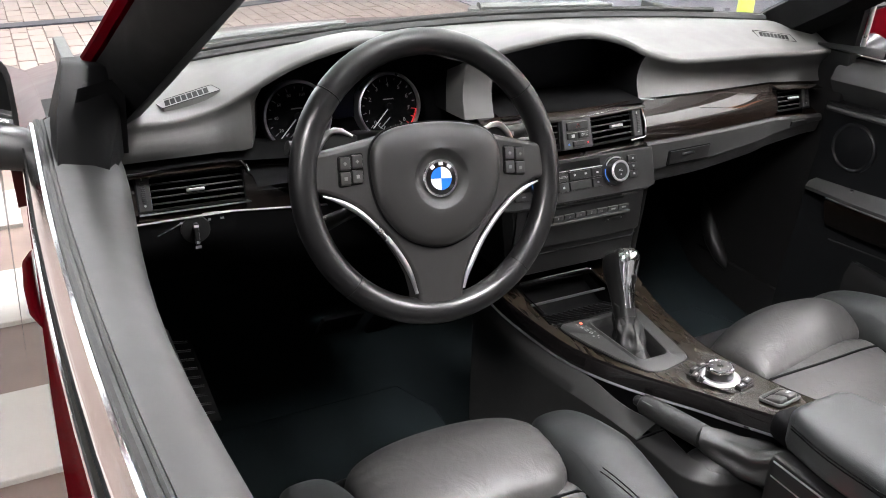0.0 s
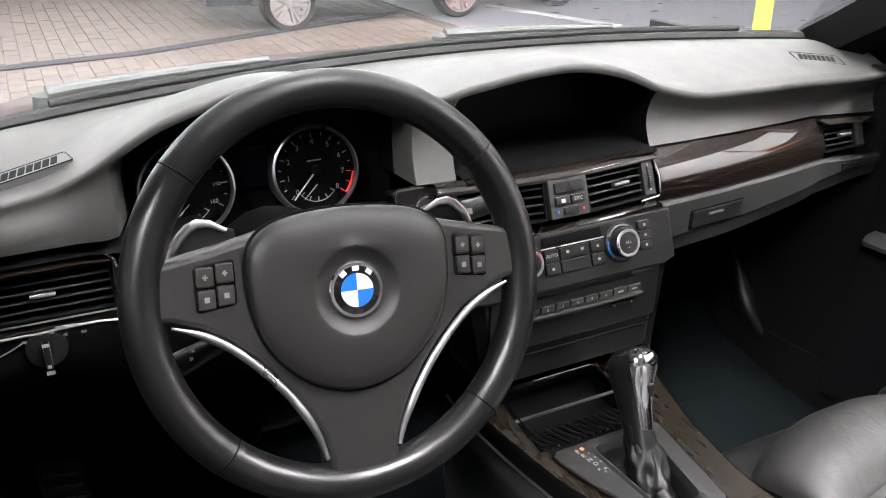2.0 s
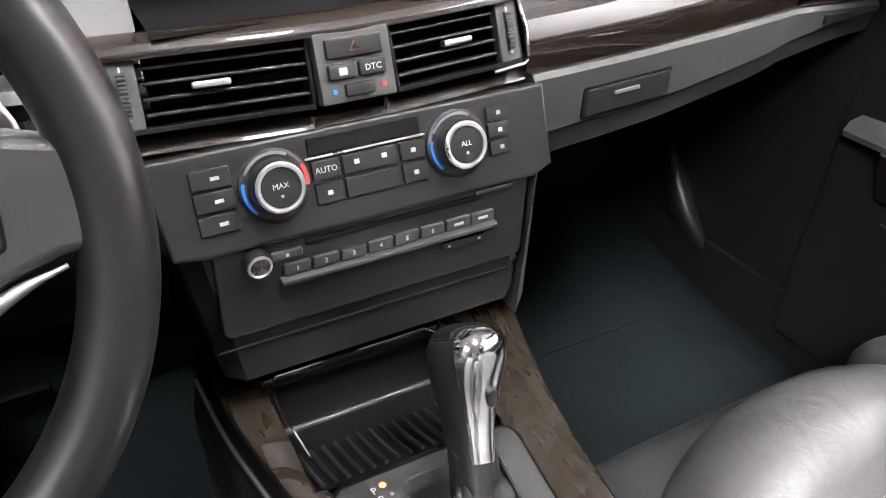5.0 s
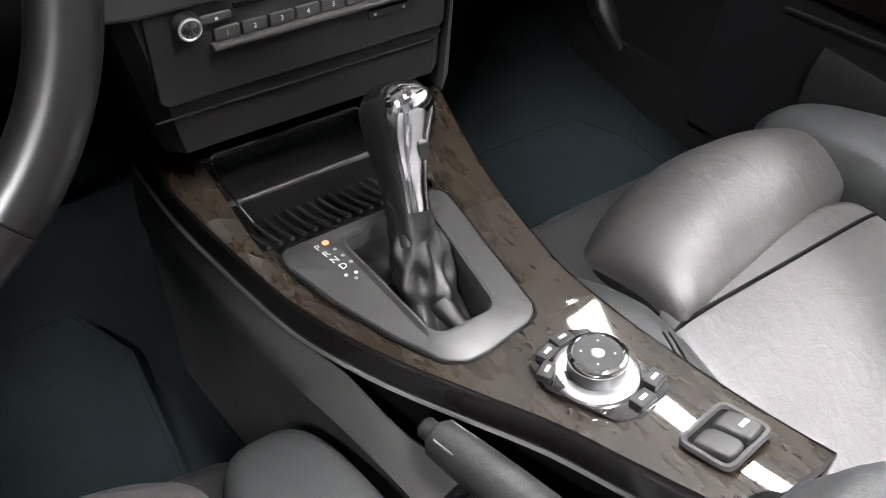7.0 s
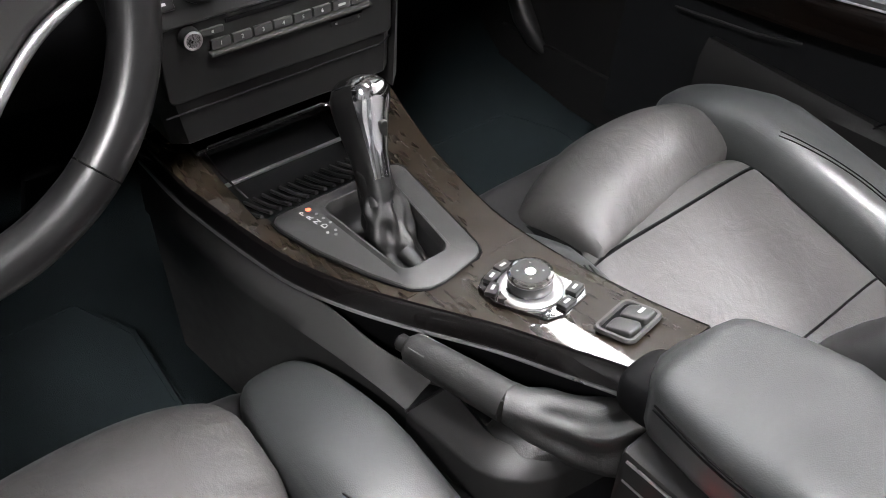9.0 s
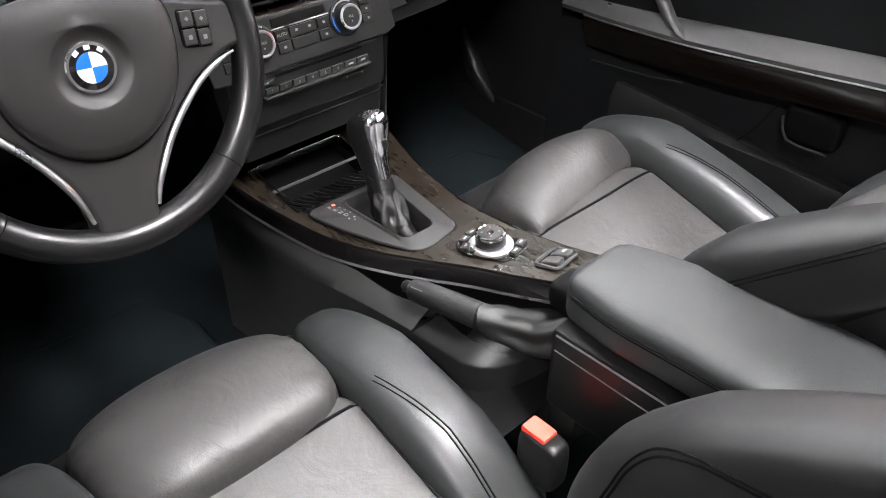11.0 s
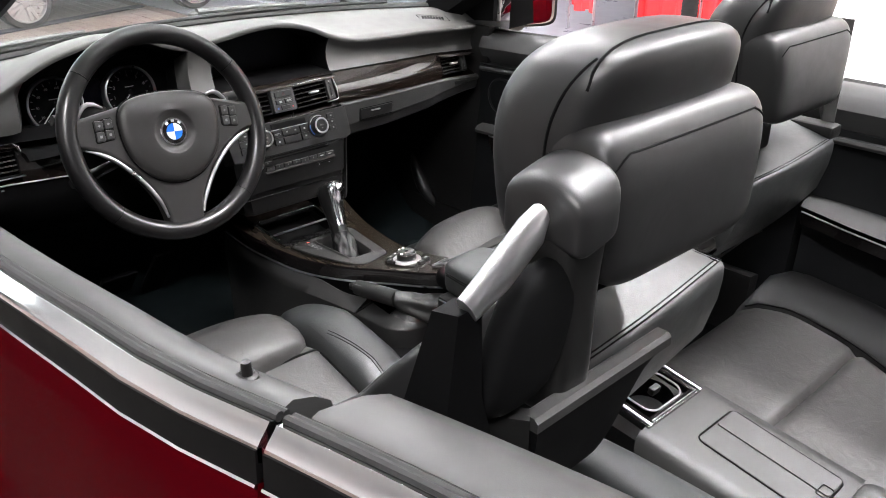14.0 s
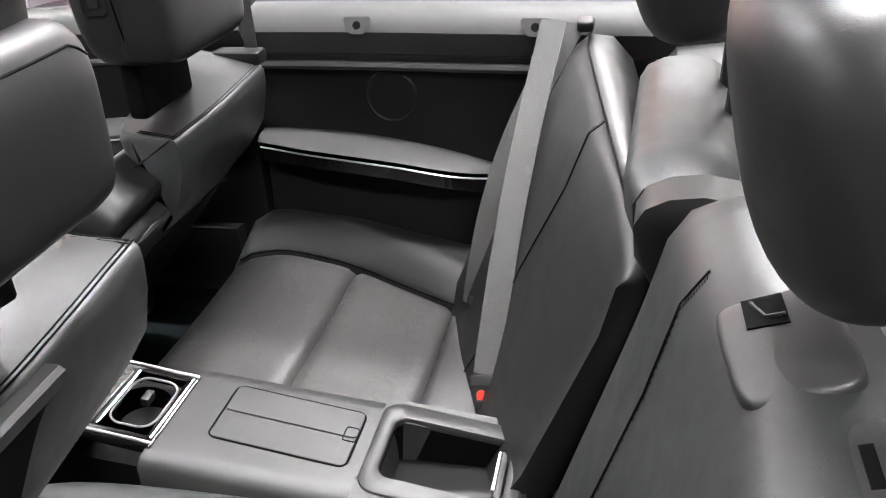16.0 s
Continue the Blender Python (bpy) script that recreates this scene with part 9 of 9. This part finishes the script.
def slab_mesh(name, w, d, h, mat):
    s = Shape()
    s.prism([(-w / 2, -d / 2), (w / 2, -d / 2), (w / 2, d / 2), (-w / 2, d / 2)], -h, 0, 0.004)
    me = bpy.data.meshes.new(name)
    me.from_pydata(s.v, [], s.f)
    me.materials.append(mat)
    me.update()
    return me


slab = slab_mesh("slab", 0.592, 0.342, 0.03, CREAM_STONE)
paver = slab_mesh("paver", 0.096, 0.193, 0.03, FLOOR_STONE)
for i in range(2):
    for j in range(14):
        ob = new("slab", slab)
        ob.location = (-1.16 - 0.6 * i + 0.3 * (j % 2) - 0.3, -2.2 + 0.35 * j, -0.014 + rng.uniform(-0.002, 0.002))
        ob.rotation_euler = (0, 0, rng.uniform(-0.006, 0.006))
        ob.parent = floor
near = lambda x, y: -1.4 < x < 0.25 and 4.2 < y < 7.6
far_pavers = Shape()
for i in range(58):
    for j in range(34):
        x, y = -3.2 + 0.1 * i + rng.uniform(-0.002, 0.002), 2.8 + 0.2 * j + 0.1 * (i % 2)
        if x > 2.62 or (y < 2.75 and x < -0.9):
            continue
        z = -0.016 + rng.uniform(-0.0015, 0.0015)
        if near(x, y):
            ob = new("paver", paver)
            ob.location = (x, y, z)
            ob.rotation_euler = (0, 0, rng.uniform(-0.012, 0.012))
            ob.parent = floor
        else:
            far_pavers.prism([(x - 0.048, y - 0.0965), (x + 0.048, y - 0.0965), (x + 0.048, y + 0.0965), (x - 0.048, y + 0.0965)], z - 0.02, z, 0.004)
ob = tagged(far_pavers.part("paving", FLOOR_STONE, floor), "brown block paving", kind="stuff")
s = Shape()
s.loft([[(-3.0, 5.30, -0.015), (-3.0, 5.44, -0.015), (-3.0, 5.44, -0.004), (-3.0, 5.30, -0.004)], [(0.2, 5.66, -0.015), (0.2, 5.80, -0.015), (0.2, 5.80, -0.004), (0.2, 5.66, -0.004)], [(2.6, 6.50, -0.015), (2.6, 6.62, -0.015), (2.6, 6.62, -0.004), (2.6, 6.50, -0.004)]])
structure("trim", s, MAT_BLACK, "dark flat edging strip in the paving")
